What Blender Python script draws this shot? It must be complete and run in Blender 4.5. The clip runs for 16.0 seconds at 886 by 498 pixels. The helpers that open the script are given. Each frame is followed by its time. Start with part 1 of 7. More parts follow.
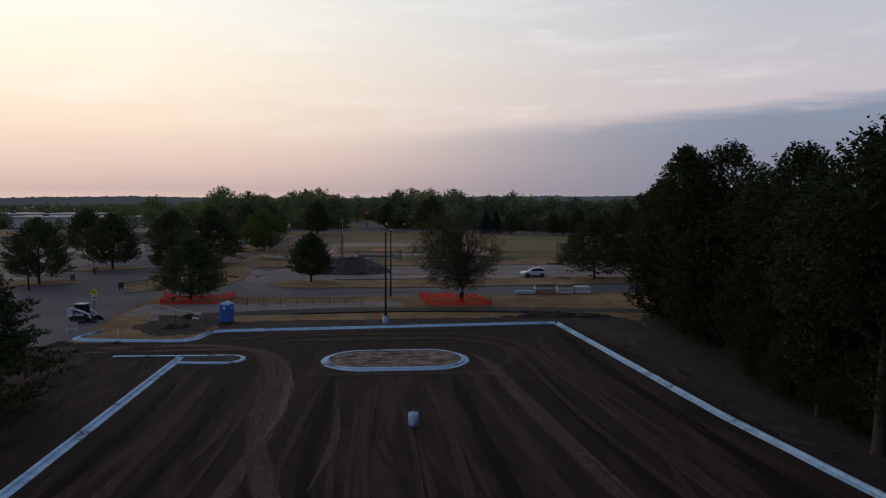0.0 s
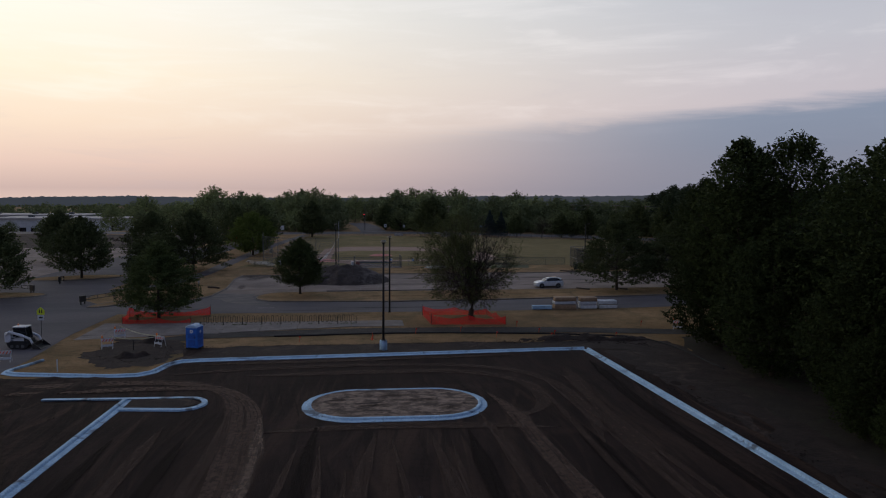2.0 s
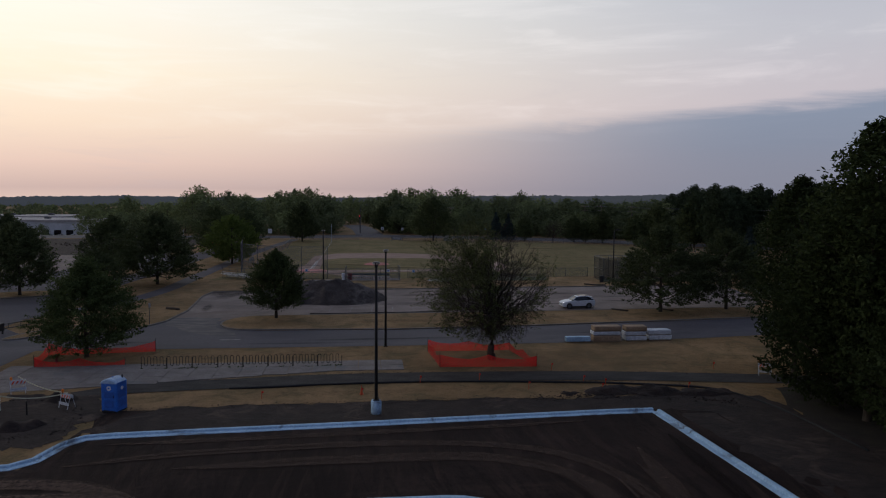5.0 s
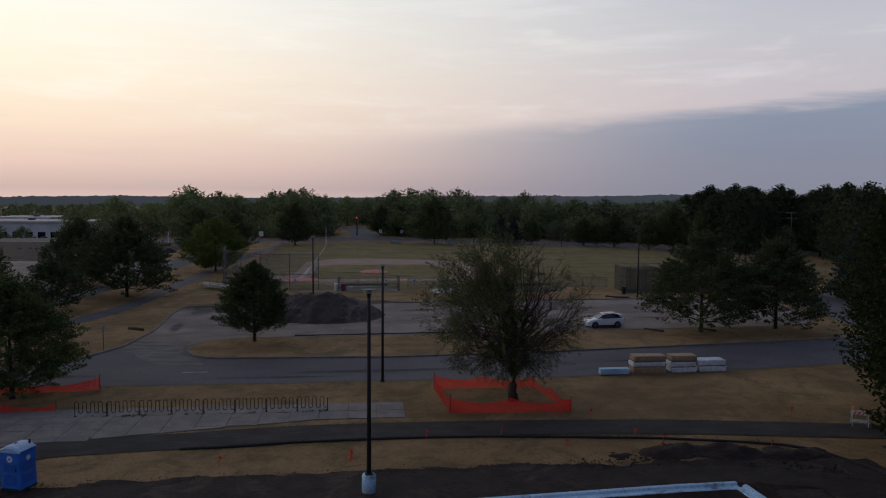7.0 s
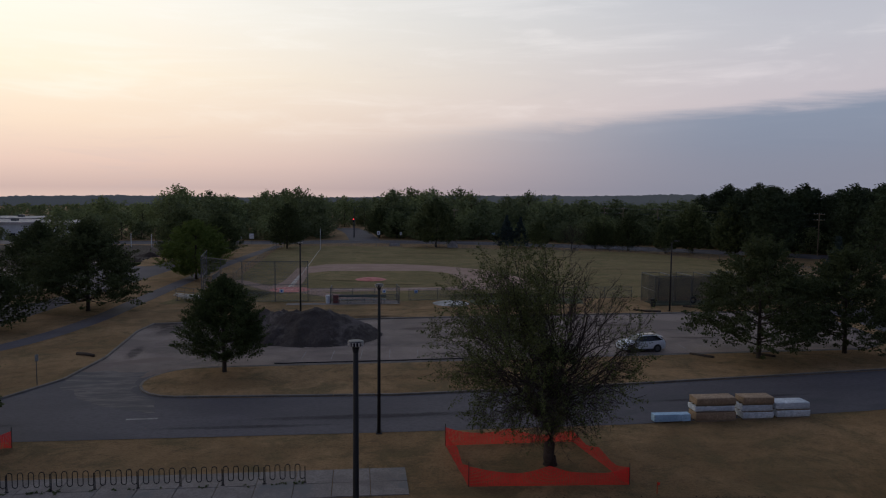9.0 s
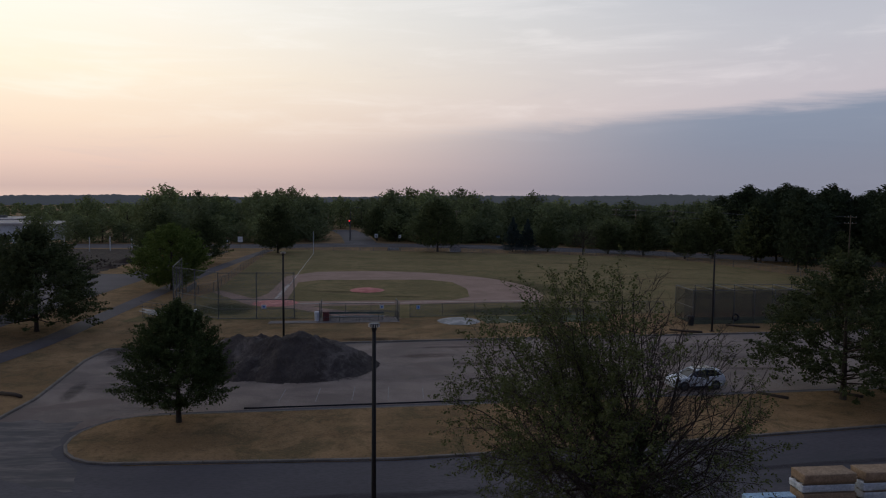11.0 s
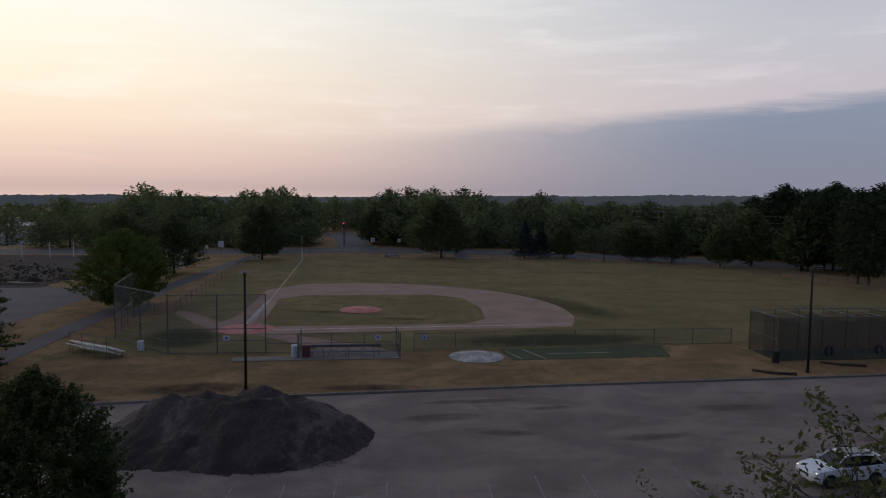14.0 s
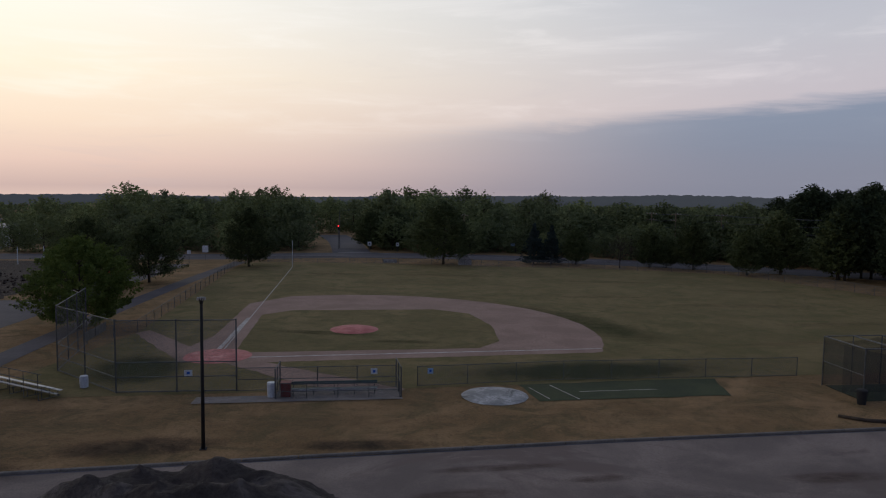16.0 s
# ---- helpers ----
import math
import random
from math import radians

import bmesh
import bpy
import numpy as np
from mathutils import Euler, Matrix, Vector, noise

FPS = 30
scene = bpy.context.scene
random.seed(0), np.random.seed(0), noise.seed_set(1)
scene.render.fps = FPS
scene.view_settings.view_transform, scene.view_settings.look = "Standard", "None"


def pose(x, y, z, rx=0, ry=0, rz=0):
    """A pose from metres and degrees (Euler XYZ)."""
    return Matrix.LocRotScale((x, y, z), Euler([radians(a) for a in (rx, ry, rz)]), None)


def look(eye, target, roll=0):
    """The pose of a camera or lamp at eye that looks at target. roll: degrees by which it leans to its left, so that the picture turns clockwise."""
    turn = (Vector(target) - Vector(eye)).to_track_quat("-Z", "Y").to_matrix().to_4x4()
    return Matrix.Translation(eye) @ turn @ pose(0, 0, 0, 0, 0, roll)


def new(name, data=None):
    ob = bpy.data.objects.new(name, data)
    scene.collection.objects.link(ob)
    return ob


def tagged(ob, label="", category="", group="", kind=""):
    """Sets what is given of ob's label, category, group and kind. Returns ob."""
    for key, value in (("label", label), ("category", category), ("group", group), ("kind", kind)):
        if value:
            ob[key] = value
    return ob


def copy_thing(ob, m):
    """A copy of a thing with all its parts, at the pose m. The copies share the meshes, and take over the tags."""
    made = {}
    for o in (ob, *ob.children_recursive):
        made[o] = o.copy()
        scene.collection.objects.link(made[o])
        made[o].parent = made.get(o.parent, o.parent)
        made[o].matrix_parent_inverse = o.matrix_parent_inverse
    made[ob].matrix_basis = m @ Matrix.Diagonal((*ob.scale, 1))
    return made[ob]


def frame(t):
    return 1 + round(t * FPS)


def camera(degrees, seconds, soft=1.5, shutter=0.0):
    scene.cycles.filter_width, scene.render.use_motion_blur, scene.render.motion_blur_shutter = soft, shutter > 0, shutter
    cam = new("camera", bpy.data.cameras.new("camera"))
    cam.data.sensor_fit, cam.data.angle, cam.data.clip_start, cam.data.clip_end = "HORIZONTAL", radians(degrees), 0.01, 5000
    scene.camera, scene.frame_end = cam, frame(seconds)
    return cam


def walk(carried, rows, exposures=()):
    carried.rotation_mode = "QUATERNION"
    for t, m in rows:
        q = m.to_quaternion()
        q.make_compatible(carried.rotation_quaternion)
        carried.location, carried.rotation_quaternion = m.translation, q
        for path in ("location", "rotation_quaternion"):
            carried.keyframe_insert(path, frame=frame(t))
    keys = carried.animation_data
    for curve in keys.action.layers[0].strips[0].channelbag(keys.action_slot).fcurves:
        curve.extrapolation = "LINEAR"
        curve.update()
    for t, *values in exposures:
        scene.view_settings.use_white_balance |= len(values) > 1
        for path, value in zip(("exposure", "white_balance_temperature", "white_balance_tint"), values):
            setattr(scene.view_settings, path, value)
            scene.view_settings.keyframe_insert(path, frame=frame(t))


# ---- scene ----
cam = camera(62.1, 16.0, soft=1.1)
EYE, TURN = 15.0, -6.0
ROWS = [
    (0.0, 0.0, 0.0, 0.0, 0.025, -4.57, -0.39),
    (0.5, -0.211, 3.271, 0.071, 0.016, -4.579, -0.38),
    (1.0, -0.43, 6.541, 0.109, 0.0, -4.579, -0.39),
    (1.5, -0.658, 9.822, 0.121, -0.016, -4.587, -0.41),
    (2.0, -0.894, 13.082, 0.133, -0.041, -4.587, -0.4),
    (2.5, -1.096, 16.363, 0.12, -0.066, -4.595, -0.43),
    (3.0, -1.29, 19.644, 0.115, -0.098, -4.595, -0.45),
    (3.5, -1.484, 22.894, 0.136, -0.131, -4.603, -0.42),
    (4.0, -1.669, 26.164, 0.157, -0.148, -4.611, -0.43),
    (6.5, -2.748, 42.095, 0.384, -0.279, -4.611, -0.43),
    (7.0, -2.917, 45.314, 0.38, -0.303, -4.611, -0.45),
    (7.5, -3.111, 48.543, 0.334, -0.328, -4.611, -0.45),
    (8.0, -3.305, 51.732, 0.33, -0.344, -4.62, -0.45),
    (8.5, -3.524, 54.93, 0.327, -0.369, -4.628, -0.44),
    (9.0, -3.751, 58.159, 0.297, -0.393, -4.628, -0.48),
    (11.5, -4.856, 74.224, 0.413, -0.566, -4.644, -0.55),
    (12.0, -5.058, 77.402, 0.334, -0.582, -4.636, -0.54),
    (12.5, -5.277, 80.57, 0.28, -0.623, -4.636, -0.56),
    (13.0, -5.496, 83.706, 0.244, -0.656, -4.636, -0.56),
    (13.5, -5.707, 86.905, 0.206, -0.689, -4.628, -0.6),
    (14.0, -5.909, 90.093, 0.22, -0.713, -4.636, -0.6),
    (14.5, -6.12, 93.24, 0.284, -0.738, -4.644, -0.61),
    (15.0, -6.331, 96.171, 0.31, -0.787, -4.644, -0.62),
    (15.5, -6.508, 99.349, 0.323, -0.828, -4.636, -0.64),
    (16.0, -6.736, 102.486, 0.346, -0.893, -4.644, -0.68),
]
walk(cam, [(t, pose(0, 0, EYE, 0, 0, TURN) @ pose(x, y, z, 90 + pitch, roll, yaw)) for t, x, y, z, yaw, pitch, roll in ROWS])

# ---- world and light ----
def link_node(nt, kind, ins=(), **props):
    n = nt.nodes.new(kind)
    for k, v in props.items():
        setattr(n, k, v)
    for key, v in (ins.items() if isinstance(ins, dict) else enumerate(ins)):
        if v is None:
            continue
        if isinstance(v, bpy.types.NodeSocket):
            nt.links.new(v, n.inputs[key])
        else:
            n.inputs[key].default_value = v
    return n


def math_node(nt, op, a, b=None, c=None, clamp=False):
    return link_node(nt, "ShaderNodeMath", (a, b, c), operation=op, use_clamp=clamp).outputs[0]


def smooth_step(nt, v, lo, hi):
    return link_node(nt, "ShaderNodeMapRange", {"Value": v, "From Min": lo, "From Max": hi}, interpolation_type="SMOOTHSTEP").outputs["Result"]


def ramp_node(nt, fac, stops):
    n = nt.nodes.new("ShaderNodeValToRGB")
    e = n.color_ramp.elements
    while len(e) < len(stops):
        e.new(0.5)
    for el, (p, c) in zip(e, stops):
        el.position = p
        el.color = (*c, 1) if len(c) == 3 else c
    nt.links.new(fac, n.inputs[0])
    return n.outputs[0]


def mix_rgb(nt, fac, a, b, blend="MIX"):
    n = nt.nodes.new("ShaderNodeMix")
    n.data_type, n.blend_type = "RGBA", blend
    for sock, v in ((n.inputs[0], fac), (n.inputs[6], a), (n.inputs[7], b)):
        if isinstance(v, bpy.types.NodeSocket):
            nt.links.new(v, sock)
        else:
            sock.default_value = v if isinstance(v, (int, float)) else (*v, 1)
    return n.outputs[2]


world = bpy.data.worlds.new("dusk_sky")
scene.world = world
world.use_nodes = True
wt = world.node_tree
wt.nodes.clear()
gen = link_node(wt, "ShaderNodeTexCoord").outputs["Generated"]
xyz = link_node(wt, "ShaderNodeSeparateXYZ", (gen,)).outputs
DEG = 180 / math.pi
az = math_node(wt, "SUBTRACT", math_node(wt, "MULTIPLY", math_node(wt, "ARCTAN2", xyz[0], xyz[1]), DEG), 6.5)
el = math_node(wt, "MULTIPLY", math_node(wt, "ARCSINE", xyz[2]), DEG)
el90 = math_node(wt, "DIVIDE", math_node(wt, "ABSOLUTE", el), 90, clamp=True)
SKY_LEFT = [(0.0, (.60, .44, .40)), (.02, (.79, .58, .49)), (.05, (.93, .74, .58)), (.09, (1.0, .87, .69)), (.14, (.99, .94, .83)), (.2, (.95, .93, .87)), (.45, (.415, .45, .535)), (1, (.118, .16, .285))]
SKY_RIGHT = [(0.0, (.31, .275, .325)), (.03, (.41, .36, .405)), (.07, (.54, .49, .53)), (.12, (.51, .51, .56)), (.2, (.43, .475, .555)), (.45, (.27, .325, .425)), (1, (.118, .16, .285))]
wisp = link_node(wt, "ShaderNodeTexNoise", {"Vector": link_node(wt, "ShaderNodeMapping", {"Vector": gen, "Rotation": (0, 0.22, 0), "Scale": (2.2, 2.2, 16)}).outputs[0], "Scale": 2.0, "Detail": 7.0, "Roughness": 0.6, "Distortion": 0.5}).outputs[0]
wob = math_node(wt, "MULTIPLY", math_node(wt, "SUBTRACT", wisp, 0.5), 3.0)
side = smooth_step(wt, math_node(wt, "ADD", az, math_node(wt, "MULTIPLY", wob, 2.0)), -34, 30)
col = mix_rgb(wt, side, ramp_node(wt, el90, SKY_LEFT), ramp_node(wt, el90, SKY_RIGHT))
# thin high cloud, brighter and darker streaks
col = mix_rgb(wt, math_node(wt, "MULTIPLY", smooth_step(wt, wisp, 0.48, 0.78), math_node(wt, "MULTIPLY", smooth_step(wt, el, 1, 7), 0.45)), col, (1.05, .99, .95), "SOFT_LIGHT")
col = mix_rgb(wt, math_node(wt, "MULTIPLY", smooth_step(wt, wisp, 0.47, 0.30), 0.12), col, (.45, .43, .50))
# grey-blue cloud bank low over the horizon
edge = math_node(wt, "ADD", math_node(wt, "ADD", math_node(wt, "MULTIPLY", az, 0.090), 4.15), math_node(wt, "MULTIPLY", wob, 1.1))
bank = math_node(wt, "MULTIPLY", smooth_step(wt, math_node(wt, "SUBTRACT", edge, el), -0.55, 0.85), smooth_step(wt, az, -12, 24))
bank = math_node(wt, "MULTIPLY", bank, smooth_step(wt, az, 120, 60))
bank_col = ramp_node(wt, smooth_step(wt, el, 0, 8), [(0, (.195, .220, .290)), (0.4, (.155, .210, .300)), (1, (.140, .215, .325))])
col = mix_rgb(wt, math_node(wt, "MULTIPLY", bank, 0.75), col, bank_col)
# away from the afterglow the sky is dim
away = smooth_step(wt, math_node(wt, "ABSOLUTE", math_node(wt, "ADD", az, 14)), 60, 150)
col = mix_rgb(wt, away, col, mix_rgb(wt, 1.0, col, (.37, .44, .68), "MULTIPLY"))
bg = link_node(wt, "ShaderNodeBackground", {"Color": col, "Strength": 1.065})
wt.links.new(bg.outputs[0], link_node(wt, "ShaderNodeOutputWorld").inputs[0])

sun_data = bpy.data.lights.new("sun", "SUN")
sun_data.energy, sun_data.angle, sun_data.color = 0.10, radians(25), (1.0, .80, .60)
sun = new("sun", sun_data)
sun.matrix_world = look((-60, 60, 30), (0, 0, 0))


# ---- materials ----
def material(name, rough=0.9, metal=0.0):
    m = bpy.data.materials.new(name)
    m.use_nodes = True
    b = m.node_tree.nodes["Principled BSDF"]
    b.inputs["Roughness"].default_value, b.inputs["Metallic"].default_value = rough, metal
    return m, m.node_tree, b


def place(nt, scale=(1, 1, 1), obj=False, rot=(0, 0, 0)):
    if obj:
        src = link_node(nt, "ShaderNodeTexCoord").outputs["Object"]
    else:
        src = link_node(nt, "ShaderNodeNewGeometry").outputs["Position"]
    return link_node(nt, "ShaderNodeMapping", {"Vector": src, "Scale": scale, "Rotation": rot}).outputs[0]


def noise_node(nt, vec, scale, detail=4.0, rough=0.6, dist=0.0):
    return link_node(nt, "ShaderNodeTexNoise", {"Vector": vec, "Scale": scale, "Detail": detail, "Roughness": rough, "Distortion": dist}).outputs[0]


def bump(nt, b, height, strength=0.3, distance=0.05):
    n = link_node(nt, "ShaderNodeBump", {"Strength": strength, "Distance": distance, "Height": height})
    nt.links.new(n.outputs[0], b.inputs["Normal"])


def mottled(name, dark, light, scale=1.0, fine=12.0, rough=0.9, metal=0.0, relief=0.2, distance=0.03, obj=False, third=None, stretch=(1, 1, 1), spec=0.3):
    """Colour mottled at two scales, with fine relief."""
    m, nt, b = material(name, rough, metal)
    v = place(nt, stretch, obj)
    big, small = noise_node(nt, v, scale, 3, 0.6, 0.4), noise_node(nt, v, fine, 5, 0.65)
    c = mix_rgb(nt, smooth_step(nt, big, 0.35, 0.65), dark, light)
    mean = tuple((p + q) / 2 for p, q in zip(dark, light))
    c = mix_rgb(nt, math_node(nt, "MULTIPLY", smooth_step(nt, small, 0.42, 0.62), 0.55), c, tuple(x * 0.55 for x in mean))
    if third:
        c = mix_rgb(nt, smooth_step(nt, noise_node(nt, v, scale * 0.37, 6, 0.7, 0.8), 0.54, 0.64), c, third)
    nt.links.new(c, b.inputs["Base Color"])
    b.inputs["Specular IOR Level"].default_value = spec
    if relief:
        bump(nt, b, small, relief, distance)
    return m


def plain(name, colour, rough=0.6, metal=0.0, wear=0.25):
    return mottled(name, tuple(c * (1 - wear) for c in colour), colour, 3.0, 30.0, rough, metal, 0.05, 0.01, obj=True, spec=0.4)


def grass(name, tan, straw, olive, dark):
    """Dry turf: straw, olive and bare patches at four scales."""
    m, nt, b = material(name, 0.95)
    v = place(nt)
    c = mix_rgb(nt, smooth_step(nt, noise_node(nt, v, 0.11, 4, 0.6, 0.6), 0.36, 0.64), tan, straw)
    c = mix_rgb(nt, math_node(nt, "MULTIPLY", smooth_step(nt, noise_node(nt, v, 0.28, 6, 0.7, 0.8), 0.44, 0.66), 0.80), c, olive)
    c = mix_rgb(nt, math_node(nt, "MULTIPLY", smooth_step(nt, noise_node(nt, v, 0.8, 6, 0.75), 0.47, 0.68), 0.42), c, dark)
    c = mix_rgb(nt, math_node(nt, "MULTIPLY", smooth_step(nt, noise_node(nt, v, 5.5, 6, 0.75), 0.46, 0.66), 0.50), c, dark)
    c = mix_rgb(nt, math_node(nt, "MULTIPLY", smooth_step(nt, noise_node(nt, v, 2.3, 4, 0.7), 0.60, 0.72), 0.5), c, tuple(x * 1.25 for x in straw))
    nt.links.new(c, b.inputs["Base Color"])
    b.inputs["Specular IOR Level"].default_value = 0.1
    bump(nt, b, noise_node(nt, v, 9.0, 6, 0.75), 0.8, 0.10)
    b.inputs["Sheen Weight"].default_value, b.inputs["Sheen Roughness"].default_value = 0.04, 0.5
    b.inputs["Sheen Tint"].default_value = (.80, .62, .36, 1)
    return m


M = {}
M["dry_grass"] = grass("dry_grass", (.172, .105, .049), (.258, .160, .080), (.100, .076, .035), (.050, .038, .020))
M["field_grass"] = grass("field_grass", (.126, .099, .043), (.178, .134, .063), (.090, .084, .032), (.057, .055, .023))
M["green_grass"] = mottled("green_grass", (.024, .034, .012), (.040, .050, .017), 0.4, 6.0, relief=0.5, distance=0.06)
M["asphalt"] = mottled("asphalt", (.055, .050, .059), (.078, .071, .080), 0.15, 8.0, rough=0.85, relief=0.12, distance=0.01, third=(.042, .041, .047), stretch=(.35, 1, 1))
M["old_asphalt"] = mottled("old_asphalt", (.122, .096, .085), (.205, .162, .141), 0.22, 16.0, rough=0.9, relief=0.15, distance=0.02, third=(.115, .085, .074), stretch=(.8, 1, 1))
M["fresh_asphalt"] = mottled("fresh_asphalt", (.015, .0135, .013), (.036, .032, .030), 0.9, 7.0, rough=0.95, relief=0.8, distance=0.06, third=(.024, .020, .018), stretch=(.45, 1, 1))
M["dusty_asphalt"] = mottled("dusty_asphalt", (.054, .052, .056), (.125, .108, .103), 0.9, 3.0, rough=0.88, relief=0.15, distance=0.02, third=(.060, .057, .060), stretch=(.35, 1.4, 1))
M["infield"] = mottled("infield_dirt", (.222, .142, .110), (.285, .190, .150), 0.2, 5.0, rough=0.95, relief=0.2, distance=0.02)
M["crust"] = mottled("pale_soil_crust", (.045, .030, .023), (.24, .175, .135), 1.5, 4.0, rough=0.95, relief=0.8, distance=0.08, third=(.030, .0195, .0145), stretch=(.75, 1.1, 1))
M["litter"] = mottled("forest_litter", (.013, .010, .007), (.026, .020, .013), 0.5, 6.0, rough=0.95, relief=0.7, distance=0.1, third=(.022, .026, .012))
M["topsoil"] = mottled("topsoil", (.0125, .0074, .0062), (.029, .0185, .0145), 0.8, 5.0, rough=0.97, relief=0.9, distance=0.12, third=(.050, .033, .025))
M["pile"] = mottled("gravel_pile", (.031, .0245, .0215), (.064, .051, .045), 0.5, 5.0, rough=0.97, relief=1.0, distance=0.2, third=(.100, .083, .075), stretch=(1, 1, .35))
# new concrete: the blue of the skylight is put into the base colour
M["concrete"] = mottled("new_concrete_sky_tinted", (.27, .41, .54), (.37, .53, .67), 0.8, 9.0, rough=0.8, relief=0.35, distance=0.03, third=(.10, .125, .15))
M["old_concrete"] = mottled("old_concrete", (.140, .120, .108), (.195, .170, .155), 0.6, 10.0, rough=0.9, relief=0.12, distance=0.01, third=(.12, .115, .11))
M["kerb_old"] = mottled("old_kerb", (.12, .105, .09), (.17, .15, .13), 0.8, 10.0, rough=0.9, relief=0.15, distance=0.01)
M["paint"] = mottled("road_paint", (.14, .13, .125), (.25, .24, .235), 1.2, 18.0, rough=0.8, relief=0.05)
M["chalk"] = mottled("chalk_line", (.30, .27, .24), (.50, .47, .43), 1.0, 10.0, rough=0.9, relief=0.05)
M["bark"] = mottled("bark", (.030, .023, .017), (.055, .043, .033), 3.0, 20.0, rough=0.95, relief=0.7, distance=0.05, stretch=(1, 1, .25))
M["twig"] = mottled("twig_bark", (.030, .0215, .017), (.052, .038, .031), 3.0, 20.0, rough=0.95, relief=0.3, distance=0.02)


def soil_material():
    """Graded dark subgrade with paler, broken tyre tracks that fan out along the lot."""
    m, nt, b = material("graded_soil", 0.97)
    pos = link_node(nt, "ShaderNodeNewGeometry").outputs["Position"]
    wav = link_node(nt, "ShaderNodeTexNoise", {"Vector": pos, "Scale": 0.035, "Detail": 1.0}).outputs[1]
    warp = link_node(nt, "ShaderNodeVectorMath", (link_node(nt, "ShaderNodeVectorMath", (wav, (.5, .5, .5)), operation="SUBTRACT").outputs[0], (7, 4, 0)), operation="MULTIPLY").outputs[0]
    bent = link_node(nt, "ShaderNodeVectorMath", (pos, warp), operation="ADD").outputs[0]
    fine = noise_node(nt, pos, 2.6, 8, 0.82)
    c = mix_rgb(nt, smooth_step(nt, noise_node(nt, pos, 0.12, 5, 0.65), 0.35, 0.68), (.0125, .0070, .0060), (.029, .0175, .0148))
    lift = fine
    xyz = link_node(nt, "ShaderNodeSeparateXYZ", {"Vector": pos})
    wob = math_node(nt, "MULTIPLY", math_node(nt, "SUBTRACT", noise_node(nt, pos, 0.09, 2, 0.5), 0.5), 5.0)
    px, py = math_node(nt, "ADD", xyz.outputs[0], wob), xyz.outputs[1]
    south = math_node(nt, "SUBTRACT", 1.0, smooth_step(nt, math_node(nt, "ADD", py, wob), 65.5, 69.5))
    for turn, sx, sy, lo, hi, amount, colour in ((0.10, .34, .014, .52, .68, .7, (.062, .0375, .026)), (-0.20, .42, .016, .53, .68, .65, (.056, .0345, .024)), (0.28, .9, .020, .56, .70, .5, (.072, .0445, .031)), (-0.04, 1.5, .022, .57, .70, .5, (.080, .050, .035)), (1.45, .5, .030, .58, .72, .4, (.055, .0335, .0235))):
        v = link_node(nt, "ShaderNodeMapping", {"Vector": link_node(nt, "ShaderNodeVectorRotate", {"Vector": bent, "Angle": turn}, rotation_type="Z_AXIS").outputs[0], "Scale": (sx, sy, 1)}).outputs[0]
        n = noise_node(nt, v, 1.0, 3, 0.55)
        ragged = math_node(nt, "ADD", n, math_node(nt, "MULTIPLY", math_node(nt, "SUBTRACT", fine, 0.5), 0.30))
        k = math_node(nt, "MULTIPLY", smooth_step(nt, ragged, lo, hi), amount)
        if turn < 1:
            k = math_node(nt, "MULTIPLY", k, math_node(nt, "ADD", math_node(nt, "MULTIPLY", south, 0.85), 0.15))
        c = mix_rgb(nt, k, c, colour)
        lift = math_node(nt, "ADD", lift, n)
    # single wheel tracks: middle, half width, south and north end, strength
    for cx, w, ya, yb, amount, colour in ((8.6, .5, 20, 62, .5, (.060, .038, .027)), (1.0, .35, 30, 60, .5, (.060, .038, .027)), (-1.4, .35, 30, 58, .4, (.060, .038, .027)), (17, .6, 20, 62, .5, (.058, .036, .026))):
        side = math_node(nt, "SUBTRACT", 1.0, math_node(nt, "DIVIDE", math_node(nt, "ABSOLUTE", math_node(nt, "SUBTRACT", math_node(nt, "ADD", px, math_node(nt, "MULTIPLY", math_node(nt, "SUBTRACT", py, 55), 0.02 if cx < 5 else 0.07)), cx)), w))
        side = math_node(nt, "ADD", side, math_node(nt, "MULTIPLY", math_node(nt, "SUBTRACT", fine, 0.5), 3.2))
        ends = math_node(nt, "MULTIPLY", smooth_step(nt, py, ya, ya + 5), math_node(nt, "SUBTRACT", 1.0, smooth_step(nt, py, yb - 4, yb)))
        worn = smooth_step(nt, noise_node(nt, link_node(nt, "ShaderNodeMapping", {"Vector": pos, "Location": (cx, 0, 0), "Scale": (.8, .25, 1)}).outputs[0], 1.0, 4, 0.6), .40, .56)
        c = mix_rgb(nt, math_node(nt, "MULTIPLY", math_node(nt, "MULTIPLY", math_node(nt, "MULTIPLY", smooth_step(nt, side, 0.0, 0.7), ends), worn), amount), c, colour)
    # dried pale crust where the machines turned
    crust = smooth_step(nt, math_node(nt, "ADD", noise_node(nt, link_node(nt, "ShaderNodeMapping", {"Vector": bent, "Scale": (.22, .10, 1)}).outputs[0], 1.0, 5, 0.7), math_node(nt, "MULTIPLY", math_node(nt, "SUBTRACT", fine, 0.5), 0.25)), .66, .73)
    c = mix_rgb(nt, math_node(nt, "MULTIPLY", crust, .7), c, (.125, .088, .066))
    c = mix_rgb(nt, math_node(nt, "MULTIPLY", smooth_step(nt, fine, 0.47, 0.60), 0.6), c, (.0095, .0058, .0046))
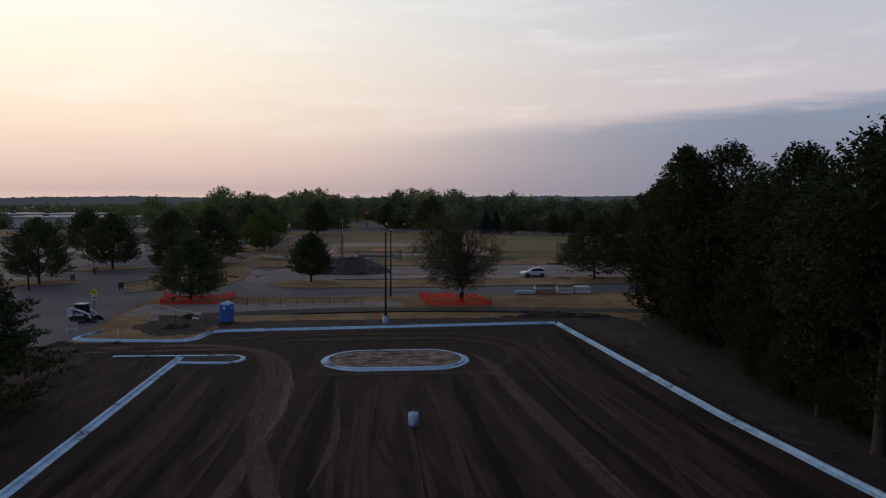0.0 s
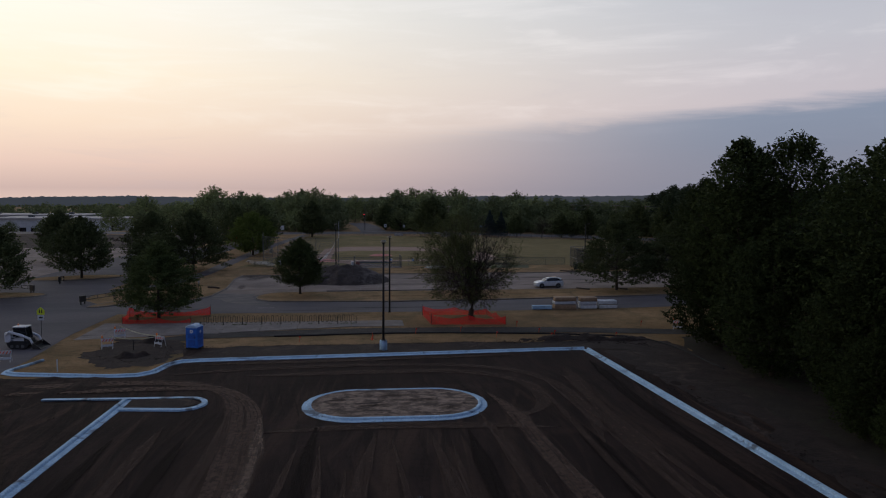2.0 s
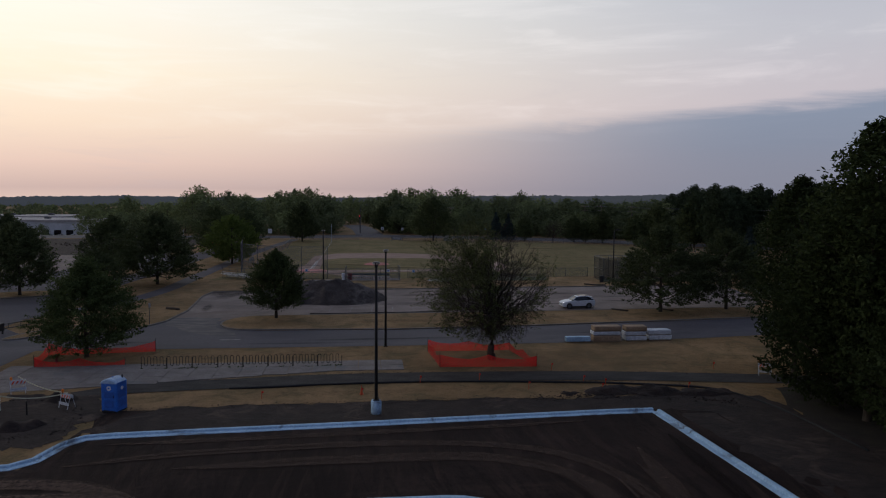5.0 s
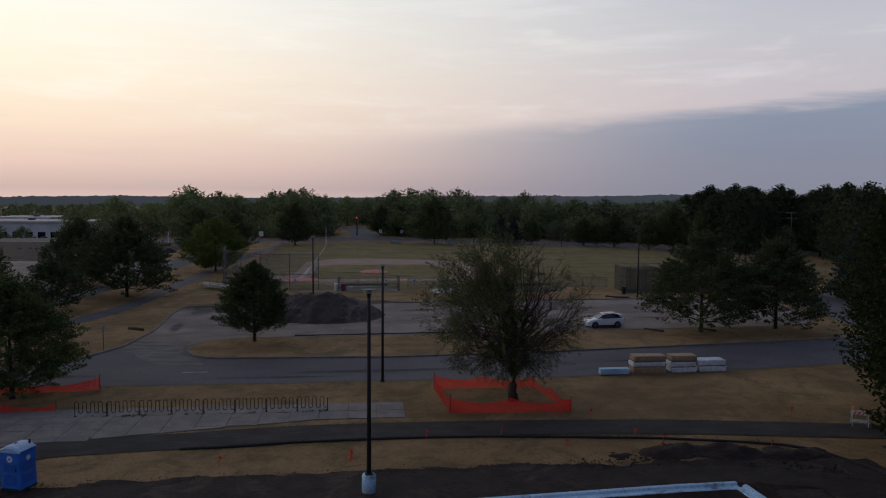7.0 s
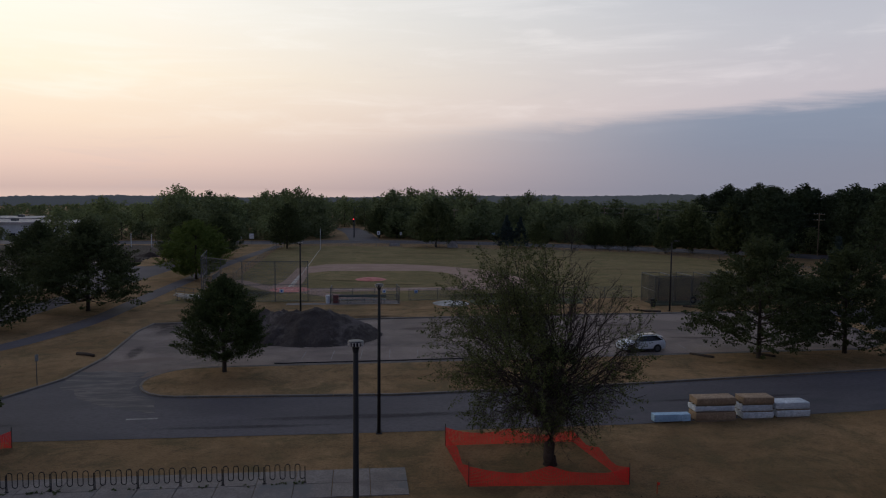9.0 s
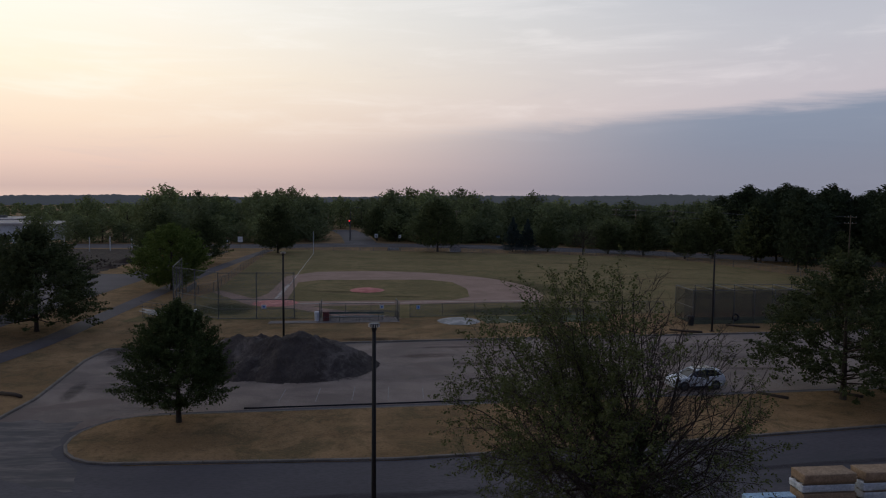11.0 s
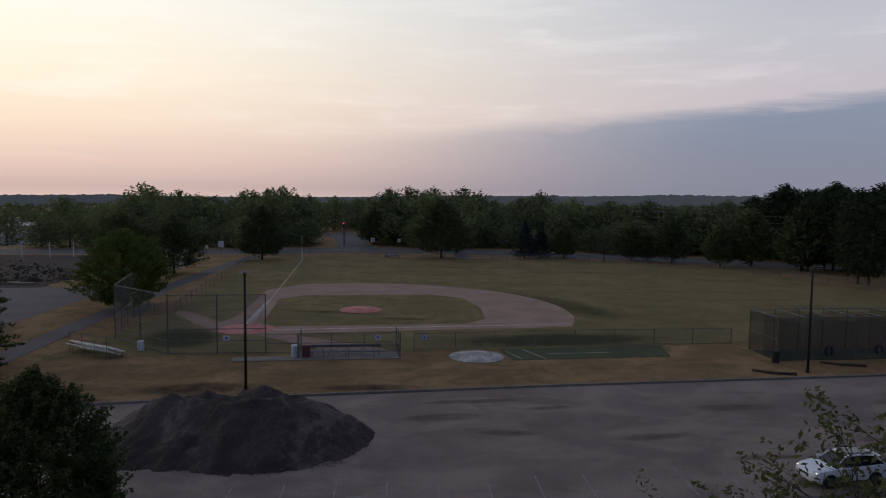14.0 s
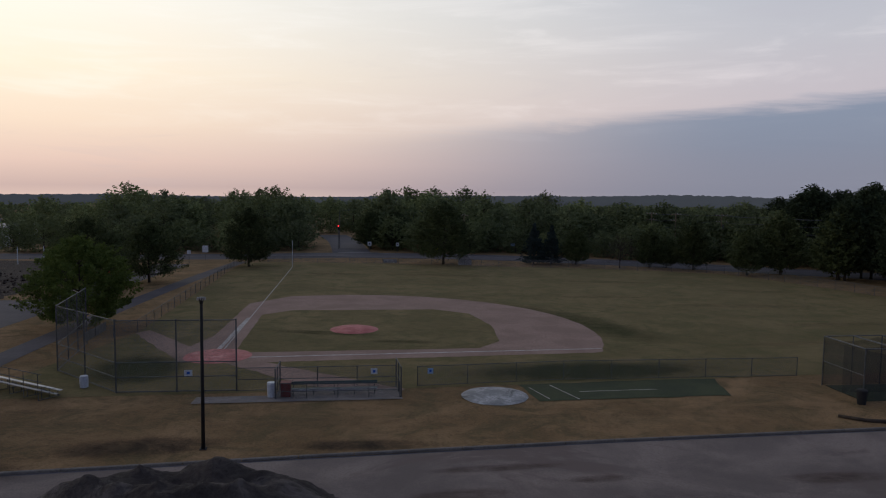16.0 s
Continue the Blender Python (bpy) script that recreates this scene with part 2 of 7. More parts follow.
    # fine drag marks over everything
    for turn, hi_col, amount in ((0.08, (.062, .037, .028), .22), (-0.16, (.008, .0045, .0038), .7), (0.0, (.0075, .0042, .0036), .6)):
        v = link_node(nt, "ShaderNodeMapping", {"Vector": link_node(nt, "ShaderNodeVectorRotate", {"Vector": bent, "Angle": turn}, rotation_type="Z_AXIS").outputs[0], "Scale": (1.7, .055, 1), "Location": (turn * 50, 0, 0)}).outputs[0]
        n = math_node(nt, "ADD", noise_node(nt, v, 1.0, 5, 0.65), math_node(nt, "MULTIPLY", math_node(nt, "SUBTRACT", fine, 0.5), 0.35))
        c = mix_rgb(nt, math_node(nt, "MULTIPLY", smooth_step(nt, n, .53, .63), amount), c, hi_col)
    nt.links.new(c, b.inputs["Base Color"])
    b.inputs["Specular IOR Level"].default_value = 0.12
    bump(nt, b, lift, 0.8, 0.09)
    return m


def leaf_material(name, dark, light):
    m, nt, b = material(name, 0.6)
    rnd = link_node(nt, "ShaderNodeNewGeometry").outputs["Random Per Island"]
    orand = link_node(nt, "ShaderNodeObjectInfo").outputs["Random"]
    c = mix_rgb(nt, rnd, dark, light)
    c = mix_rgb(nt, math_node(nt, "MULTIPLY", orand, 0.55), c, tuple(x * 0.55 for x in dark))
    nt.links.new(c, b.inputs["Base Color"])
    b.inputs["Specular IOR Level"].default_value = 0.08
    b.inputs["Roughness"].default_value = 0.8
    tr = link_node(nt, "ShaderNodeBsdfTranslucent", {"Color": c})
    mx = link_node(nt, "ShaderNodeMixShader", {0: 0.3, 1: b.outputs[0], 2: tr.outputs[0]})
    nt.links.new(mx.outputs[0], nt.nodes["Material Output"].inputs[0])
    return m


M["soil"] = soil_material()
M["leaf"] = leaf_material("maple_leaves", (.040, .056, .020), (.088, .112, .038))
# far foliage: haze is put into the colour, paler than nearby leaves
M["leaf_far_hazy"] = leaf_material("hazy_far_leaves", (.120, .145, .064), (.225, .260, .110))
M["leaf_far_dark_hazy"] = leaf_material("hazy_far_dark_leaves", (.095, .116, .060), (.178, .208, .096))
M["leaf_dark"] = leaf_material("dark_leaves", (.050, .062, .027), (.100, .120, .048))
M["leaf_wood"] = leaf_material("woodland_leaves", (.020, .028, .010), (.052, .070, .024))
M["leaf_bright"] = leaf_material("bright_leaves", (.080, .115, .026), (.150, .190, .045))
M["leaf_dull"] = leaf_material("thin_leaves", (.066, .076, .027), (.124, .138, .050))
M["needles"] = leaf_material("spruce_needles", (.030, .045, .040), (.055, .075, .070))
M["pine"] = leaf_material("pine_needles", (.028, .040, .022), (.056, .074, .037))
M["steel"] = mottled("galvanised_steel", (.075, .08, .088), (.12, .125, .132), 2.0, 20.0, rough=0.55, metal=0.6, relief=0.03, obj=True)
M["black"] = plain("black_paint", (.016, .015, .015), 0.5)


# ---- geometry helpers ----
def thing(name, at, label, category, group="", kind="", turn=0.0):
    e = new(name)
    e.empty_display_size = 0.2
    e.matrix_basis = pose(*at, 0, 0, turn)
    return tagged(e, label, category, group, kind)


def part(name, bm, mat, parent=None, label="", smooth=False):
    me = bpy.data.meshes.new(name)
    if isinstance(bm, tuple):
        me.from_pydata(bm[0], [], bm[1])
    else:
        bm.to_mesh(me)
        bm.free()
    me.materials.append(M[mat] if isinstance(mat, str) else mat)
    if smooth:
        me.shade_smooth()
    ob = new(name, me)
    ob.parent = parent
    return tagged(ob, label)


def box(bm, lo, hi, bevel=0.0, m=None):
    """A box from corner lo to corner hi, turned by m."""
    r = bmesh.ops.create_cube(bm, size=1.0)
    vs = r["verts"]
    for v in vs:
        v.co = Vector([(a + b) / 2 + c * (b - a) for a, b, c in zip(lo, hi, v.co)])
    if bevel:
        es = list({e for v in vs for e in v.link_edges})
        vs = list({v for f in bmesh.ops.bevel(bm, geom=es, offset=bevel, segments=2, affect="EDGES", profile=0.5)["faces"] for v in f.verts} | {v for v in vs if v.is_valid})
    if m is not None:
        bmesh.ops.transform(bm, matrix=m, verts=vs)
    return bm


def one_box(lo, hi, bevel=0.0, m=None):
    return box(bmesh.new(), lo, hi, bevel, m)


def tube(bm, pts, radii, n=8, cap=True):
    """A round tube along pts, of one radius or one for each point."""
    pts = [Vector(p) for p in pts]
    if not isinstance(radii, (list, tuple)):
        radii = [radii] * len(pts)
    rings = []
    for i, p in enumerate(pts):
        d = (pts[min(i + 1, len(pts) - 1)] - pts[max(i - 1, 0)]).normalized()
        a = (Vector((0, 0, 1)).cross(d)).normalized() if abs(d.z) < 0.95 else Vector((1, 0, 0))
        b = d.cross(a).normalized()
        rings.append([bm.verts.new(p + (a * math.cos(t) + b * math.sin(t)) * radii[i]) for t in [2 * math.pi * k / n for k in range(n)]])
    for r, s in zip(rings, rings[1:]):
        for k in range(n):
            bm.faces.new((r[k], r[(k + 1) % n], s[(k + 1) % n], s[k]))
    if cap:
        bm.faces.new(rings[0][::-1])
        bm.faces.new(rings[-1])
    return bm


def one_tube(pts, radii, n=8):
    return tube(bmesh.new(), pts, radii, n)


def outline(pts, step=0.0, wobble=0.0, seed=0):
    """Points along a closed outline, with an uneven edge where wobble is given."""
    if not step:
        return [Vector((p[0], p[1], 0)) for p in pts]
    out = []
    for p, q in zip(pts, pts[1:] + pts[:1]):
        p, q = Vector((*p, 0)), Vector((*q, 0))
        n = max(1, int((q - p).length / step))
        for k in range(n):
            c = p.lerp(q, k / n)
            out.append(c + wobble * Vector((noise.noise(c * 0.6 + Vector((seed, 3, 1))) + 0.5 * noise.noise(c * 1.9) + 0.3 * noise.noise(c * 4.7), noise.noise(c * 0.6 + Vector((seed, 9, 7))) + 0.5 * noise.noise(c * 1.9 + Vector((4, 4, 4))), 0)))
    return out


def patch(name, pts, z, mat, label, category, step=0.0, wobble=0.0, kind="structure", seed=0):
    """A flat sheet of ground cover with the given outline, lying z above the ground."""
    bm = bmesh.new()
    f = bm.faces.new([bm.verts.new((p.x, p.y, z)) for p in outline(pts, step, wobble, seed)])
    bm.normal_update()
    if f.normal.z < 0:
        f.normal_flip()
    bmesh.ops.triangulate(bm, faces=[f])
    ob = part(name, bm, mat)
    return tagged(ob, label, category, kind=kind)


def ribbon(name, pts, width, z, mat, label, category):
    """A path or road of even width along a line."""
    pts = smooth_line(pts, 2.0)
    l, r = [], []
    for i, p in enumerate(pts):
        d = (pts[min(i + 1, len(pts) - 1)] - pts[max(i - 1, 0)]).normalized()
        s = Vector((-d.y, d.x, 0)) * width / 2
        l.append(p + s), r.append(p - s)
    v = [(q.x, q.y, z) for q in l + r]
    n = len(l)
    return tagged(part(name, (v, [(i + n, i + n + 1, i + 1, i) for i in range(n - 1)]), mat), label, category, kind="structure")


def smooth_line(pts, step):
    """A curve through pts, in pieces of about step metres."""
    pts = [Vector((*p, 0)) if len(p) == 2 else Vector(p) for p in pts]
    ext = [pts[0] * 2 - pts[1]] + pts + [pts[-1] * 2 - pts[-2]]
    out = []
    for a, b, c, d in zip(ext, ext[1:], ext[2:], ext[3:]):
        n = max(1, int((c - b).length / step))
        for k in range(n):
            t = k / n
            out.append(0.5 * (2 * b + (c - a) * t + (2 * a - 5 * b + 4 * c - d) * t * t + (3 * b - a - 3 * c + d) * t ** 3))
    return out + [pts[-1]]


def arc(cx, cy, r, a0, a1, n=8, ry=None):
    return [(cx + r * math.cos(radians(a0 + (a1 - a0) * k / n)), cy + (ry or r) * math.sin(radians(a0 + (a1 - a0) * k / n))) for k in range(n + 1)]


KERB = [(-0.32, 0.0), (-0.32, 0.16), (-0.27, 0.19), (-0.12, 0.19), (-0.06, 0.16), (-0.02, 0.06), (0.32, 0.04), (0.34, 0.0)]
LOW_KERB = [(-0.12, 0.0), (-0.12, 0.11), (-0.09, 0.13), (0.05, 0.13), (0.09, 0.10), (0.12, 0.0)]


def kerb(name, pts, label, mat="concrete", profile=KERB, piece=3.0, closed=False, step=0.6, group=""):
    """A cast kerb: its section drawn along a line, in lengths with open joints between. The gutter lies on the right of the line."""
    base = thing(name, (0, 0, 0), label, "kerb", group, "structure")
    pts = [Vector((*p, 0)) for p in pts]
    if closed:
        pts = pts + [pts[0]]
    line = []
    for p, q in zip(pts, pts[1:]):
        n = max(1, int((q - p).length / step))
        line += [p.lerp(q, k / n) for k in range(n)]
    line.append(pts[-1])
    side = []
    for i, p in enumerate(line):
        a, b = line[max(i - 1, 0)], line[min(i + 1, len(line) - 1)]
        if closed and i in (0, len(line) - 1):
            a, b = line[-2], line[1]
        d = (b - a).normalized()
        side.append(Vector((d.y, -d.x, 0)))
    per = max(1, round(piece / step))
    for i0 in range(0, len(line) - 1, per):
        i1 = min(i0 + per, len(line) - 1)
        v, f, m = [], [], len(profile)
        for i in range(i0, i1 + 1):
            c = line[i]
            if i == i1:
                c = c.lerp(line[i - 1], 0.03)
            j = 0.012 * noise.noise(c * 0.9)
            v += [tuple(c + side[i] * (u + j) + Vector((0, 0, w + 0.02))) for u, w in profile]
        k = i1 - i0
        for r in range(k):
            f += [(r * m + s, r * m + s + 1, (r + 1) * m + s + 1, (r + 1) * m + s) for s in range(m - 1)]
        f += [tuple(range(m))[::-1], tuple(range(k * m, k * m + m))]
        part("kerb_length", (v, f), mat, base)
    return base


def worn_material(name, dark, light, stretch, lo, hi, across, cover=1.0):
    """A thin layer over the ground that wears through in streaks or patches and thins out to its edge."""
    m, nt, b = material(name, 0.97)
    b.inputs["Specular IOR Level"].default_value = 0.12
    pos = link_node(nt, "ShaderNodeNewGeometry").outputs["Position"]
    fine = noise_node(nt, pos, 3.2, 7, 0.75)
    if across:
        uv = link_node(nt, "ShaderNodeTexCoord").outputs["UV"]
        c = link_node(nt, "ShaderNodeSeparateXYZ", (uv,)).outputs
        edge = math_node(nt, "SUBTRACT", 1.0, math_node(nt, "ABSOLUTE", math_node(nt, "SUBTRACT", math_node(nt, "MULTIPLY", c[0], 2.0), 1.0)))
        n = noise_node(nt, link_node(nt, "ShaderNodeMapping", {"Vector": uv, "Scale": stretch}).outputs[0], 1.0, 5, 0.62)
    else:
        obj = link_node(nt, "ShaderNodeTexCoord").outputs["Object"]
        edge = math_node(nt, "SUBTRACT", 1.0, link_node(nt, "ShaderNodeVectorMath", (obj,), operation="LENGTH").outputs["Value"])
        n = noise_node(nt, link_node(nt, "ShaderNodeMapping", {"Vector": pos, "Scale": stretch}).outputs[0], 1.0, 6, 0.68, 0.5)
    k = math_node(nt, "ADD", math_node(nt, "ADD", n, math_node(nt, "MULTIPLY", math_node(nt, "SUBTRACT", fine, 0.5), 0.30)), math_node(nt, "MULTIPLY", smooth_step(nt, edge, 0.0, 0.6), 0.42))
    col = mix_rgb(nt, smooth_step(nt, fine, 0.36, 0.64), dark, light)
    nt.links.new(col, b.inputs["Base Color"])
    bump(nt, b, fine, 0.6, 0.05)
    solid = math_node(nt, "MULTIPLY", math_node(nt, "MULTIPLY", smooth_step(nt, k, lo, hi), cover), smooth_step(nt, edge, 0.0, 0.22 if across else 0.75))
    mx = link_node(nt, "ShaderNodeMixShader", {0: solid, 1: link_node(nt, "ShaderNodeBsdfTransparent").outputs[0], 2: b.outputs[0]})
    nt.links.new(mx.outputs[0], nt.nodes["Material Output"].inputs[0])
    return m


M["track"] = worn_material("dried_tyre_track", (.034, .021, .016), (.098, .065, .048), (7, .10, 1), .58, .92, True, 0.9)
M["track_faint"] = worn_material("faint_tyre_track", (.028, .0175, .0135), (.068, .044, .033), (5, .08, 1), .62, .96, True, 0.85)
M["track_pale"] = worn_material("pale_crusted_track", (.060, .040, .030), (.175, .125, .092), (4, .22, 1), .74, .98, True, 0.85)
M["track_dark"] = worn_material("damp_tyre_track", (.006, .0034, .0028), (.012, .0066, .0052), (5, .09, 1), .64, .95, True, 0.8)
M["green_patch"] = worn_material("watered_turf", (.022, .032, .009), (.050, .062, .018), (.5, .5, .5), 0.45, 1.15, False, 0.55)
M["lush_patch"] = worn_material("lush_turf", (.016, .024, .007), (.036, .046, .014), (.5, .5, .5), 0.4, 1.0, False, 0.75)
M["soil_patch"] = worn_material("spilled_soil", (.020, .014, .011), (.044, .033, .026), (.6, .6, .6), 0.5, 1.15, False, 0.7)
M["rust_stain"] = worn_material("brown_stain", (.080, .050, .038), (.125, .083, .064), (.5, .9, .5), 0.5, 1.2, False, 0.55)
M["pale_stain"] = worn_material("pale_dust", (.20, .165, .145), (.27, .225, .20), (.4, .8, .5), 0.55, 1.25, False, 0.6)
M["straw_patch"] = worn_material("straw_turf", (.19, .125, .062), (.28, .185, .098), (.7, .7, .7), 0.55, 1.3, False, 0.35)
M["tar"] = worn_material("dark_tar_patch", (.028, .026, .028), (.042, .040, .042), (.3, .9, .5), 0.5, 1.2, False, 0.5)


def track(pts, width, z, mat, label):
    """A wheel track pressed along a curve; its surface runs with the curve."""
    pts = smooth_line(pts, 1.0)
    v, uv, run = [], [], 0.0
    for i, q in enumerate(pts):
        d = (pts[min(i + 1, len(pts) - 1)] - pts[max(i - 1, 0)]).normalized()
        side = Vector((-d.y, d.x, 0)) * width / 2
        fade = min(1.0, 0.15 + i / 6, 0.15 + (len(pts) - 1 - i) / 6)
        v += [tuple(q + side * fade + Vector((0, 0, z))), tuple(q - side * fade + Vector((0, 0, z)))]
        run += (pts[i] - pts[i - 1]).length if i else 0.0
        uv += [(0.0, run), (1.0, run)]
    f = [(2 * i, 2 * i + 1, 2 * i + 3, 2 * i + 2) for i in range(len(pts) - 1)]
    ob = part("tyre_track", (v, f), mat)
    lay = ob.data.uv_layers.new(name="along")
    off = pts[0].x * 0.37
    for loop in ob.data.loops:
        a, b = uv[loop.vertex_index]
        lay.data[loop.index].uv = (a, b + off)
    return tagged(ob, label, "tyre track", kind="structure")


def soft_patch(name, at, rx, ry, z, mat, label, category, turn=0.0):
    """A thin spot on the ground that thins out to a ragged edge."""
    n = 28
    v = [(math.cos(6.2832 * k / n), math.sin(6.2832 * k / n), 0) for k in range(n)]
    ob = part(name, (v, [tuple(range(n))]), mat)
    ob.matrix_basis = pose(at[0], at[1], z, 0, 0, turn) @ Matrix.Diagonal((rx, ry, 1, 1))
    return tagged(ob, label, category, kind="structure")


# ---- ground ----
def ground_z(x, y):
    r = math.hypot(x * 0.8, y - 60)
    step = lambda t: max(0.0, min(1.0, t)) ** 2 * (3 - 2 * max(0.0, min(1.0, t)))
    return -110 * (1 - math.exp(-max(0.0, r - 290) / 5000)) - 5.5 * step((-x - 70) / 40) * step((y - 270) / 60)


def build_ground():
    line = lambda lo, hi, core0, core1: sorted(set([lo + (core0 - lo) * (1 - (1 - k / 14) ** 2) for k in range(15)] + [core0 + (core1 - core0) * k / 40 for k in range(41)] + [core1 + (hi - core1) * (k / 14) ** 2 for k in range(15)]))
    xs, ys = line(-3500, 3500, -300, 300), line(-2000, 4500, -80, 420)
    v = [(x, y, ground_z(x, y)) for y in ys for x in xs]
    n = len(xs)
    f = [(j * n + i, j * n + i + 1, (j + 1) * n + i + 1, (j + 1) * n + i) for j in range(len(ys) - 1) for i in range(n - 1)]
    tagged(part("ground", (v, f), "dry_grass"), "dry tan grass ground reaching the horizon", "ground", kind="structure")


build_ground()

# parking lot under construction: graded soil with low relief
def graded_lot():
    x0, x1, y0, y1, s = -75.0, 24.0, -45.0, 84.0, 0.75
    nx, ny = int((x1 - x0) / s), int((y1 - y0) / s)
    v, f = [], []
    def east(y):
        return 26.6 - 0.045 * (y - 33) + 0.8 * noise.noise(Vector((y * 0.3, 1, 2))) + 1.2
    def north(x):
        if x < -29.5:
            return 72.0 + noise.noise(Vector((x * 0.3, 5, 2)))
        if x < -16.4:
            return 73.4
        return 83.9 + 0.5 * noise.noise(Vector((x * 0.5, 5, 2)))
    for j in range(ny + 1):
        for i in range(nx + 1):
            x, y = x0 + (x1 - x0) * i / nx, y0 + (y1 - y0) * j / ny
            x = x0 + (x - x0) * (east(y) - x0) / (x1 - x0)
            if y > 70:
                y = 70 + (y - 70) / (y1 - 70) * (north(x) - 70)
            z = 0.025
            if x < -19:
                k = min(1, (-19 - x) / 5)
                p = Vector((x * 0.22, y * 0.22, 0))
                z += k * (0.55 * max(0, noise.noise(p)) + 0.35 * max(0, noise.noise(p * 2.7)) + 0.12 * noise.noise(p * 7))
                z = max(z, 0.02)
            else:
                z += 0.018 * noise.noise(Vector((x * 1.3, y * 0.2, 0)))
            v.append((x, y, max(z, 0.008)))
    n = nx + 1
    f = [(j * n + i, j * n + i + 1, (j + 1) * n + i + 1, (j + 1) * n + i) for j in range(ny) for i in range(nx)]
    tagged(part("soil_lot", (v, f), "soil", smooth=True), "dark graded bare soil with pale tyre tracks", "bare soil", kind="structure")


graded_lot()
# wheel tracks over the bare soil: the turn in from the west, runs along the lot, the turn round the island
TURN_IN = "pale dried tyre tracks turning into the lot"
RUN = "dried tyre tracks running along the lot"
track([(-33, 70.6), (-26, 70.4), (-19, 71.3), (-13.0, 70.6), (-9.4, 67.2), (-8.0, 61), (-7.4, 53), (-6.8, 45), (-5.2, 37), (-2.6, 24), (-2, -10)], 2.0, .062, "track", TURN_IN)
track([(-30, 68.6), (-22, 69.0), (-15, 69.4), (-10.0, 68.6), (-7.0, 63), (-6.4, 54), (-6.2, 45), (-7.2, 34), (-9, 15)], 1.6, .066, "track", TURN_IN)
track([(-6.4, 61.8), (-5.9, 57), (-5.7, 52), (-6.0, 47), (-6.5, 42.5)], 1.5, .072, "track_pale", "pale crusted earth in a wheel track")
track([(-8.6, 63.5), (-8.3, 57), (-8.6, 49), (-9.6, 40)], 1.3, .070, "track_faint", RUN)
track([(9.6, 66.4), (10.6, 62), (11.0, 55.4), (11.6, 46.8), (12.2, 38.6), (12.9, 28), (13.6, 0)], 2.0, .062, "track", RUN)
track([(8.2, 62), (8.8, 55), (9.3, 46), (9.6, 36), (9.8, 10)], 1.0, .066, "track_faint", RUN)
track([(10.2, 60.2), (12.6, 62.4), (13.6, 66), (12.2, 70.4), (8, 73.0), (0, 73.4), (-9, 72.8)], 2.2, .060, "track_faint", "faint tyre tracks curving round the kerbed island")
track([(14.8, 55), (15.8, 62), (15.2, 69), (11.6, 74.0), (4, 75.8), (-8, 75.2), (-15, 73.6)], 1.6, .064, "track_faint", "faint tyre tracks curving round the kerbed island")
track([(17.6, 74), (17.0, 64), (16.6, 50), (17.4, 36), (18.6, 10)], 2.0, .062, "track_faint", RUN)
track([(20.4, 76), (20.2, 60), (21.0, 44), (22.4, 20)], 1.6, .066, "track_dark", "damp dark wheel track along the kerb")
track([(14.2, 60), (14.4, 46), (15.0, 30), (15.6, 5)], 1.8, .060, "track_dark", "damp dark wheel track")
track([(4.6, 57.5), (5.2, 46), (5.1, 35), (4.6, 15)], 1.2, .064, "track_faint", RUN)
track([(1.2, 58), (.2, 50), (-.2, 42), (-.1, 30), (.6, 5)], 1.4, .066, "track_faint", RUN)
track([(-2.6, 59.5), (-2.9, 50), (-3.2, 40), (-2.6, 20)], 1.3, .060, "track_dark", "damp dark wheel track")
track([(-2.2, 56), (-1.9, 46), (-1.8, 34), (-1.2, 12)], .8, .068, "track_faint", RUN)
track([(7.0, 58), (7.1, 46), (7.2, 33), (6.8, 10)], 1.5, .068, "track_dark", "damp dark wheel track")
track([(-12.2, 60), (-12.4, 50), (-12.6, 40), (-13.4, 22)], 1.5, .064, "track_faint", RUN)
track([(-14.6, 58), (-14.8, 48), (-15.6, 34), (-16.4, 15)], 1.2, .066, "track_dark", "damp dark wheel track along the kerb")
track([(-10.4, 58), (-10.6, 47), (-11.2, 36), (-12, 15)], 1.4, .068, "track_dark", "damp dark wheel track")
for k, (x, w, mat, y0, y1) in enumerate(((-11.6, .6, "track_faint", 24, 57), (-9.2, .45, "track_faint", 20, 62), (-4.4, .6, "track_faint", 28, 56), (-.9, .5, "track_faint", 22, 52), (2.4, .45, "track_faint", 26, 57), (3.6, .5, "track_faint", 20, 43), (6.2, .5, "track_faint", 24, 56), (8.9, .5, "track_faint", 30, 58), (10.4, .5, "track_faint", 20, 50), (15.2, .6, "track_faint", 26, 66), (16.4, .4, "track_faint", 30, 70), (18.6, .6, "track_faint", 24, 72), (-13.4, .6, "track_faint", 20, 48), (-2.4, .6, "track", 36, 50))):
    lean = .035 * (x - 2)
    track([(x - lean * 3 + .3 * math.sin(k), y1), (x - lean + .4 * math.sin(2 * k), (y0 + y1) / 2), (x + lean * 3, y0)], w * 1.3, .0575 + .001 * k, mat, "narrow wheel track drawn along the lot")
track([(-14, 77.0), (-6, 77.4), (6, 78.2), (16, 79.0)], 1.2, .060, "track_faint", "faint tyre track beside the north kerb")
track([(-6, 58.6), (0, 59.2), (7, 59.0), (13, 58.2)], 1.8, .058, "track_faint", "faint tyre track crossing below the island")
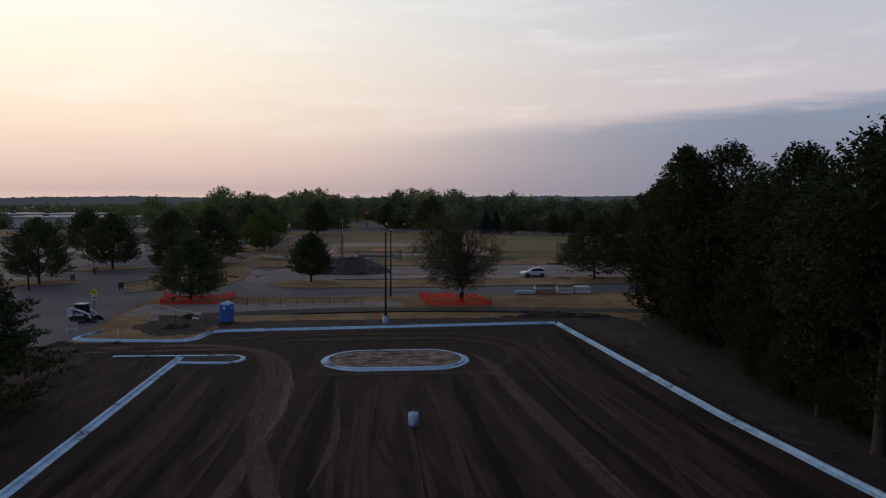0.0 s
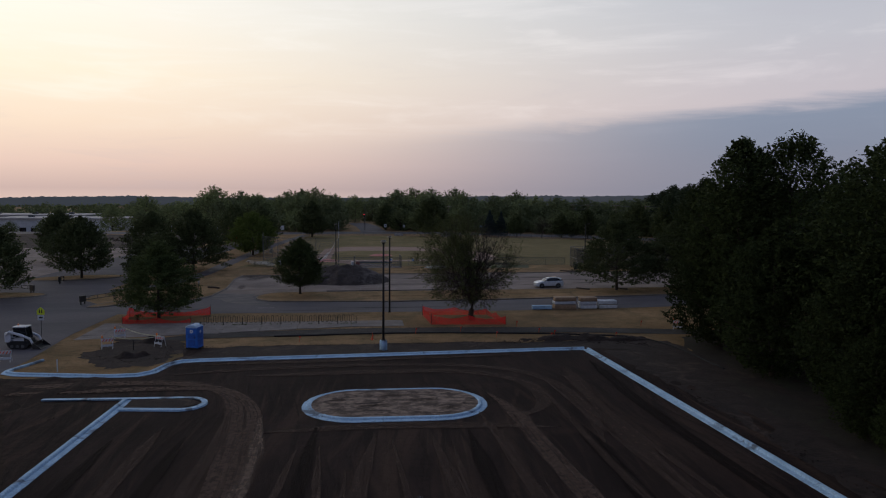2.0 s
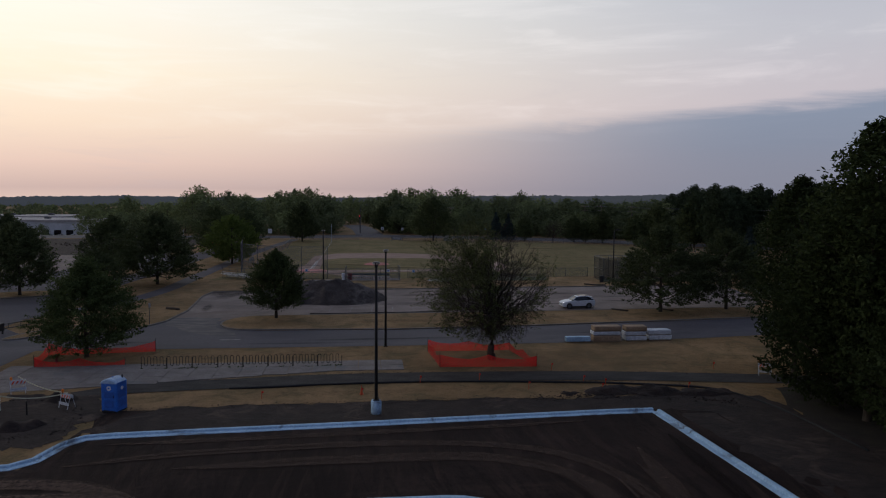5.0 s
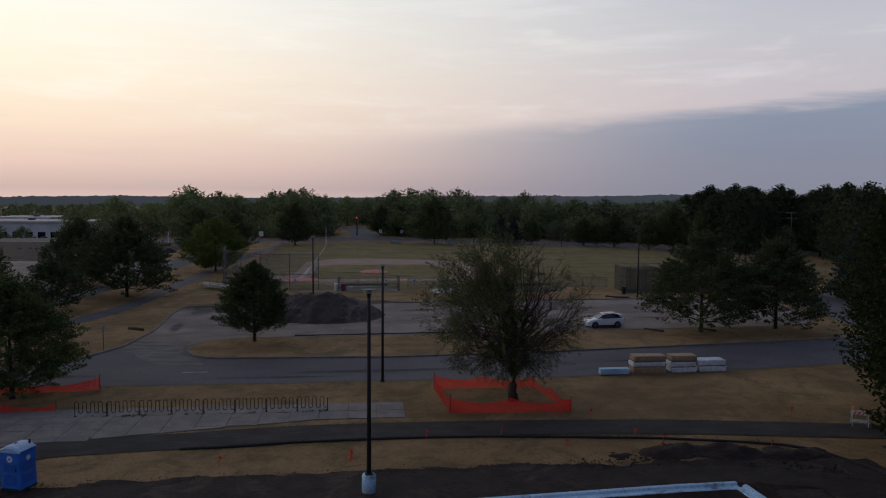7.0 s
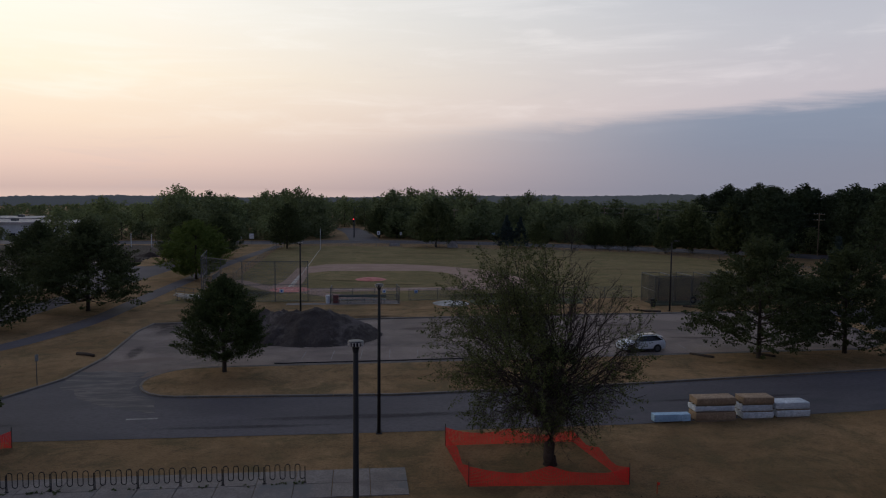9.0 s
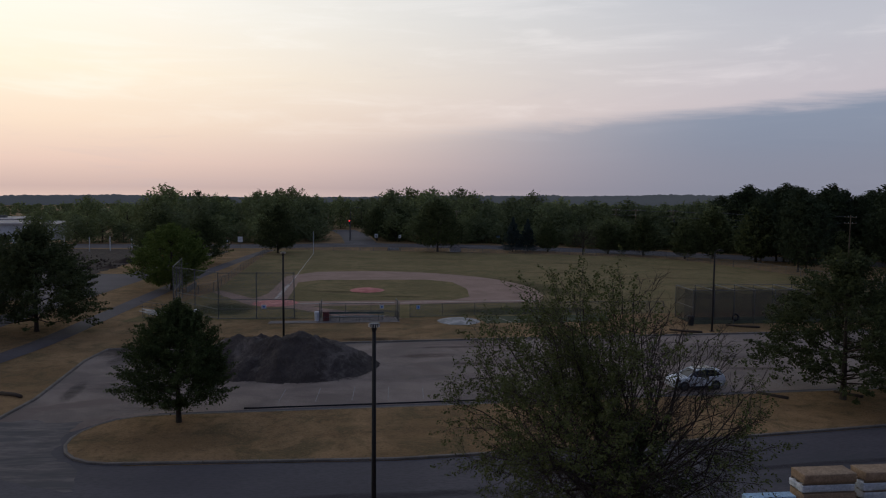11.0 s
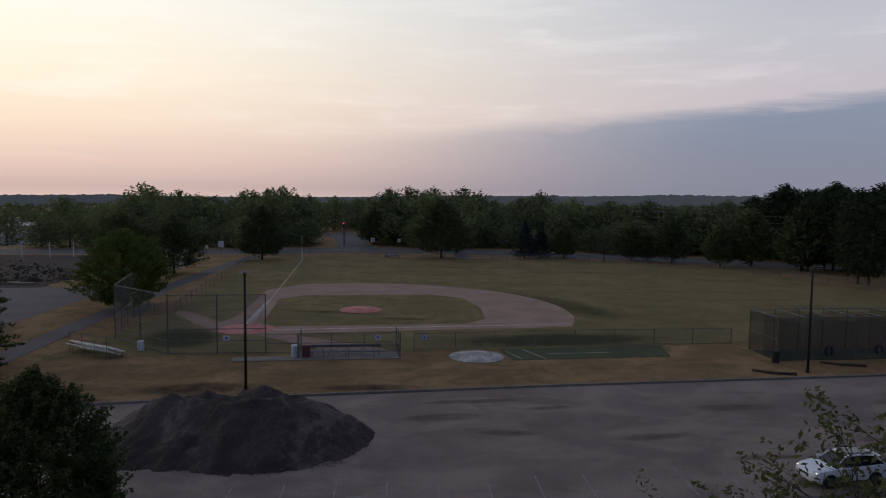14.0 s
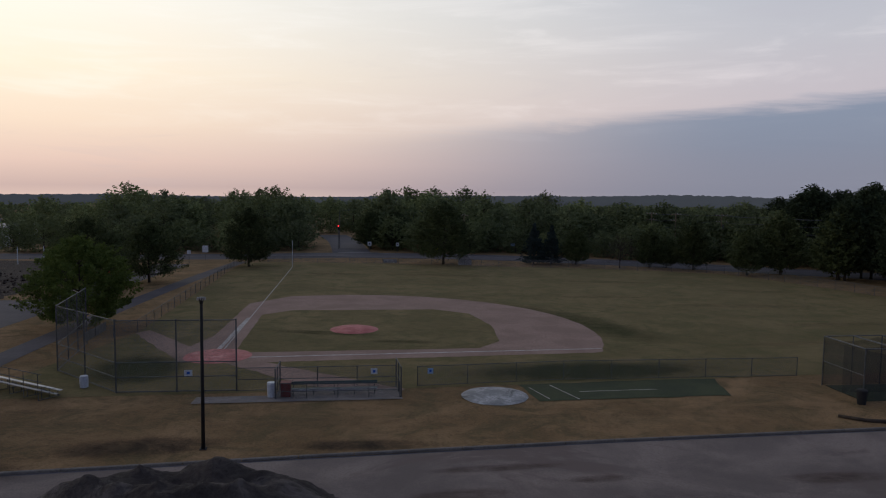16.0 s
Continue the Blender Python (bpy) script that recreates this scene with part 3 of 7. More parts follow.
# grass verge in the corner of the lot, between kerb and street
patch("verge", [(-29, 74.6), (-20, 73.6), (-17.2, 74.5), (-16.6, 78), (-15.5, 79), (-16.5, 84), (-19, 88.5), (-26, 91), (-29.5, 90), (-28.6, 80)], 0.03, "dry_grass", "dry grass verge behind the new kerb", "grass", 1.0, 0.25)
patch("bare_soil", [(-25, 81.0), (-21, 76.2), (-17.5, 77), (-16, 83.2), (-18, 87.5), (-24, 88.5)], 0.05, "topsoil", "dark disturbed soil at the barricades", "bare soil", 0.3, 0.9, seed=4)
patch("soil_strip", [(-16.3, 79.3), (0, 80.0), (21.8, 81.4), (26, 80), (31, 66), (33, 60), (31, 84), (22, 84.8), (18, 84.4), (10, 84.9), (-4, 84.6), (-13, 84.4)], 0.036, "topsoil", "strip of dark backfilled soil behind the kerb", "bare soil", 0.35, 0.6, seed=8)
patch("bank_soil", [(25.5, 20), (25, 60), (23, 80), (29.5, 80.5), (31.2, 70), (31, 62), (31, 40), (32, 15)], 0.03, "topsoil", "bare earth bank beside the east kerb", "bare soil", 0.8, 0.6, seed=2)

patch("forest_floor", [(28.6, -40), (28.7, 40), (28.7, 62), (30.5, 76), (33, 86), (48, 92), (75, 90), (75, -40)], 0.034, "litter", "dark leaf litter under the woods", "forest floor", 1.2, 0.9, seed=12)

# street, drives and parking lots
patch("road", [(-150, 103.6), (-29, 103.8), (4.5, 103.6), (20, 103.8), (38, 105.3), (55, 108), (75, 112), (75, 150), (62, 147), (58, 120), (50.5, 116.5), (21, 113.0), (5, 111.8), (-10, 112.3), (-13.5, 114.0), (-14.6, 117.2), (-13.2, 120.6), (-10.5, 121.6), (8, 122.4), (52, 124.4), (57, 128), (60, 147), (45, 145.9), (20, 145.1), (2.5, 144.0), (-10, 143.2), (-20.6, 142.4), (-21.2, 138), (-20.4, 126), (-21.2, 118), (-23.5, 113.2), (-27.5, 110.6), (-33, 111), (-37.5, 116), (-37, 140), (-33, 190), (-28, 252), (-34, 252), (-39, 190), (-44, 140), (-45, 118), (-49, 112.5), (-150, 112.5)], 0.02, "asphalt", "worn grey asphalt street", "road")
patch("street_link", [(-29, 104.0), (-29.6, 91), (-28.8, 79.5), (-29.2, 74.9), (-30, 72), (-46, 71), (-48, 90), (-50, 104.0)], 0.022, "asphalt", "grey asphalt street running past the loader", "road")
patch("upper_lot", [(-20.6, 142.2), (-21, 138), (-20.2, 126), (-20.8, 118.5), (-15.0, 118.5), (-13.2, 121.0), (-10.5, 122.0), (8, 122.8), (52, 124.8), (56.5, 128), (59, 146.6), (45, 145.7), (20, 144.9), (2.5, 143.8), (-10, 143.0)], 0.028, "old_asphalt", "pale weathered asphalt parking lot", "parking lot")
patch("dust_trail", [(-20.6, 121), (-20.4, 116.5), (-18, 113), (-14.5, 110.2), (-11.5, 109.0), (-12.6, 111.8), (-14.9, 114.6), (-15.2, 120.5)], 0.030, "dusty_asphalt", "pale dust tracked onto the asphalt", "dust", 0.5, 0.6, seed=6)
patch("west_lot", [(-50, 122), (-120, 118), (-150, 150), (-150, 205), (-49, 205), (-44.5, 150)], 0.024, "old_asphalt", "pale weathered asphalt parking lot beyond the maples", "parking lot")
patch("west_drive", [(-56, 112.2), (-37.6, 112.6), (-38.0, 140), (-37, 205), (-46, 205.5), (-52, 205.2)], 0.027, "asphalt", "grey asphalt apron under the maples", "road")
for cx, cy, rx, ry, a in ((-47.5, 141, 7.5, 3.2, 0.35), (-52, 120, 8.0, 3.0, 0.10), (-41.5, 166, 3.0, 9.0, 0.0), (-31.6, 112.6, 4.5, 1.3, 0.95)):
    isle = [(cx + rx * math.cos(t) * math.cos(a) - ry * math.sin(t) * math.sin(a), cy + rx * math.cos(t) * math.sin(a) + ry * math.sin(t) * math.cos(a)) for t in [6.2832 * k / 20 for k in range(20)]]
    patch("parking_island", isle, .12, "dry_grass", "dry grass island in the asphalt", "grass")
    kerb("street_kerb", isle, "weathered concrete kerb round a small island", "kerb_old", LOW_KERB, 3.0, True, 1.5)
patch("dirt_lot", [(-43, 205), (-110, 205), (-110, 262), (-43, 258)], 0.03, "topsoil", "dug up dark dirt lot", "bare soil", 2.0, 0.8)
ribbon("path", [(-19.5, 87.6), (-16.5, 89.6), (-9, 90.5), (-1, 91.4), (11, 91.3), (22, 90.5), (33, 88.8), (41, 87.5), (60, 86)], 2.9, 0.042, "fresh_asphalt", "dark freshly laid footpath base", "path")
ribbon("footpath", [(-50, 80), (-40, 118), (-31.5, 131), (-28.2, 144), (-27.2, 160), (-26.2, 180), (-24.6, 205), (-22.0, 232), (-19.0, 257)], 2.6, 0.03, "asphalt", "narrow asphalt footpath beside the ball field", "path")
ribbon("far_road", [(-260, 272), (-120, 270), (-30, 268), (0, 272), (30, 268), (58, 256), (80, 243), (110, 222), (160, 180), (240, 110)], 13, 0.03, "asphalt", "grey main road behind the ball field", "road")
ribbon("side_road", [(4, 266), (3, 290), (1.0, 318), (-3, 345)], 9, 0.034, "asphalt", "side road leading away between trees", "road")

# ball field: turf, skinned infield, grass diamond
HOME, MOUND = (-8.2, 170.3), (4.1, 182.4)
patch("outfield", [(-24, 157.5), (8, 158.2), (44, 159.8), (86, 162), (85, 192), (82, 209), (78, 221), (73, 233), (53, 242.5), (36, 247), (12, 253.4), (-8, 256), (-17.5, 255), (-18.4, 244), (-18.4, 182)], 0.02, "field_grass", "olive mown turf of the ball field", "grass")
dirt = [(-11.4, 168.4), (-4, 167.6), (25.6, 169.3)] + arc(26.4, 171.0, 1.7, -80, 0, 5) + arc(2.6, 181.0, 27.6, -17, 90, 14) + [(-4.6, 207.6), (-9.6, 201), (-10.2, 180), (-12.0, 173)]
patch("infield", dirt, 0.03, "infield", "reddish brown skinned infield dirt", "dirt", 1.0, 0.12)
patch("dirt_track", [(-18.5, 181.5), (-17.5, 183.2), (-10.5, 173), (-11.5, 169)], 0.032, "infield", "worn dirt path to home plate", "dirt", 0.7, 0.2)
patch("dirt_track", [(-7.5, 168), (-4, 168), (3, 162), (8, 158), (7, 156.5), (0, 160)], 0.032, "infield", "worn dirt path to the dugout", "dirt", 0.7, 0.25)
patch("diamond", [(-6.9, 171.6), (16.2, 172.0), (18.8, 175.2), (19.5, 184), (18.2, 191.8), (14.2, 195.2), (-3.6, 195.4), (-6.9, 192.2)], 0.038, "field_grass", "grass diamond inside the base paths", "grass", 1.0, 0.12)
soft_patch("green_turf", (0.6, 180.6), 9.2, 1.6, 0.043, "green_patch", "watered greener strip of turf", "grass", -15)
soft_patch("green_turf", (9.0, 175.4), 5.0, 1.3, 0.0435, "green_patch", "watered greener strip of turf", "grass", -8)
soft_patch("green_turf", (-14.0, 166.0), 5.6, 7.6, 0.034, "lush_patch", "watered greener turf behind home plate", "grass", 12)
# strip inside the fence: its shade is painted as a darker green
soft_patch("green_turf", (24.0, 162.4), 15, 4.4, 0.034, "lush_patch", "green turf along the fence, shade painted in as darker colour", "grass", 2)
soft_patch("green_turf", (30.5, 185), 5.5, 20, 0.026, "green_patch", "greener turf at the edge of the infield", "grass", 22)
for x, y, rx, ry, a in ((40, 205, 12, 2.2, -4), (56, 196, 15, 2.6, -8), (60, 182, 13, 2.0, 2), (20, 232, 16, 2.4, -10), (46, 222, 14, 2.2, -12), (0, 235, 9, 2.0, 0), (66, 210, 9, 2.4, -15), (50, 172, 14, 1.4, 3)):
    soft_patch("straw_turf", (x, y), rx, ry, 0.0275, "straw_patch", "dry straw-coloured streak in the turf", "grass", a)
soft_patch("spilled_soil", (4.5, 145.8), 6.5, 1.5, 0.036, "soil_patch", "dark soil spilled on the grass behind the mound", "bare soil", -4)
soft_patch("spilled_soil", (-8.5, 146.6), 7.5, 2.6, 0.036, "soil_patch", "dark soil spilled on the grass behind the mound", "bare soil", 4)
soft_patch("spilled_soil", (-17.5, 142), 6.0, 4.2, 0.036, "soil_patch", "dark soil tracked over the lot's corner", "bare soil", 20)
for x, y, rx, ry, a in ((9.5, 138, 4.5, 1.3, 4), (13, 134.5, 3.2, .9, -6), (17, 139.5, 2.8, .7, 2), (22, 133, 4.0, 1.0, 5), (30, 138.5, 5, 1.2, 0), (37, 131, 4.2, .9, -4), (12, 141.5, 6, .8, 3), (27, 129, 3.5, .7, 0), (44, 139, 5, 1.1, 6)):
    soft_patch("brown_stain", (x, y), rx, ry, 0.031, "rust_stain", "brown dirt stain on the weathered asphalt", "stain", a)
for x, y, rx, ry, a in ((-15, 131, 4, 7, -8), (8, 130, 7, 2.2, 2), (20, 136, 9, 2.0, 3), (34, 135, 8, 1.8, 3), (-12, 124, 4, 3, 20)):
    soft_patch("pale_dust", (x, y), rx, ry, 0.0305, "pale_stain", "pale dust spread over the weathered asphalt", "dust", a)
for x, y, rx, ry, a in ((-17.8, 138, 2.2, 3.6, -10), (-18.4, 128, 1.0, 4.5, 4), (4, 107, 14, .8, 1), (30, 109.2, 10, .6, 4), (-24, 107, 7, 1.0, -2), (-5, 105.4, 9, .5, 0)):
    soft_patch("tar_patch", (x, y), rx, ry, 0.0335, "tar", "darker worn patch in the asphalt", "stain", a)
for x, y, rx, ry, a in ((-4, 101, 6, 1.6, 3), (22, 99, 9, 2.0, -4), (26, 94.5, 7, 1.4, 3), (2, 87.2, 9, 1.0, 2), (-26, 119, 3, 8, 14), (-30, 150, 2.5, 12, 4), (6, 116.5, 10, 1.6, 2), (26, 118.4, 12, 1.6, 3), (4, 150.5, 14, 1.8, 1), (28, 150.6, 14, 1.6, 2)):
    soft_patch("straw_turf", (x, y), rx, ry, 0.138 if 112 < y < 121 and x > -10 else 0.036, "straw_patch", "bleached straw-coloured spot in the dry grass", "grass", a)
patch("bullpen_turf", [(17.5, 153.9), (32.5, 154.4), (33.5, 159.2), (30, 159.3), (17.0, 158.6)], 0.03, "green_grass", "green artificial turf of the bullpen", "turf", 0.8, 0.2)
def stripe(name, a, b, w, z, mat, label):
    a, b = Vector((*a, 0)), Vector((*b, 0))
    d = (b - a).normalized()
    s = Vector((-d.y, d.x, 0)) * w / 2
    p = [a - s, b - s, b + s, a + s]
    return tagged(part(name, ([(q.x, q.y, z) for q in p], [(0, 1, 2, 3)]), mat), label, "painted line", kind="structure")
stripe("foul_line", (-8.1, 173), (-7.7, 246), 0.13, 0.05, "chalk", "white chalk foul line")
stripe("foul_line", (-8.6, 173.2), (-8.2, 190), 0.42, 0.046, "chalk", "scuffed white chalk along the baseline")
stripe("foul_line", (-5.5, 169.6), (28.0, 171.0), 0.30, 0.046, "chalk", "white chalk foul line")
stripe("bullpen_line", (21.2, 156.2), (27.5, 156.4), 0.10, 0.04, "chalk", "white line on the bullpen turf")
stripe("bullpen_line", (20.6, 154.2), (19.4, 158.2), 0.10, 0.041, "chalk", "white line on the bullpen turf")
stripe("bullpen_line", (18.4, 154.4), (17.6, 157.6), 0.08, 0.041, "chalk", "white line on the bullpen turf")
stripe("stop_line", (-13.0, 107.6), (-11.0, 107.7), 0.3, 0.03, "paint", "worn white mark on the street")

# kerbs
kerb("lot_kerb", [(-27.6, 79.6), (-28.7, 76.2), (-28.6, 75.2), (-27.6, 74.6), (-20, 73.4), (-17.8, 73.6), (-16.8, 74.6), (-16.2, 77.2), (-15.4, 78.2), (-13.8, 78.5), (0, 79.4), (18.2, 80.7), (21.4, 80.8)], "new pale concrete kerb and gutter along the lot")
kerb("lot_kerb", [(21.5, 80.6), (22.6, 63.9), (23.7, 46.4), (25.3, 32.8), (26.5, 10), (27, -40)], "new pale concrete kerb and gutter beside the woods")
kerb("lot_kerb", [(-21, -40), (-18.6, 20), (-17.5, 37.4), (-16.6, 60), (-16.3, 66.5)], "new pale concrete kerb and gutter along the lot")
kerb("lot_kerb", [(-16.2, 64.2), (-12.3, 63.8)] + arc(-12.2, 65.2, 1.45, -88, 88, 8) + [(-16.2, 66.7), (-22.3, 66.9)], "new pale concrete kerb round a planting stub", profile=LOW_KERB[:1] + [(-0.2, .13), (0.2, .13), (0.24, .02), (0.24, 0)])
OVAL = arc(-0.2, 64.1, 3.4, 90, 270, 12, 3.6) + arc(5.4, 64.1, 3.4, -90, 90, 12, 3.6)
kerb("island_kerb", OVAL, "new pale concrete kerb round an oval island", closed=True)
patch("island_soil", [(p[0] * 0.97 + 0.08, 64.1 + (p[1] - 64.1) * 0.93) for p in OVAL], 0.17, "crust", "pale crusted soil inside the island kerb", "bare soil", 0.5, 0.05)
for x, y, rx, ry, a in ((1.0, 63.4, 1.6, .5, 8), (4.6, 64.6, 1.9, .6, -5), (6.2, 62.6, 1.2, .4, 12), (-1.4, 64.9, 1.0, .5, 0), (2.6, 65.9, 2.2, .4, 3)):
    soft_patch("soil_crust", (x, y), rx, ry, .178, "soil_patch", "darker damp spot in the crusted island soil", "bare soil", a)
patch("stub_soil", [(-16, 64.4), (-12.3, 64.0), (-10.9, 65.2), (-12.2, 66.5), (-16, 66.5)], 0.12, "topsoil", "dark soil inside the kerbed stub", "bare soil", 0.6, 0.05)
ISLE = [(-10.5, 112.6)] + [(5, 112.0), (21, 113.2), (49, 116.6)] + arc(50, 120.2, 3.6, -80, 95, 8) + [(8, 121.9), (-10.5, 121.2)] + arc(-10.7, 116.9, 3.8, 92, 265, 10, 4.3)
patch("street_island", ISLE, 0.13, "dry_grass", "long dry grass island between street and parking lot", "grass")
kerb("street_kerb", ISLE[::-1], "weathered concrete kerb round the long island", "kerb_old", LOW_KERB, 3.0, True, 1.5)
kerb("street_kerb", [(-27.5, 110.3), (-23.4, 113), (-21.0, 118.4), (-20.3, 126), (-21.1, 138), (-20.6, 142.6), (-10, 143.3), (2.5, 144.2), (20, 145.2), (45, 146.1), (60, 147.2)], "weathered concrete kerb of the upper parking lot", "kerb_old", LOW_KERB, 3.0, False, 1.5)


# ---- trees ----
def leaf_cloud(rng, centres, radii, per, size, flat=0.75, way=None):
    """Quads for leaf sprays, gathered in clumps; way draws each clump out along a direction."""
    c = np.repeat(np.asarray(centres), per, axis=0)
    r = np.repeat(np.asarray(radii), per)
    d = rng.normal(size=c.shape)
    d /= np.linalg.norm(d, axis=1)[:, None]
    off = d * (r * rng.random(len(r)) ** 0.5)[:, None] * np.array([1, 1, flat])
    if way is not None:
        w = np.repeat(np.asarray(way), per, axis=0)
        w = w / np.linalg.norm(w, axis=1)[:, None]
        t = rng.random(len(r)) * 2.2 - 0.8
        off = off * (0.66 - 0.30 * t)[:, None] + w * (t * r)[:, None]
    p = c + off
    up = d * 0.55 + rng.normal(size=p.shape) * 0.55 + np.array([0, 0, 0.75])
    u = np.cross(up, rng.normal(size=p.shape))
    u /= np.linalg.norm(u, axis=1)[:, None]
    w = np.cross(u, up)
    w /= np.linalg.norm(w, axis=1)[:, None]
    s = (size * (0.6 + 0.8 * rng.random(len(p))))[:, None]
    q = np.stack([p - u * s, p + w * s * 0.5 + u * s * 0.1, p + u * s, p - w * s * 0.5 - u * s * 0.1], axis=1).reshape(-1, 3)
    return q.tolist(), np.arange(len(q)).reshape(-1, 4).tolist()


PROFILE = {
    "round": [(0, .45), (.12, .85), (.3, 1), (.5, .95), (.7, .74), (.86, .46), (1, .08)],
    "spread": [(0, .6), (.1, .98), (.3, 1), (.5, .92), (.7, .74), (.88, .46), (1, .12)],
    "tall": [(0, .55), (.15, .8), (.4, 1), (.65, .95), (.85, .7), (1, .2)],
    "cone": [(0, .85), (.08, 1), (.3, .8), (.55, .54), (.8, .26), (1, .03)],
    "egg": [(0, .66), (.10, .96), (.30, 1), (.52, .90), (.74, .68), (.9, .42), (1, .1)],
    "dome": [(0, .6), (.15, .9), (.4, 1), (.65, .93), (.82, .74), (.94, .45), (1, .15)],
}


def make_tree(name, at, h, r, form, leaf, seed, base=0.18, clumps=110, per=60, size=0.26, clump_r=0.85, trunk_r=None, dense=1.2, label="", category="tree", group=""):
    """A tapered trunk with limbs, and a crown of leaf clumps with an uneven outline."""
    rng = np.random.default_rng(seed)
    tr = trunk_r or 0.018 * h + 0.04
    prof = PROFILE[form]
    pt, pr = [p for p, _ in prof], [q for _, q in prof]
    z0 = h * base
    cs, rs = [], []
    lobes = rng.random(4) * 6.28
    while len(cs) < int(clumps * 3.6):
        t = rng.random() ** 0.9
        a = rng.random() * 2 * math.pi
        R = r * np.interp(t, pt, pr) * (1 + 0.13 * math.sin(3 * a + lobes[0] + 3 * t) + 0.10 * math.sin(5 * a + lobes[1] - 5 * t) + 0.09 * min(1.0, rng.normal()))
        k = (0.30 + 0.70 * rng.random() ** 0.40)
        cr = clump_r * (0.55 + 0.65 * rng.random())
        R = max(0.1, R - cr * 0.65)
        zz = z0 + (h - z0 - cr * 0.5) * t
        if form == "spread":
            zz = z0 + (h - z0 - cr * 0.5) * (round(t * 6) + 0.35 * rng.normal()) / 6
            zz = max(zz, z0 * 0.8) - 0.12 * k * R
        cs.append((R * k * math.cos(a), R * k * math.sin(a), zz))
        rs.append(cr)
    rise = {"spread": 0.10, "cone": 0.02}.get(form, 0.32)
    tree = thing(name, (at[0], at[1], ground_z(*at)), label, category, group, turn=float(rng.random() * 360))
    bm = bmesh.new()
    lean = rng.normal(size=2) * 0.02 * h
    def axis(z):
        k = z / h
        return Vector((lean[0] * k * k, lean[1] * k * k, z))
    tube(bm, [axis(z) for z in (-0.15, 0.15, h * 0.12, h * 0.3, h * 0.55, h * 0.8)], [tr * 1.6, tr * 1.1, tr * 0.92, tr * 0.75, tr * 0.42, tr * 0.12], 9)
    for i in rng.permutation(len(cs))[: min(26, len(cs))]:
        c = Vector(cs[i])
        s = axis(max(h * 0.13, min(h * 0.75, c.z - 0.45 * math.hypot(c.x, c.y))))
        mid = s.lerp(c, 0.5) + Vector((0, 0, -0.06 * (c - s).length))
        tube(bm, [s, mid, c], [tr * 0.34, tr * 0.2, 0.02], 5)
    part("trunk", bm, "bark", tree, smooth=True)
    part("crown", leaf_cloud(rng, cs, rs, max(4, int(per * dense * 0.26)), size * (0.58 if dense >= 2 else 0.78 if dense >= 0.7 else 1.0), 0.75, [(x, y, rise * r + 0.12 * (z - z0)) for x, y, z in cs]), leaf, tree)
    return tree

MAPLE = "full green maple with a rounded crown"
make_tree("maple_tree", (-8.8, 119.6), 7.7, 3.4, "egg", "leaf", 1, 0.20, 260, 60, 0.135, 0.62, dense=4.2, label="small dark green maple on the grass island")
make_tree("maple_tree", (-23.4, 100.9), 8.0, 4.5, "spread", "leaf", 2, 0.22, 250, 60, 0.17, 0.75, dense=3.6, label="broad green maple inside orange safety fencing")
west = make_tree("maple_tree", (-46.4, 140.5), 9.8, 5.0, "egg", "leaf_dark", 3, 0.16, 190, 60, 0.26, 0.85, dense=2.6, label=MAPLE, group="maples at the west lot")
copy_thing(west, pose(-50.3, 119, 0, 0, 0, 77))
copy_thing(west, pose(-42, 166, 0, 0, 0, 191))
copy_thing(west, pose(-62, 172, 0, 0, 0, 250))
make_tree("maple_tree", (-35.8, 139.4), 6.4, 3.9, "spread", "leaf_dark", 14, 0.2, 120, 55, 0.22, 0.75, label="low spreading maple beside the drive")
big = make_tree("maple_tree", (-31.0, 152.4), 10.2, 6.5, "spread", "leaf_dark", 4, 0.22, 230, 60, 0.24, 0.9, dense=3.6, label="large spreading dark maple beside the footpath")
make_tree("maple_tree", (-25.0, 184.6), 9.3, 5.4, "dome", "leaf_bright", 5, 0.10, 170, 60, 0.26, 0.8, dense=3.6, label="bright yellow-green maple behind the backstop")
make_tree("maple_tree", (-28.3, 223.8), 9.6, 4.6, "egg", "leaf_dark", 6, 0.13, 150, 60, 0.3, 0.9, dense=2.2, label="dark green maple beside the footpath")
make_tree("maple_tree", (-33.6, 212), 10.4, 5.6, "dome", "leaf_dark", 7, 0.10, 160, 60, 0.3, 0.9, dense=2.2, label="dark green maple near the drive")
make_tree("maple_tree", (-16.1, 247.7), 10.8, 4.6, "egg", "leaf_dark", 8, 0.12, 150, 60, 0.32, 0.9, dense=2.2, label="dense dark tree at the corner of the outfield")
oak = make_tree("oak_tree", (38.6, 121), 10.3, 5.9, "spread", "leaf_dark", 9, 0.21, 190, 60, 0.21, 0.8, dense=3.6, label="spreading dark green tree on the long island", group="trees on the island")
copy_thing(oak, pose(48.0, 122.4, 0, 0, 0, 130) @ Matrix.Scale(0.92, 4))
make_tree("oak_tree", (22.3, 251.8), 12.0, 6.6, "egg", "leaf_dark", 10, 0.14, 190, 60, 0.34, 1.0, dense=2.2, label="rounded dark tree behind the outfield fence")
make_tree("oak_tree", (-27.4, 50.5), 10.6, 6.2, "spread", "leaf", 11, 0.12, 220, 60, 0.22, 0.85, dense=3.6, label="leafy green tree beside the dirt lot")
spruce = make_tree("spruce_tree", (41.2, 251.7), 8.0, 2.7, "cone", "needles", 12, 0.06, 110, 45, 0.28, 0.7, label="blue-grey spruce at the outfield fence", group="spruces at the road")
copy_thing(spruce, pose(45.2, 252.5, 0, 0, 0, 90) @ Matrix.Scale(0.95, 4))
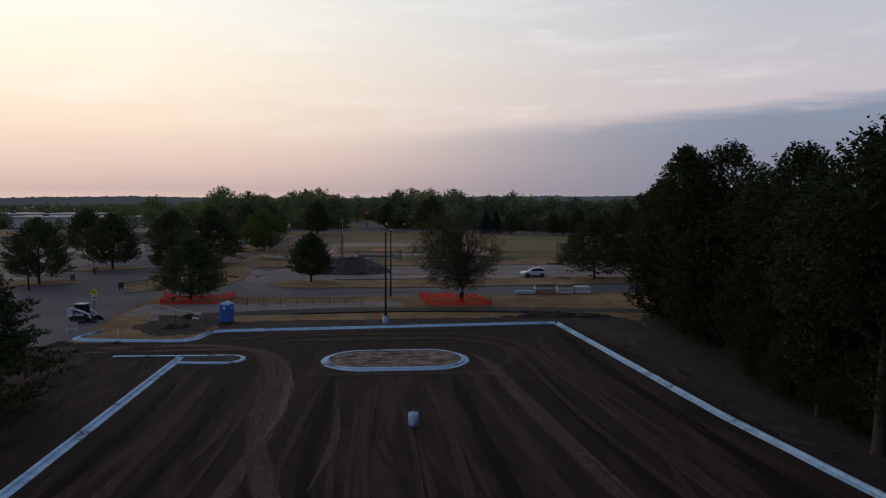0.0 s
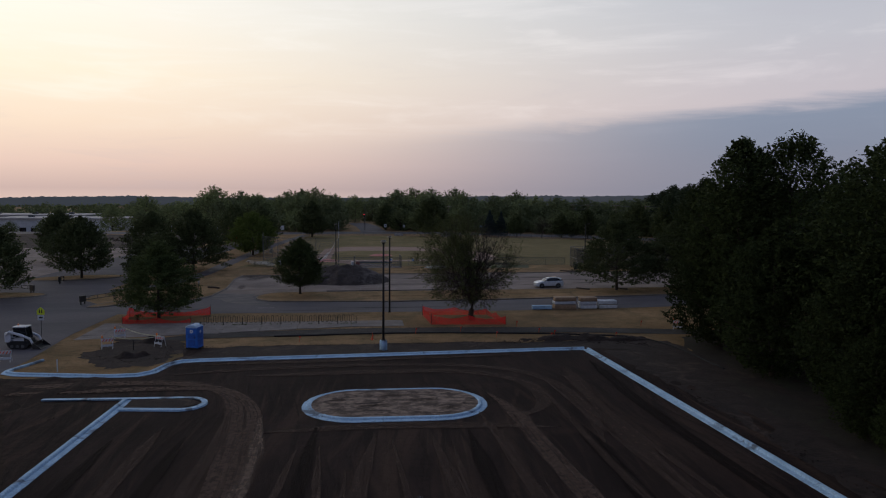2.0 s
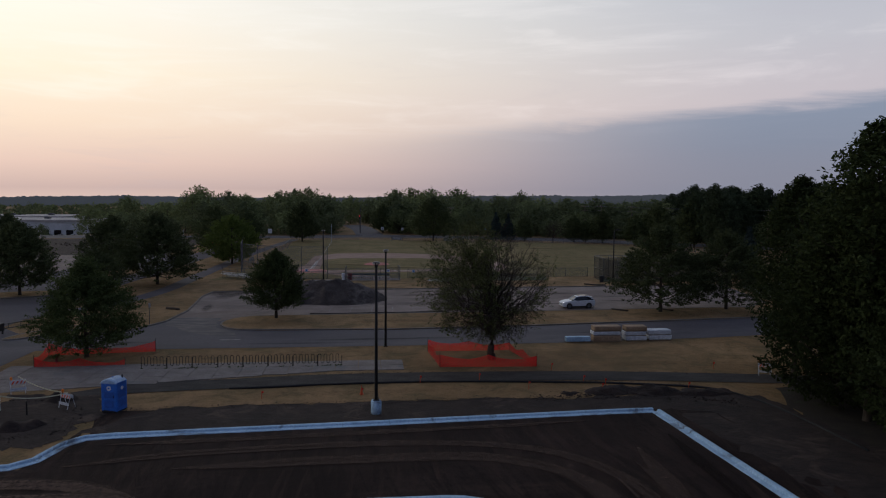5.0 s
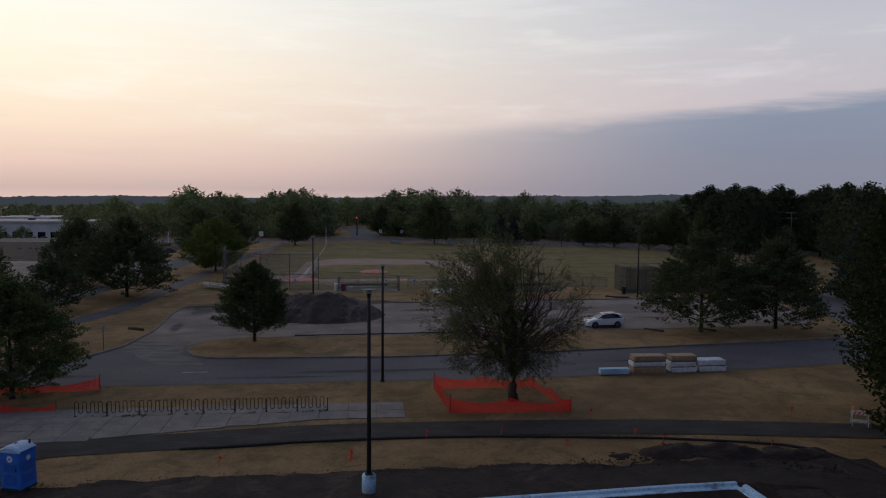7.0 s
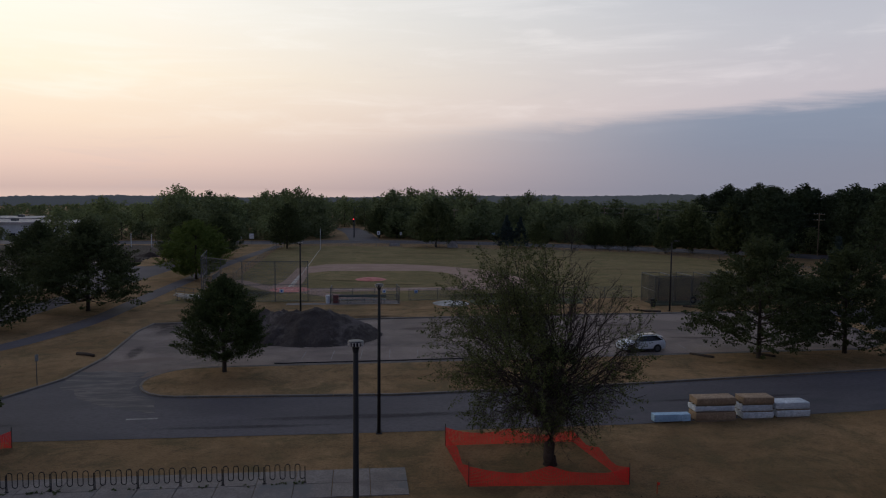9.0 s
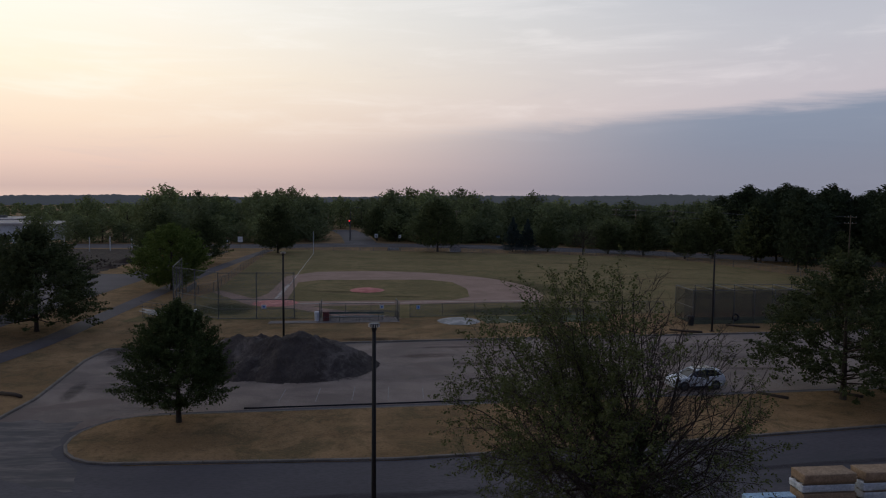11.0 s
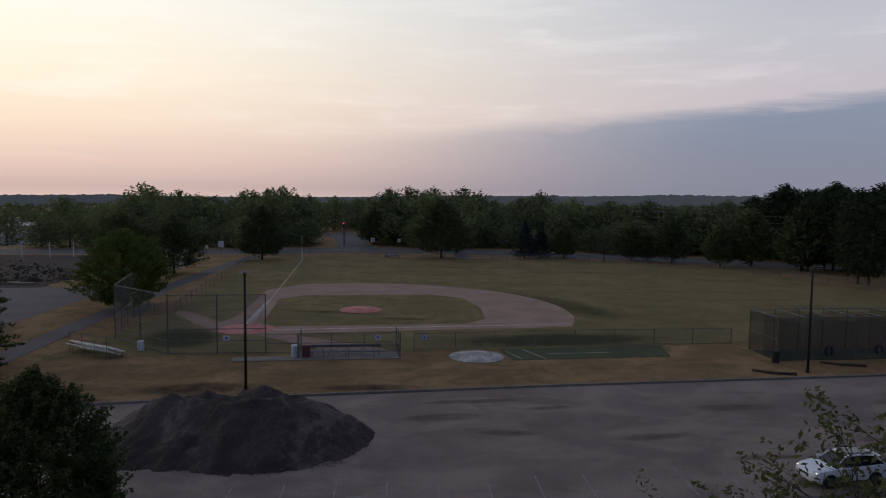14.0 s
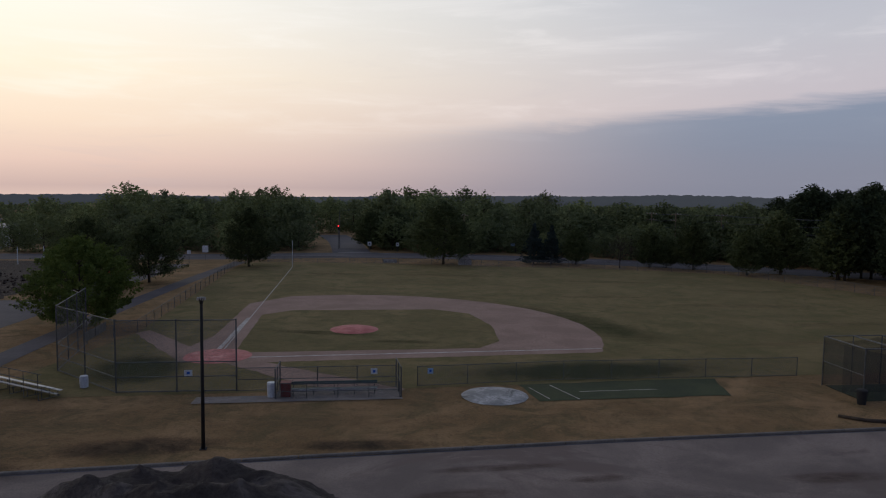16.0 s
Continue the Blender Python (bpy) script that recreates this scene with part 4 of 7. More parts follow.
row = make_tree("small_tree", (50.1, 251.2), 7.0, 2.9, "egg", "leaf_dark", 13, 0.12, 120, 60, 0.26, 0.75, dense=2.0, label="small rounded tree along the main road", group="trees along the main road")
for x, y, s, a in ((63.6, 245, 1.05, 40), (66.8, 244.2, .85, 80), (70.8, 240.6, 1.25, 150), (77, 231.5, 1.15, 220), (84, 232, 1.6, 20), (90, 224, 1.7, 70), (8.3, 290, 1.35, 20), (15, 292, 1.25, 110), (11, 300, 1.4, 200)):
    copy_thing(row, pose(x, y, 0, 0, 0, a) @ Matrix.Scale(s, 4))

# tall woods beside the lot
W = "tall dense dark deciduous tree at the wood's edge"
wood_a = make_tree("woodland_tree", (38.6, 75.5), 19.8, 6.2, "tall", "leaf_wood", 21, 0.10, 430, 60, 0.23, 0.9, 0.26, 0.9, label=W, group="woods beside the lot")
wood_b = make_tree("woodland_tree", (38.6, 62), 18.8, 6.2, "tall", "leaf_wood", 22, 0.08, 430, 60, 0.23, 0.9, 0.25, 0.9, label=W, group="woods beside the lot")
wood_c = make_tree("woodland_tree", (35.0, 81), 13.2, 5.3, "round", "leaf_wood", 23, 0.05, 300, 60, 0.26, 0.85, 0.22, 2.0, label="dense green tree at the end of the woods", group="woods beside the lot")
wood_d = make_tree("woodland_tree", (48, 66), 20.0, 6.4, "tall", "leaf_wood", 24, 0.10, 220, 60, 0.34, 1.2, 0.26, 0.35, label=W, group="woods beside the lot")
wood_e = make_tree("woodland_tree", (34.9, 77.5), 19.4, 4.6, "tall", "leaf_wood", 25, 0.16, 330, 60, 0.21, 0.85, 0.26, 1.3, label="tall tree with a ragged green top at the wood's edge", group="woods beside the lot")
for i, (src, x, y, s, a) in enumerate(((wood_e, 37.4, 90.0, .83, 120), (wood_c, 31.6, 31, .5, 70), (wood_c, 30.7, 34.5, .38, 10), (wood_c, 30.9, 42, .42, 85), (wood_c, 30.6, 27.5, .4, 215), (wood_c, 30.7, 50, .38, 160), (wood_c, 30.6, 20, .42, 300), (wood_c, 31.9, 38.5, .55, 190), (wood_c, 31.6, 46, .45, 310), (wood_c, 32.2, 24, .5, 20), (wood_c, 31.4, 54, .5, 130), (wood_b, 38.5, 49, 1.09, 100), (wood_a, 38, 36, 1.03, 200), (wood_b, 39, 24, 1.08, 250), (wood_d, 38, 10, 1, 40), (wood_d, 48, 54, 1.08, 10), (wood_d, 48, 41, 1.05, 300), (wood_d, 48, 28, 1.1, 170), (wood_c, 43.5, 91, 1.22, 60), (wood_d, 50, 80, .95, 260), (wood_d, 58, 72, 1.0, 20), (wood_d, 59, 58, 1.05, 90), (wood_c, 56, 88, 1.2, 200), (wood_d, 59, 44, 1.1, 10), (wood_d, 39, -4, 1.1, 10), (wood_c, 33.8, 69.5, .92, 150), (wood_c, 33.8, 58, .86, 20), (wood_c, 33.4, 47, .9, 280), (wood_c, 33.2, 37, .86, 100), (wood_c, 33.4, 27, .92, 240))):
    copy_thing(src, pose(x, y, 0, 0, 0, a) @ Matrix.Scale(s, 4))

make_tree("woodland_tree", (29.3, 38.4), 17.5, 4.4, "dome", "leaf_wood", 26, 0.42, 230, 60, 0.23, 0.9, 0.36, 0.9, label="tall tree with a thick bare stem beside the bank", group="woods beside the lot")
make_tree("woodland_tree", (30.2, 45.6), 15.0, 3.6, "dome", "leaf_wood", 27, 0.40, 180, 60, 0.23, 0.9, 0.16, 0.9, label="slender tree with a bare stem at the wood's edge", group="woods beside the lot")

# pines and mixed trees on the far right
pine = make_tree("pine_tree", (88, 205), 15.2, 4.6, "dome", "pine", 31, 0.12, 150, 50, 0.36, 1.2, 0.22, 0.7, label="tall dark pine behind the outfield", group="pines behind the outfield")
rng = random.Random(5)
for k in range(34):
    x, y = 88 + rng.random() * 45, 145 + rng.random() * 85
    copy_thing(pine, pose(x, y, 0, 0, 0, rng.random() * 360) @ Matrix.Scale(0.8 + 0.3 * rng.random(), 4))
copy_thing(spruce, pose(66, 150, 0, 0, 0, 45) @ Matrix.Scale(1.1, 4))
copy_thing(spruce, pose(72, 143, 0, 0, 0, 145) @ Matrix.Scale(1.3, 4))

# dark tall trees past the end of the outfield fence
for k in range(34):
    x = 99 + rng.random() * 45
    y = 262 - (x - 86) * 0.9 + rng.random() * 16
    s = 0.84 + 0.26 * rng.random()
    copy_thing(pine, pose(x, y, 0, 0, 0, rng.random() * 360) @ Matrix.Diagonal((s * 1.25, s * 1.25, s, 1)))
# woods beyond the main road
far = [make_tree("far_tree", (x, y), h, r, f, l, s, 0.02, 84, 62, 0.38, 1.6, dense=0.6, label="tree in the woods beyond the main road", group="woods beyond the road") for x, y, h, r, f, l, s in ((-40, 300, 12.5, 6.5, "dome", "leaf_far_hazy", 41), (-12, 296, 11.5, 5.8, "dome", "leaf_far_dark_hazy", 42), (30, 300, 12, 5.8, "dome", "leaf_far_hazy", 43), (48, 285, 12.5, 6.5, "dome", "leaf_far_dark_hazy", 44))]
for k in range(26):
    x = 54 + rng.random() * 44
    y = 279 - max(0, x - 56) * 0.6 + rng.random() * 26
    s = 0.80 + 0.18 * rng.random()
    copy_thing(far[k % 2 * 2 + 1], pose(x, y, 0, 0, 0, rng.random() * 360) @ Matrix.Diagonal((s * 1.1, s * 1.1, s, 1)))
ROAD_N = [(-260, 272), (-120, 270), (-30, 268), (0, 272), (30, 268), (58, 256), (80, 243), (110, 222), (160, 180)]
rng = random.Random(9)
def road_y(x):
    return float(np.interp(x, [p[0] for p in ROAD_N], [p[1] for p in ROAD_N]))
def in_gap(x, y, w=8):
    return (y < 352 and abs(x - (4 - (y - 266) * 0.09)) < w) or (-190 < x < 3 - 0.39 * (y - 75) and y < 392)
# a thick edge of lower trees, then the taller ones behind
x = -190.0
while x < 175:
    x += 3.6 + 3.4 * rng.random()
    y = road_y(x) + 11 + 9 * rng.random()
    if in_gap(x, y, 9):
        continue
    s = 0.42 + 0.28 * rng.random()
    copy_thing(far[rng.randrange(4)], pose(x, y, ground_z(x, y) - 0.3, 0, 0, rng.random() * 360) @ Matrix.Diagonal((s * 1.25, s * 1.25, s, 1)))
for k in range(190):
    back = 20 + 130 * rng.random() ** 1.5
    x = (rng.random() - 0.5) * 1.7 * (270 + back)
    y = road_y(x) + back
    if in_gap(x, y):
        continue
    s = 0.70 + 0.30 * rng.random() + (0.22 if rng.random() < 0.12 else 0)
    copy_thing(far[rng.randrange(4)], pose(x, y, ground_z(x, y), 0, 0, rng.random() * 360) @ Matrix.Diagonal((s * 1.1, s * 1.1, s, 1)))
# single taller trees that stand up from the canopy
for px, py, s in ((-160, 330, .95), (-150, 322, .62), (-139, 320, .5), (-128, 324, .6), (-117, 319, .52), (-172, 318, .8), (-150, 322, .8), (-104, 332, 1.0), (-98, 360, 1.25), (-62, 330, 1.22), (-50, 322, 1.12), (-75, 390, 1.2), (-118, 420, 1.3), (14, 338, 1.12), (22, 345, 1.2), (30, 340, 1.18), (42, 352, 1.2), (58, 330, 1.0), (-4, 360, .95), (4, 364, .9), (-13, 358, 1.0), (-20, 305, 1.02), (-13, 300, .98), (-26, 312, 1.05), (72, 318, 1.0)):
    copy_thing(far[rng.randrange(4)], pose(px, py, ground_z(px, py), 0, 0, rng.random() * 360) @ Matrix.Diagonal((s * 1.05, s * 1.05, s, 1)))
for k in range(40):
    y = 212 + 75 * rng.random()
    x = -75 - 150 * rng.random()
    if y < 262 and x > -112 or (-165 < x < -60):
        continue
    copy_thing(far[rng.randrange(4)], pose(x, y, ground_z(x, y), 0, 0, rng.random() * 360) @ Matrix.Scale(0.6 + 0.35 * rng.random(), 4))


def canopy(name, n, y0, y1, seed, size, height, leaf, label, per=26, lobes=14):
    """Far woods as one mass: rounded crowns of leaf clumps, tall and low ones mixed."""
    r = np.random.default_rng(seed)
    cs, rs, way = [], [], []
    while n > 0:
        n -= 1
        y = y0 + (y1 - y0) * r.random()
        x = (r.random() - 0.5) * y * 1.7
        if (abs(x - (4 - (y - 266) * 0.09)) < 7 + size and y < 352) or (-190 < x < 3 - 0.39 * (y - 75) and y < 392):
            continue
        h = height * (0.62 + 0.30 * r.random() + 0.45 * max(0, noise.noise(Vector((x * 0.011, y * 0.006, seed)))) + (0.30 if r.random() < 0.06 else 0))
        if x > y * 0.2:
            h *= 0.82
        R = h * (0.36 + 0.16 * r.random())
        g = ground_z(x, y)
        for k in range(lobes):
            a, t = r.random() * 6.2832, r.random()
            q = R * math.sqrt(max(0.05, 1 - (2 * t - 0.75) ** 2 * 0.62)) * (0.75 + 0.3 * r.random())
            c = (q * math.cos(a), q * math.sin(a), h * (0.18 + 0.78 * t) - (0.5 * q if t > 0.8 else 0))
            cs.append((x + c[0], y + c[1], g + c[2]))
            rs.append(R * (0.34 + 0.2 * r.random()))
            way.append((c[0], c[1], 0.35 * R))
    tagged(part(name, leaf_cloud(r, cs, rs, per, size, 0.75, way), leaf), label, "woods", kind="stuff")


canopy("undergrowth", 330, 284, 480, 73, 0.42, 6.0, "leaf_far_hazy", "bushes and undergrowth below the far trees", 24, 9)
canopy("far_woods", 420, 400, 900, 71, 0.75, 13.5, "leaf_far_dark_hazy", "far belt of dark woods", 24, 12)
canopy("far_woods", 650, 850, 1900, 72, 1.7, 13.5, "leaf_far_hazy", "more distant belt of dark woods", 14, 9)


def ridge(name, dist, height, seed, colour, glow, label):
    """A wooded ridge on the horizon; the air's veil is painted as greyed colour and weak emission."""
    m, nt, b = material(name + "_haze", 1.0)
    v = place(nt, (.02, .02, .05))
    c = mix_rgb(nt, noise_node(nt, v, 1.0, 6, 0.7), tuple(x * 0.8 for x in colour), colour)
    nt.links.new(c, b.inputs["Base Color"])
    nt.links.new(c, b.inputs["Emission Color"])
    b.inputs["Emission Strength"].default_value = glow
    v, f, n = [], [], 1400
    for i in range(n + 1):
        a = radians(-62 + 124 * i / n)
        p = Vector((math.sin(a) * dist, math.cos(a) * dist, 0))
        t = height(math.degrees(a)) + dist * 0.0030 * noise.noise(Vector((a * 5, seed, 0))) + dist * 0.0022 * abs(noise.noise(Vector((a * 60, seed, 4)))) + dist * 0.0022 * abs(noise.noise(Vector((a * 150, seed, 2))))
        v += [(p.x, p.y, -60), (p.x, p.y, t), (p.x * 1.12, p.y * 1.12, t * 0.9 - 5)]
    for i in range(n):
        f += [(i * 3, i * 3 + 3, i * 3 + 4, i * 3 + 1), (i * 3 + 1, i * 3 + 4, i * 3 + 5, i * 3 + 2)]
    tagged(part(name, (v, f), m), label, "hills", kind="structure")


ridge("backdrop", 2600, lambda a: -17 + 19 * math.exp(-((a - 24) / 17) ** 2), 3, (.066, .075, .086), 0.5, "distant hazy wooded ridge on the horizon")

# ---- materials of the things ----
M["pole_black"] = plain("dark_bronze_paint", (.014, .012, .012), 0.85)
M["white"] = plain("white_enamel", (.55, .57, .60), 0.45)
M["lens"] = plain("lamp_lens", (.62, .56, .50), 0.4)
M["blue"] = plain("blue_plastic", (.012, .125, .50), 0.5)
M["blue_dark"] = plain("blue_plastic_recess", (.009, .090, .38), 0.5)
M["roof_blue"] = plain("pale_blue_roof", (.30, .43, .60), 0.5)
M["sticker"] = plain("pale_sticker", (.55, .58, .60), 0.6)
M["orange"] = plain("orange_plastic", (.70, .10, .03), 0.6)
M["amber"] = plain("amber_lamp", (.85, .22, .03), 0.4)
M["safety"] = mottled("orange_safety_net", (.50, .024, .026), (.68, .040, .038), 1.2, 12.0, rough=0.6, relief=0.1, obj=True)
M["lime"] = plain("fluorescent_yellow", (.62, .70, .02), 0.5)
_nt = M["safety"].node_tree
_mx = link_node(_nt, "ShaderNodeMixShader", {0: 0.5, 1: _nt.nodes["Principled BSDF"].outputs[0], 2: link_node(_nt, "ShaderNodeBsdfTranslucent", {"Color": (.80, .05, .04, 1)}).outputs[0]})
_nt.links.new(_mx.outputs[0], _nt.nodes["Material Output"].inputs[0])
M["rubber"] = plain("black_rubber", (.014, .014, .015), 0.85)
M["tint"] = plain("dark_window", (.010, .012, .015), 0.12)
M["car_white"] = plain("pearl_white_paint", (.58, .62, .66), 0.25, wear=0.06)
M["chrome"] = plain("chrome", (.6, .6, .62), 0.2, 1.0)
M["kraft"] = mottled("brown_wrap", (.23, .155, .095), (.32, .225, .145), 1.2, 9.0, rough=0.8, relief=0.3, distance=0.03, obj=True)
M["film"] = mottled("white_wrap", (.40, .44, .48), (.60, .63, .66), 1.5, 7.0, rough=0.45, relief=0.6, distance=0.05, obj=True)
M["timber"] = mottled("weathered_timber", (.16, .12, .08), (.24, .18, .125), 1.0, 14.0, rough=0.85, relief=0.2, obj=True, stretch=(.2, 1, 1))
M["bark_wood"] = mottled("dark_log", (.035, .026, .020), (.06, .045, .034), 1.5, 12.0, rough=0.95, relief=0.6, obj=True)
M["aluminium"] = plain("aluminium_plank", (.46, .47, .48), 0.45, 0.4)
M["tarp_red"] = mottled("faded_red_tarp", (.34, .085, .080), (.47, .15, .14), 0.7, 4.0, rough=0.7, relief=0.5, distance=0.05, third=(.52, .22, .20))
M["tarp_grey"] = mottled("grey_tarp", (.19, .19, .185), (.38, .37, .36), 0.8, 4.0, rough=0.7, relief=0.8, distance=0.08, third=(.09, .09, .085))
M["red"] = plain("dark_red_plastic", (.16, .03, .025), 0.6)
M["bench_green"] = plain("green_bench_paint", (.05, .085, .08), 0.6)
M["wall_white"] = mottled("pale_metal_siding", (.42, .43, .44), (.52, .53, .54), 0.3, 6.0, rough=0.7, relief=0.05)
M["roof_grey"] = mottled("flat_roof", (.30, .28, .27), (.40, .37, .35), 0.1, 2.0, rough=0.8, relief=0.05)
M["tape"] = plain("barrier_tape", (.62, .58, .40), 0.5)


def net_material(name, colour, cell, wire):
    """Woven wire or cord: only the strands are solid."""
    m, nt, b = material(name, 0.6, 0.3)
    b.inputs["Base Color"].default_value = (*colour, 1)
    pos = link_node(nt, "ShaderNodeTexCoord").outputs["Object"]
    s = link_node(nt, "ShaderNodeSeparateXYZ", (pos,)).outputs
    along = math_node(nt, "ADD", s[0], s[1])
    def strands(sign):
        t = math_node(nt, "DIVIDE", math_node(nt, "ADD", along, math_node(nt, "MULTIPLY", s[2], sign)), cell)
        return math_node(nt, "LESS_THAN", math_node(nt, "FRACT", math_node(nt, "ADD", t, 1000.0)), wire / cell * 1.4)
    solid = math_node(nt, "MAXIMUM", strands(1.0), strands(-1.0))
    mx = link_node(nt, "ShaderNodeMixShader", {0: solid, 1: link_node(nt, "ShaderNodeBsdfTransparent").outputs[0], 2: b.outputs[0]})
    nt.links.new(mx.outputs[0], nt.nodes["Material Output"].inputs[0])
    return m


M["chain"] = net_material("chain_link", (.085, .09, .10), 0.075, 0.0055)
M["netting"], _nt, _b = material("black_netting", 0.8)
_b.inputs["Base Color"].default_value = (.018, .021, .026, 1)
_veil = math_node(_nt, "ADD", math_node(_nt, "MULTIPLY", noise_node(_nt, place(_nt, (1, 1, .6), True), 1.1, 4, 0.6), 0.35), 0.22)
_mx = link_node(_nt, "ShaderNodeMixShader", {0: _veil, 1: link_node(_nt, "ShaderNodeBsdfTransparent").outputs[0], 2: _b.outputs[0]})
_nt.links.new(_mx.outputs[0], _nt.nodes["Material Output"].inputs[0])
M["glow_red"], _nt, _b = material("red_signal", 0.4)
_b.inputs["Base Color"].default_value = (.6, .02, .02, 1)
_b.inputs["Emission Color"].default_value, _b.inputs["Emission Strength"].default_value = (1, .03, .04, 1), 3.0
M["glow_white"], _nt, _b = material("headlamp", 0.3)
_b.inputs["Base Color"].default_value = (.8, .8, .8, 1)
_b.inputs["Emission Color"].default_value, _b.inputs["Emission Strength"].default_value = (1, .95, .85, 1), 0.9


# ---- bare and half-bare trees ----
def bare_tree(name, at, h, spread, seed, label, leaf_bias, leaf="leaf_dull", depth=7, trunk_r=0.27):
    """Forked limbs down to twigs; leaf sprays where leaf_bias lets them stand."""
    r = np.random.default_rng(seed)
    tree = thing(name, (*at, 0), label, "tree")
    bm = bmesh.new()
    tips = []
    def grow(p, d, length, rad, lvl):
        d = d.normalized()
        pts, q = [p], p
        for k in range(3):
            d = (d + Vector(r.normal(size=3) * 0.10) + Vector((0, 0, 0.05))).normalized()
            q = q + d * length / 3
            pts.append(q)
        tube(bm, pts, [rad, rad * 0.9, rad * 0.8, rad * 0.66], 6 if lvl < 2 else 4 if lvl < 4 else 3, False)
        if lvl >= 3:
            tips.append((pts[2], lvl))
        if lvl == depth:
            tips.append((q, lvl + 1))
            return
        n = 3 if lvl < 4 else 2
        ang = r.random() * 6.28
        for k in range(n):
            a = ang + 6.28 * k / n + r.normal() * 0.3
            side = d.orthogonal().normalized()
            side = Matrix.Rotation(a, 3, d) @ side
            open_ = spread * (0.55 + 0.3 * r.random())
            nd = d * (1 - 0.35 * open_) + side * open_
            if lvl >= 2:
                nd.z -= 0.05
            grow(pts[-1] if k < 2 else pts[2], nd, length * (0.70 + 0.14 * r.random()), rad * 0.62, lvl + 1)
    z = h * 0.24
    tube(bm, [(0, 0, -.15), (0, 0, .2), (0, 0.03, h * .12), (0.03, 0, z)], [trunk_r * 1.5, trunk_r * 1.08, trunk_r, trunk_r * .85], 10)
    for k in range(6):
        a = 6.28 * k / 6 + 0.3
        out = 1.0 if k % 2 else 0.62
        grow(Vector((0.03, 0, z * (0.72 + 0.05 * k))), Vector((math.cos(a) * out, math.sin(a) * out, 0.62 if k % 2 else 1.1)), h * 0.20, trunk_r * 0.5, 1)
    grow(Vector((0.03, 0, z)), Vector((0.1, 0, 1)), h * 0.24, trunk_r * 0.62, 1)
    for p, l in tips:
        if l >= depth:
            for k in range(2):
                d = (p - Vector((0, 0, h * .35))).normalized() + Vector(r.normal(size=3) * 0.55)
                tube(bm, [p, p + d.normalized() * (0.35 + 0.45 * r.random())], [.012, .005], 3, False)
    part("trunk", bm, "twig", tree, smooth=True)
    cs = [tuple(p) for p, l in tips if r.random() < leaf_bias(p, l)]
    rad = [0.38] * len(cs)
    part("crown", leaf_cloud(r, cs, rad, 40, 0.06), leaf, tree)
    return tree


def half_bare_tree(at, seed):
    """A broad globe of forked limbs: leafy sprays on the west side, bare twigs on the east, dark shoots round the trunk."""
    r = np.random.default_rng(seed)
    tree = thing("half_bare_tree", (*at, 0), "half-dead tree with bare twigs, thin leaves, inside orange fencing", "tree")
    bm = bmesh.new()
    tips, inner = [], []
    MID, RAD = Vector((-.8, 0, 7.1)), Vector((6.5, 5.8, 5.4))
    def shell(a, e, k=1.0):
        lobe = 1.0 + .07 * math.sin(3 * a + 1) + .06 * math.sin(5 * a + 4 * e)
        wide = 1.02 - .34 * max(0.0, math.sin(e)) - .12 * max(0.0, -math.sin(e))
        return MID + Vector((RAD.x * math.cos(a) * math.cos(e) * wide, RAD.y * math.sin(a) * math.cos(e) * wide, RAD.z * math.sin(e))) * k * lobe
    def limb(p, q, rad, end, bow, sides, steps):
        out, L = [], (q - p).length
        wob = [Vector(r.normal(size=3)) * L * .05 for _ in range(steps + 1)]
        for i in range(steps + 1):
            t = i / steps
            out.append(p.lerp(q, t) + bow * math.sin(math.pi * t) + wob[i] * (0 if i in (0, steps) else 1))
        tube(bm, out, [rad + (end - rad) * (i / steps) ** .8 for i in range(steps + 1)], sides, False)
        return out
    def along(pts, t):
        k = min(int(t * (len(pts) - 1)), len(pts) - 2)
        return pts[k].lerp(pts[k + 1], t * (len(pts) - 1) - k)
    trunk = limb(Vector((0, 0, -.15)), Vector((.05, 0, 3.4)), .33, .27, Vector((.04, 0, 0)), 10, 5)
    tube(bm, [(0, 0, -.15), (0, 0, .12), (0, 0, .5)], [.50, .38, .32], 10, False)
    west = limb(trunk[-1], Vector((-1.9, .2, 8.9)), .19, .06, Vector((.25, 0, 0)), 8, 5)
    east = limb(trunk[-1], Vector((1.9, -.2, 8.4)), .19, .06, Vector((-.2, 0, 0)), 8, 5)
    n = 88
    for k in range(n):
        e = math.asin(-.78 + 1.76 * (k + .5) / n)
        a = k * 2.39996 + .3 * r.normal()
        goal = shell(a, e, .80)
        stem = west if goal.x < .2 else east
        h = .55 * goal.z - .3
        s0 = along(stem, min(.98, max(.02, (h - 3.0) / 5.0))) if h > 3.0 else along(trunk, min(1, max(.45, h / 3.4)))
        L = (goal - s0).length
        main = limb(s0, goal, (.045 if k % 3 == 0 else .026) + .0065 * L, .012, Vector((0, 0, -.11 * L if e > -.2 else .10 * L)), 5, 5)
        for j in range(10):
            t = .26 + .74 * (j + r.random()) / 10
            b0 = along(main, min(t, .99))
            out = (b0 - Vector((0, 0, 4.6))).normalized()
            d = (out * .9 + Vector(r.normal(size=3)) * .55 + Vector((0, 0, .18 if e > -.1 else -.25))).normalized()
            sec = limb(b0, b0 + d * (1.0 + .9 * r.random()), .015, .008, Vector((0, 0, -.06)), 3, 3)
            for m in range(5):
                c0 = along(sec, min(.99, .25 + .75 * (m + r.random()) / 5))
                d2 = (d * .7 + Vector(r.normal(size=3)) * .5 + Vector((0, 0, .25 if e > -.1 else -.1))).normalized()
                c1 = c0 + d2 * (.35 + .45 * r.random())
                tube(bm, [c0, c1], [.008, .004], 3, False)
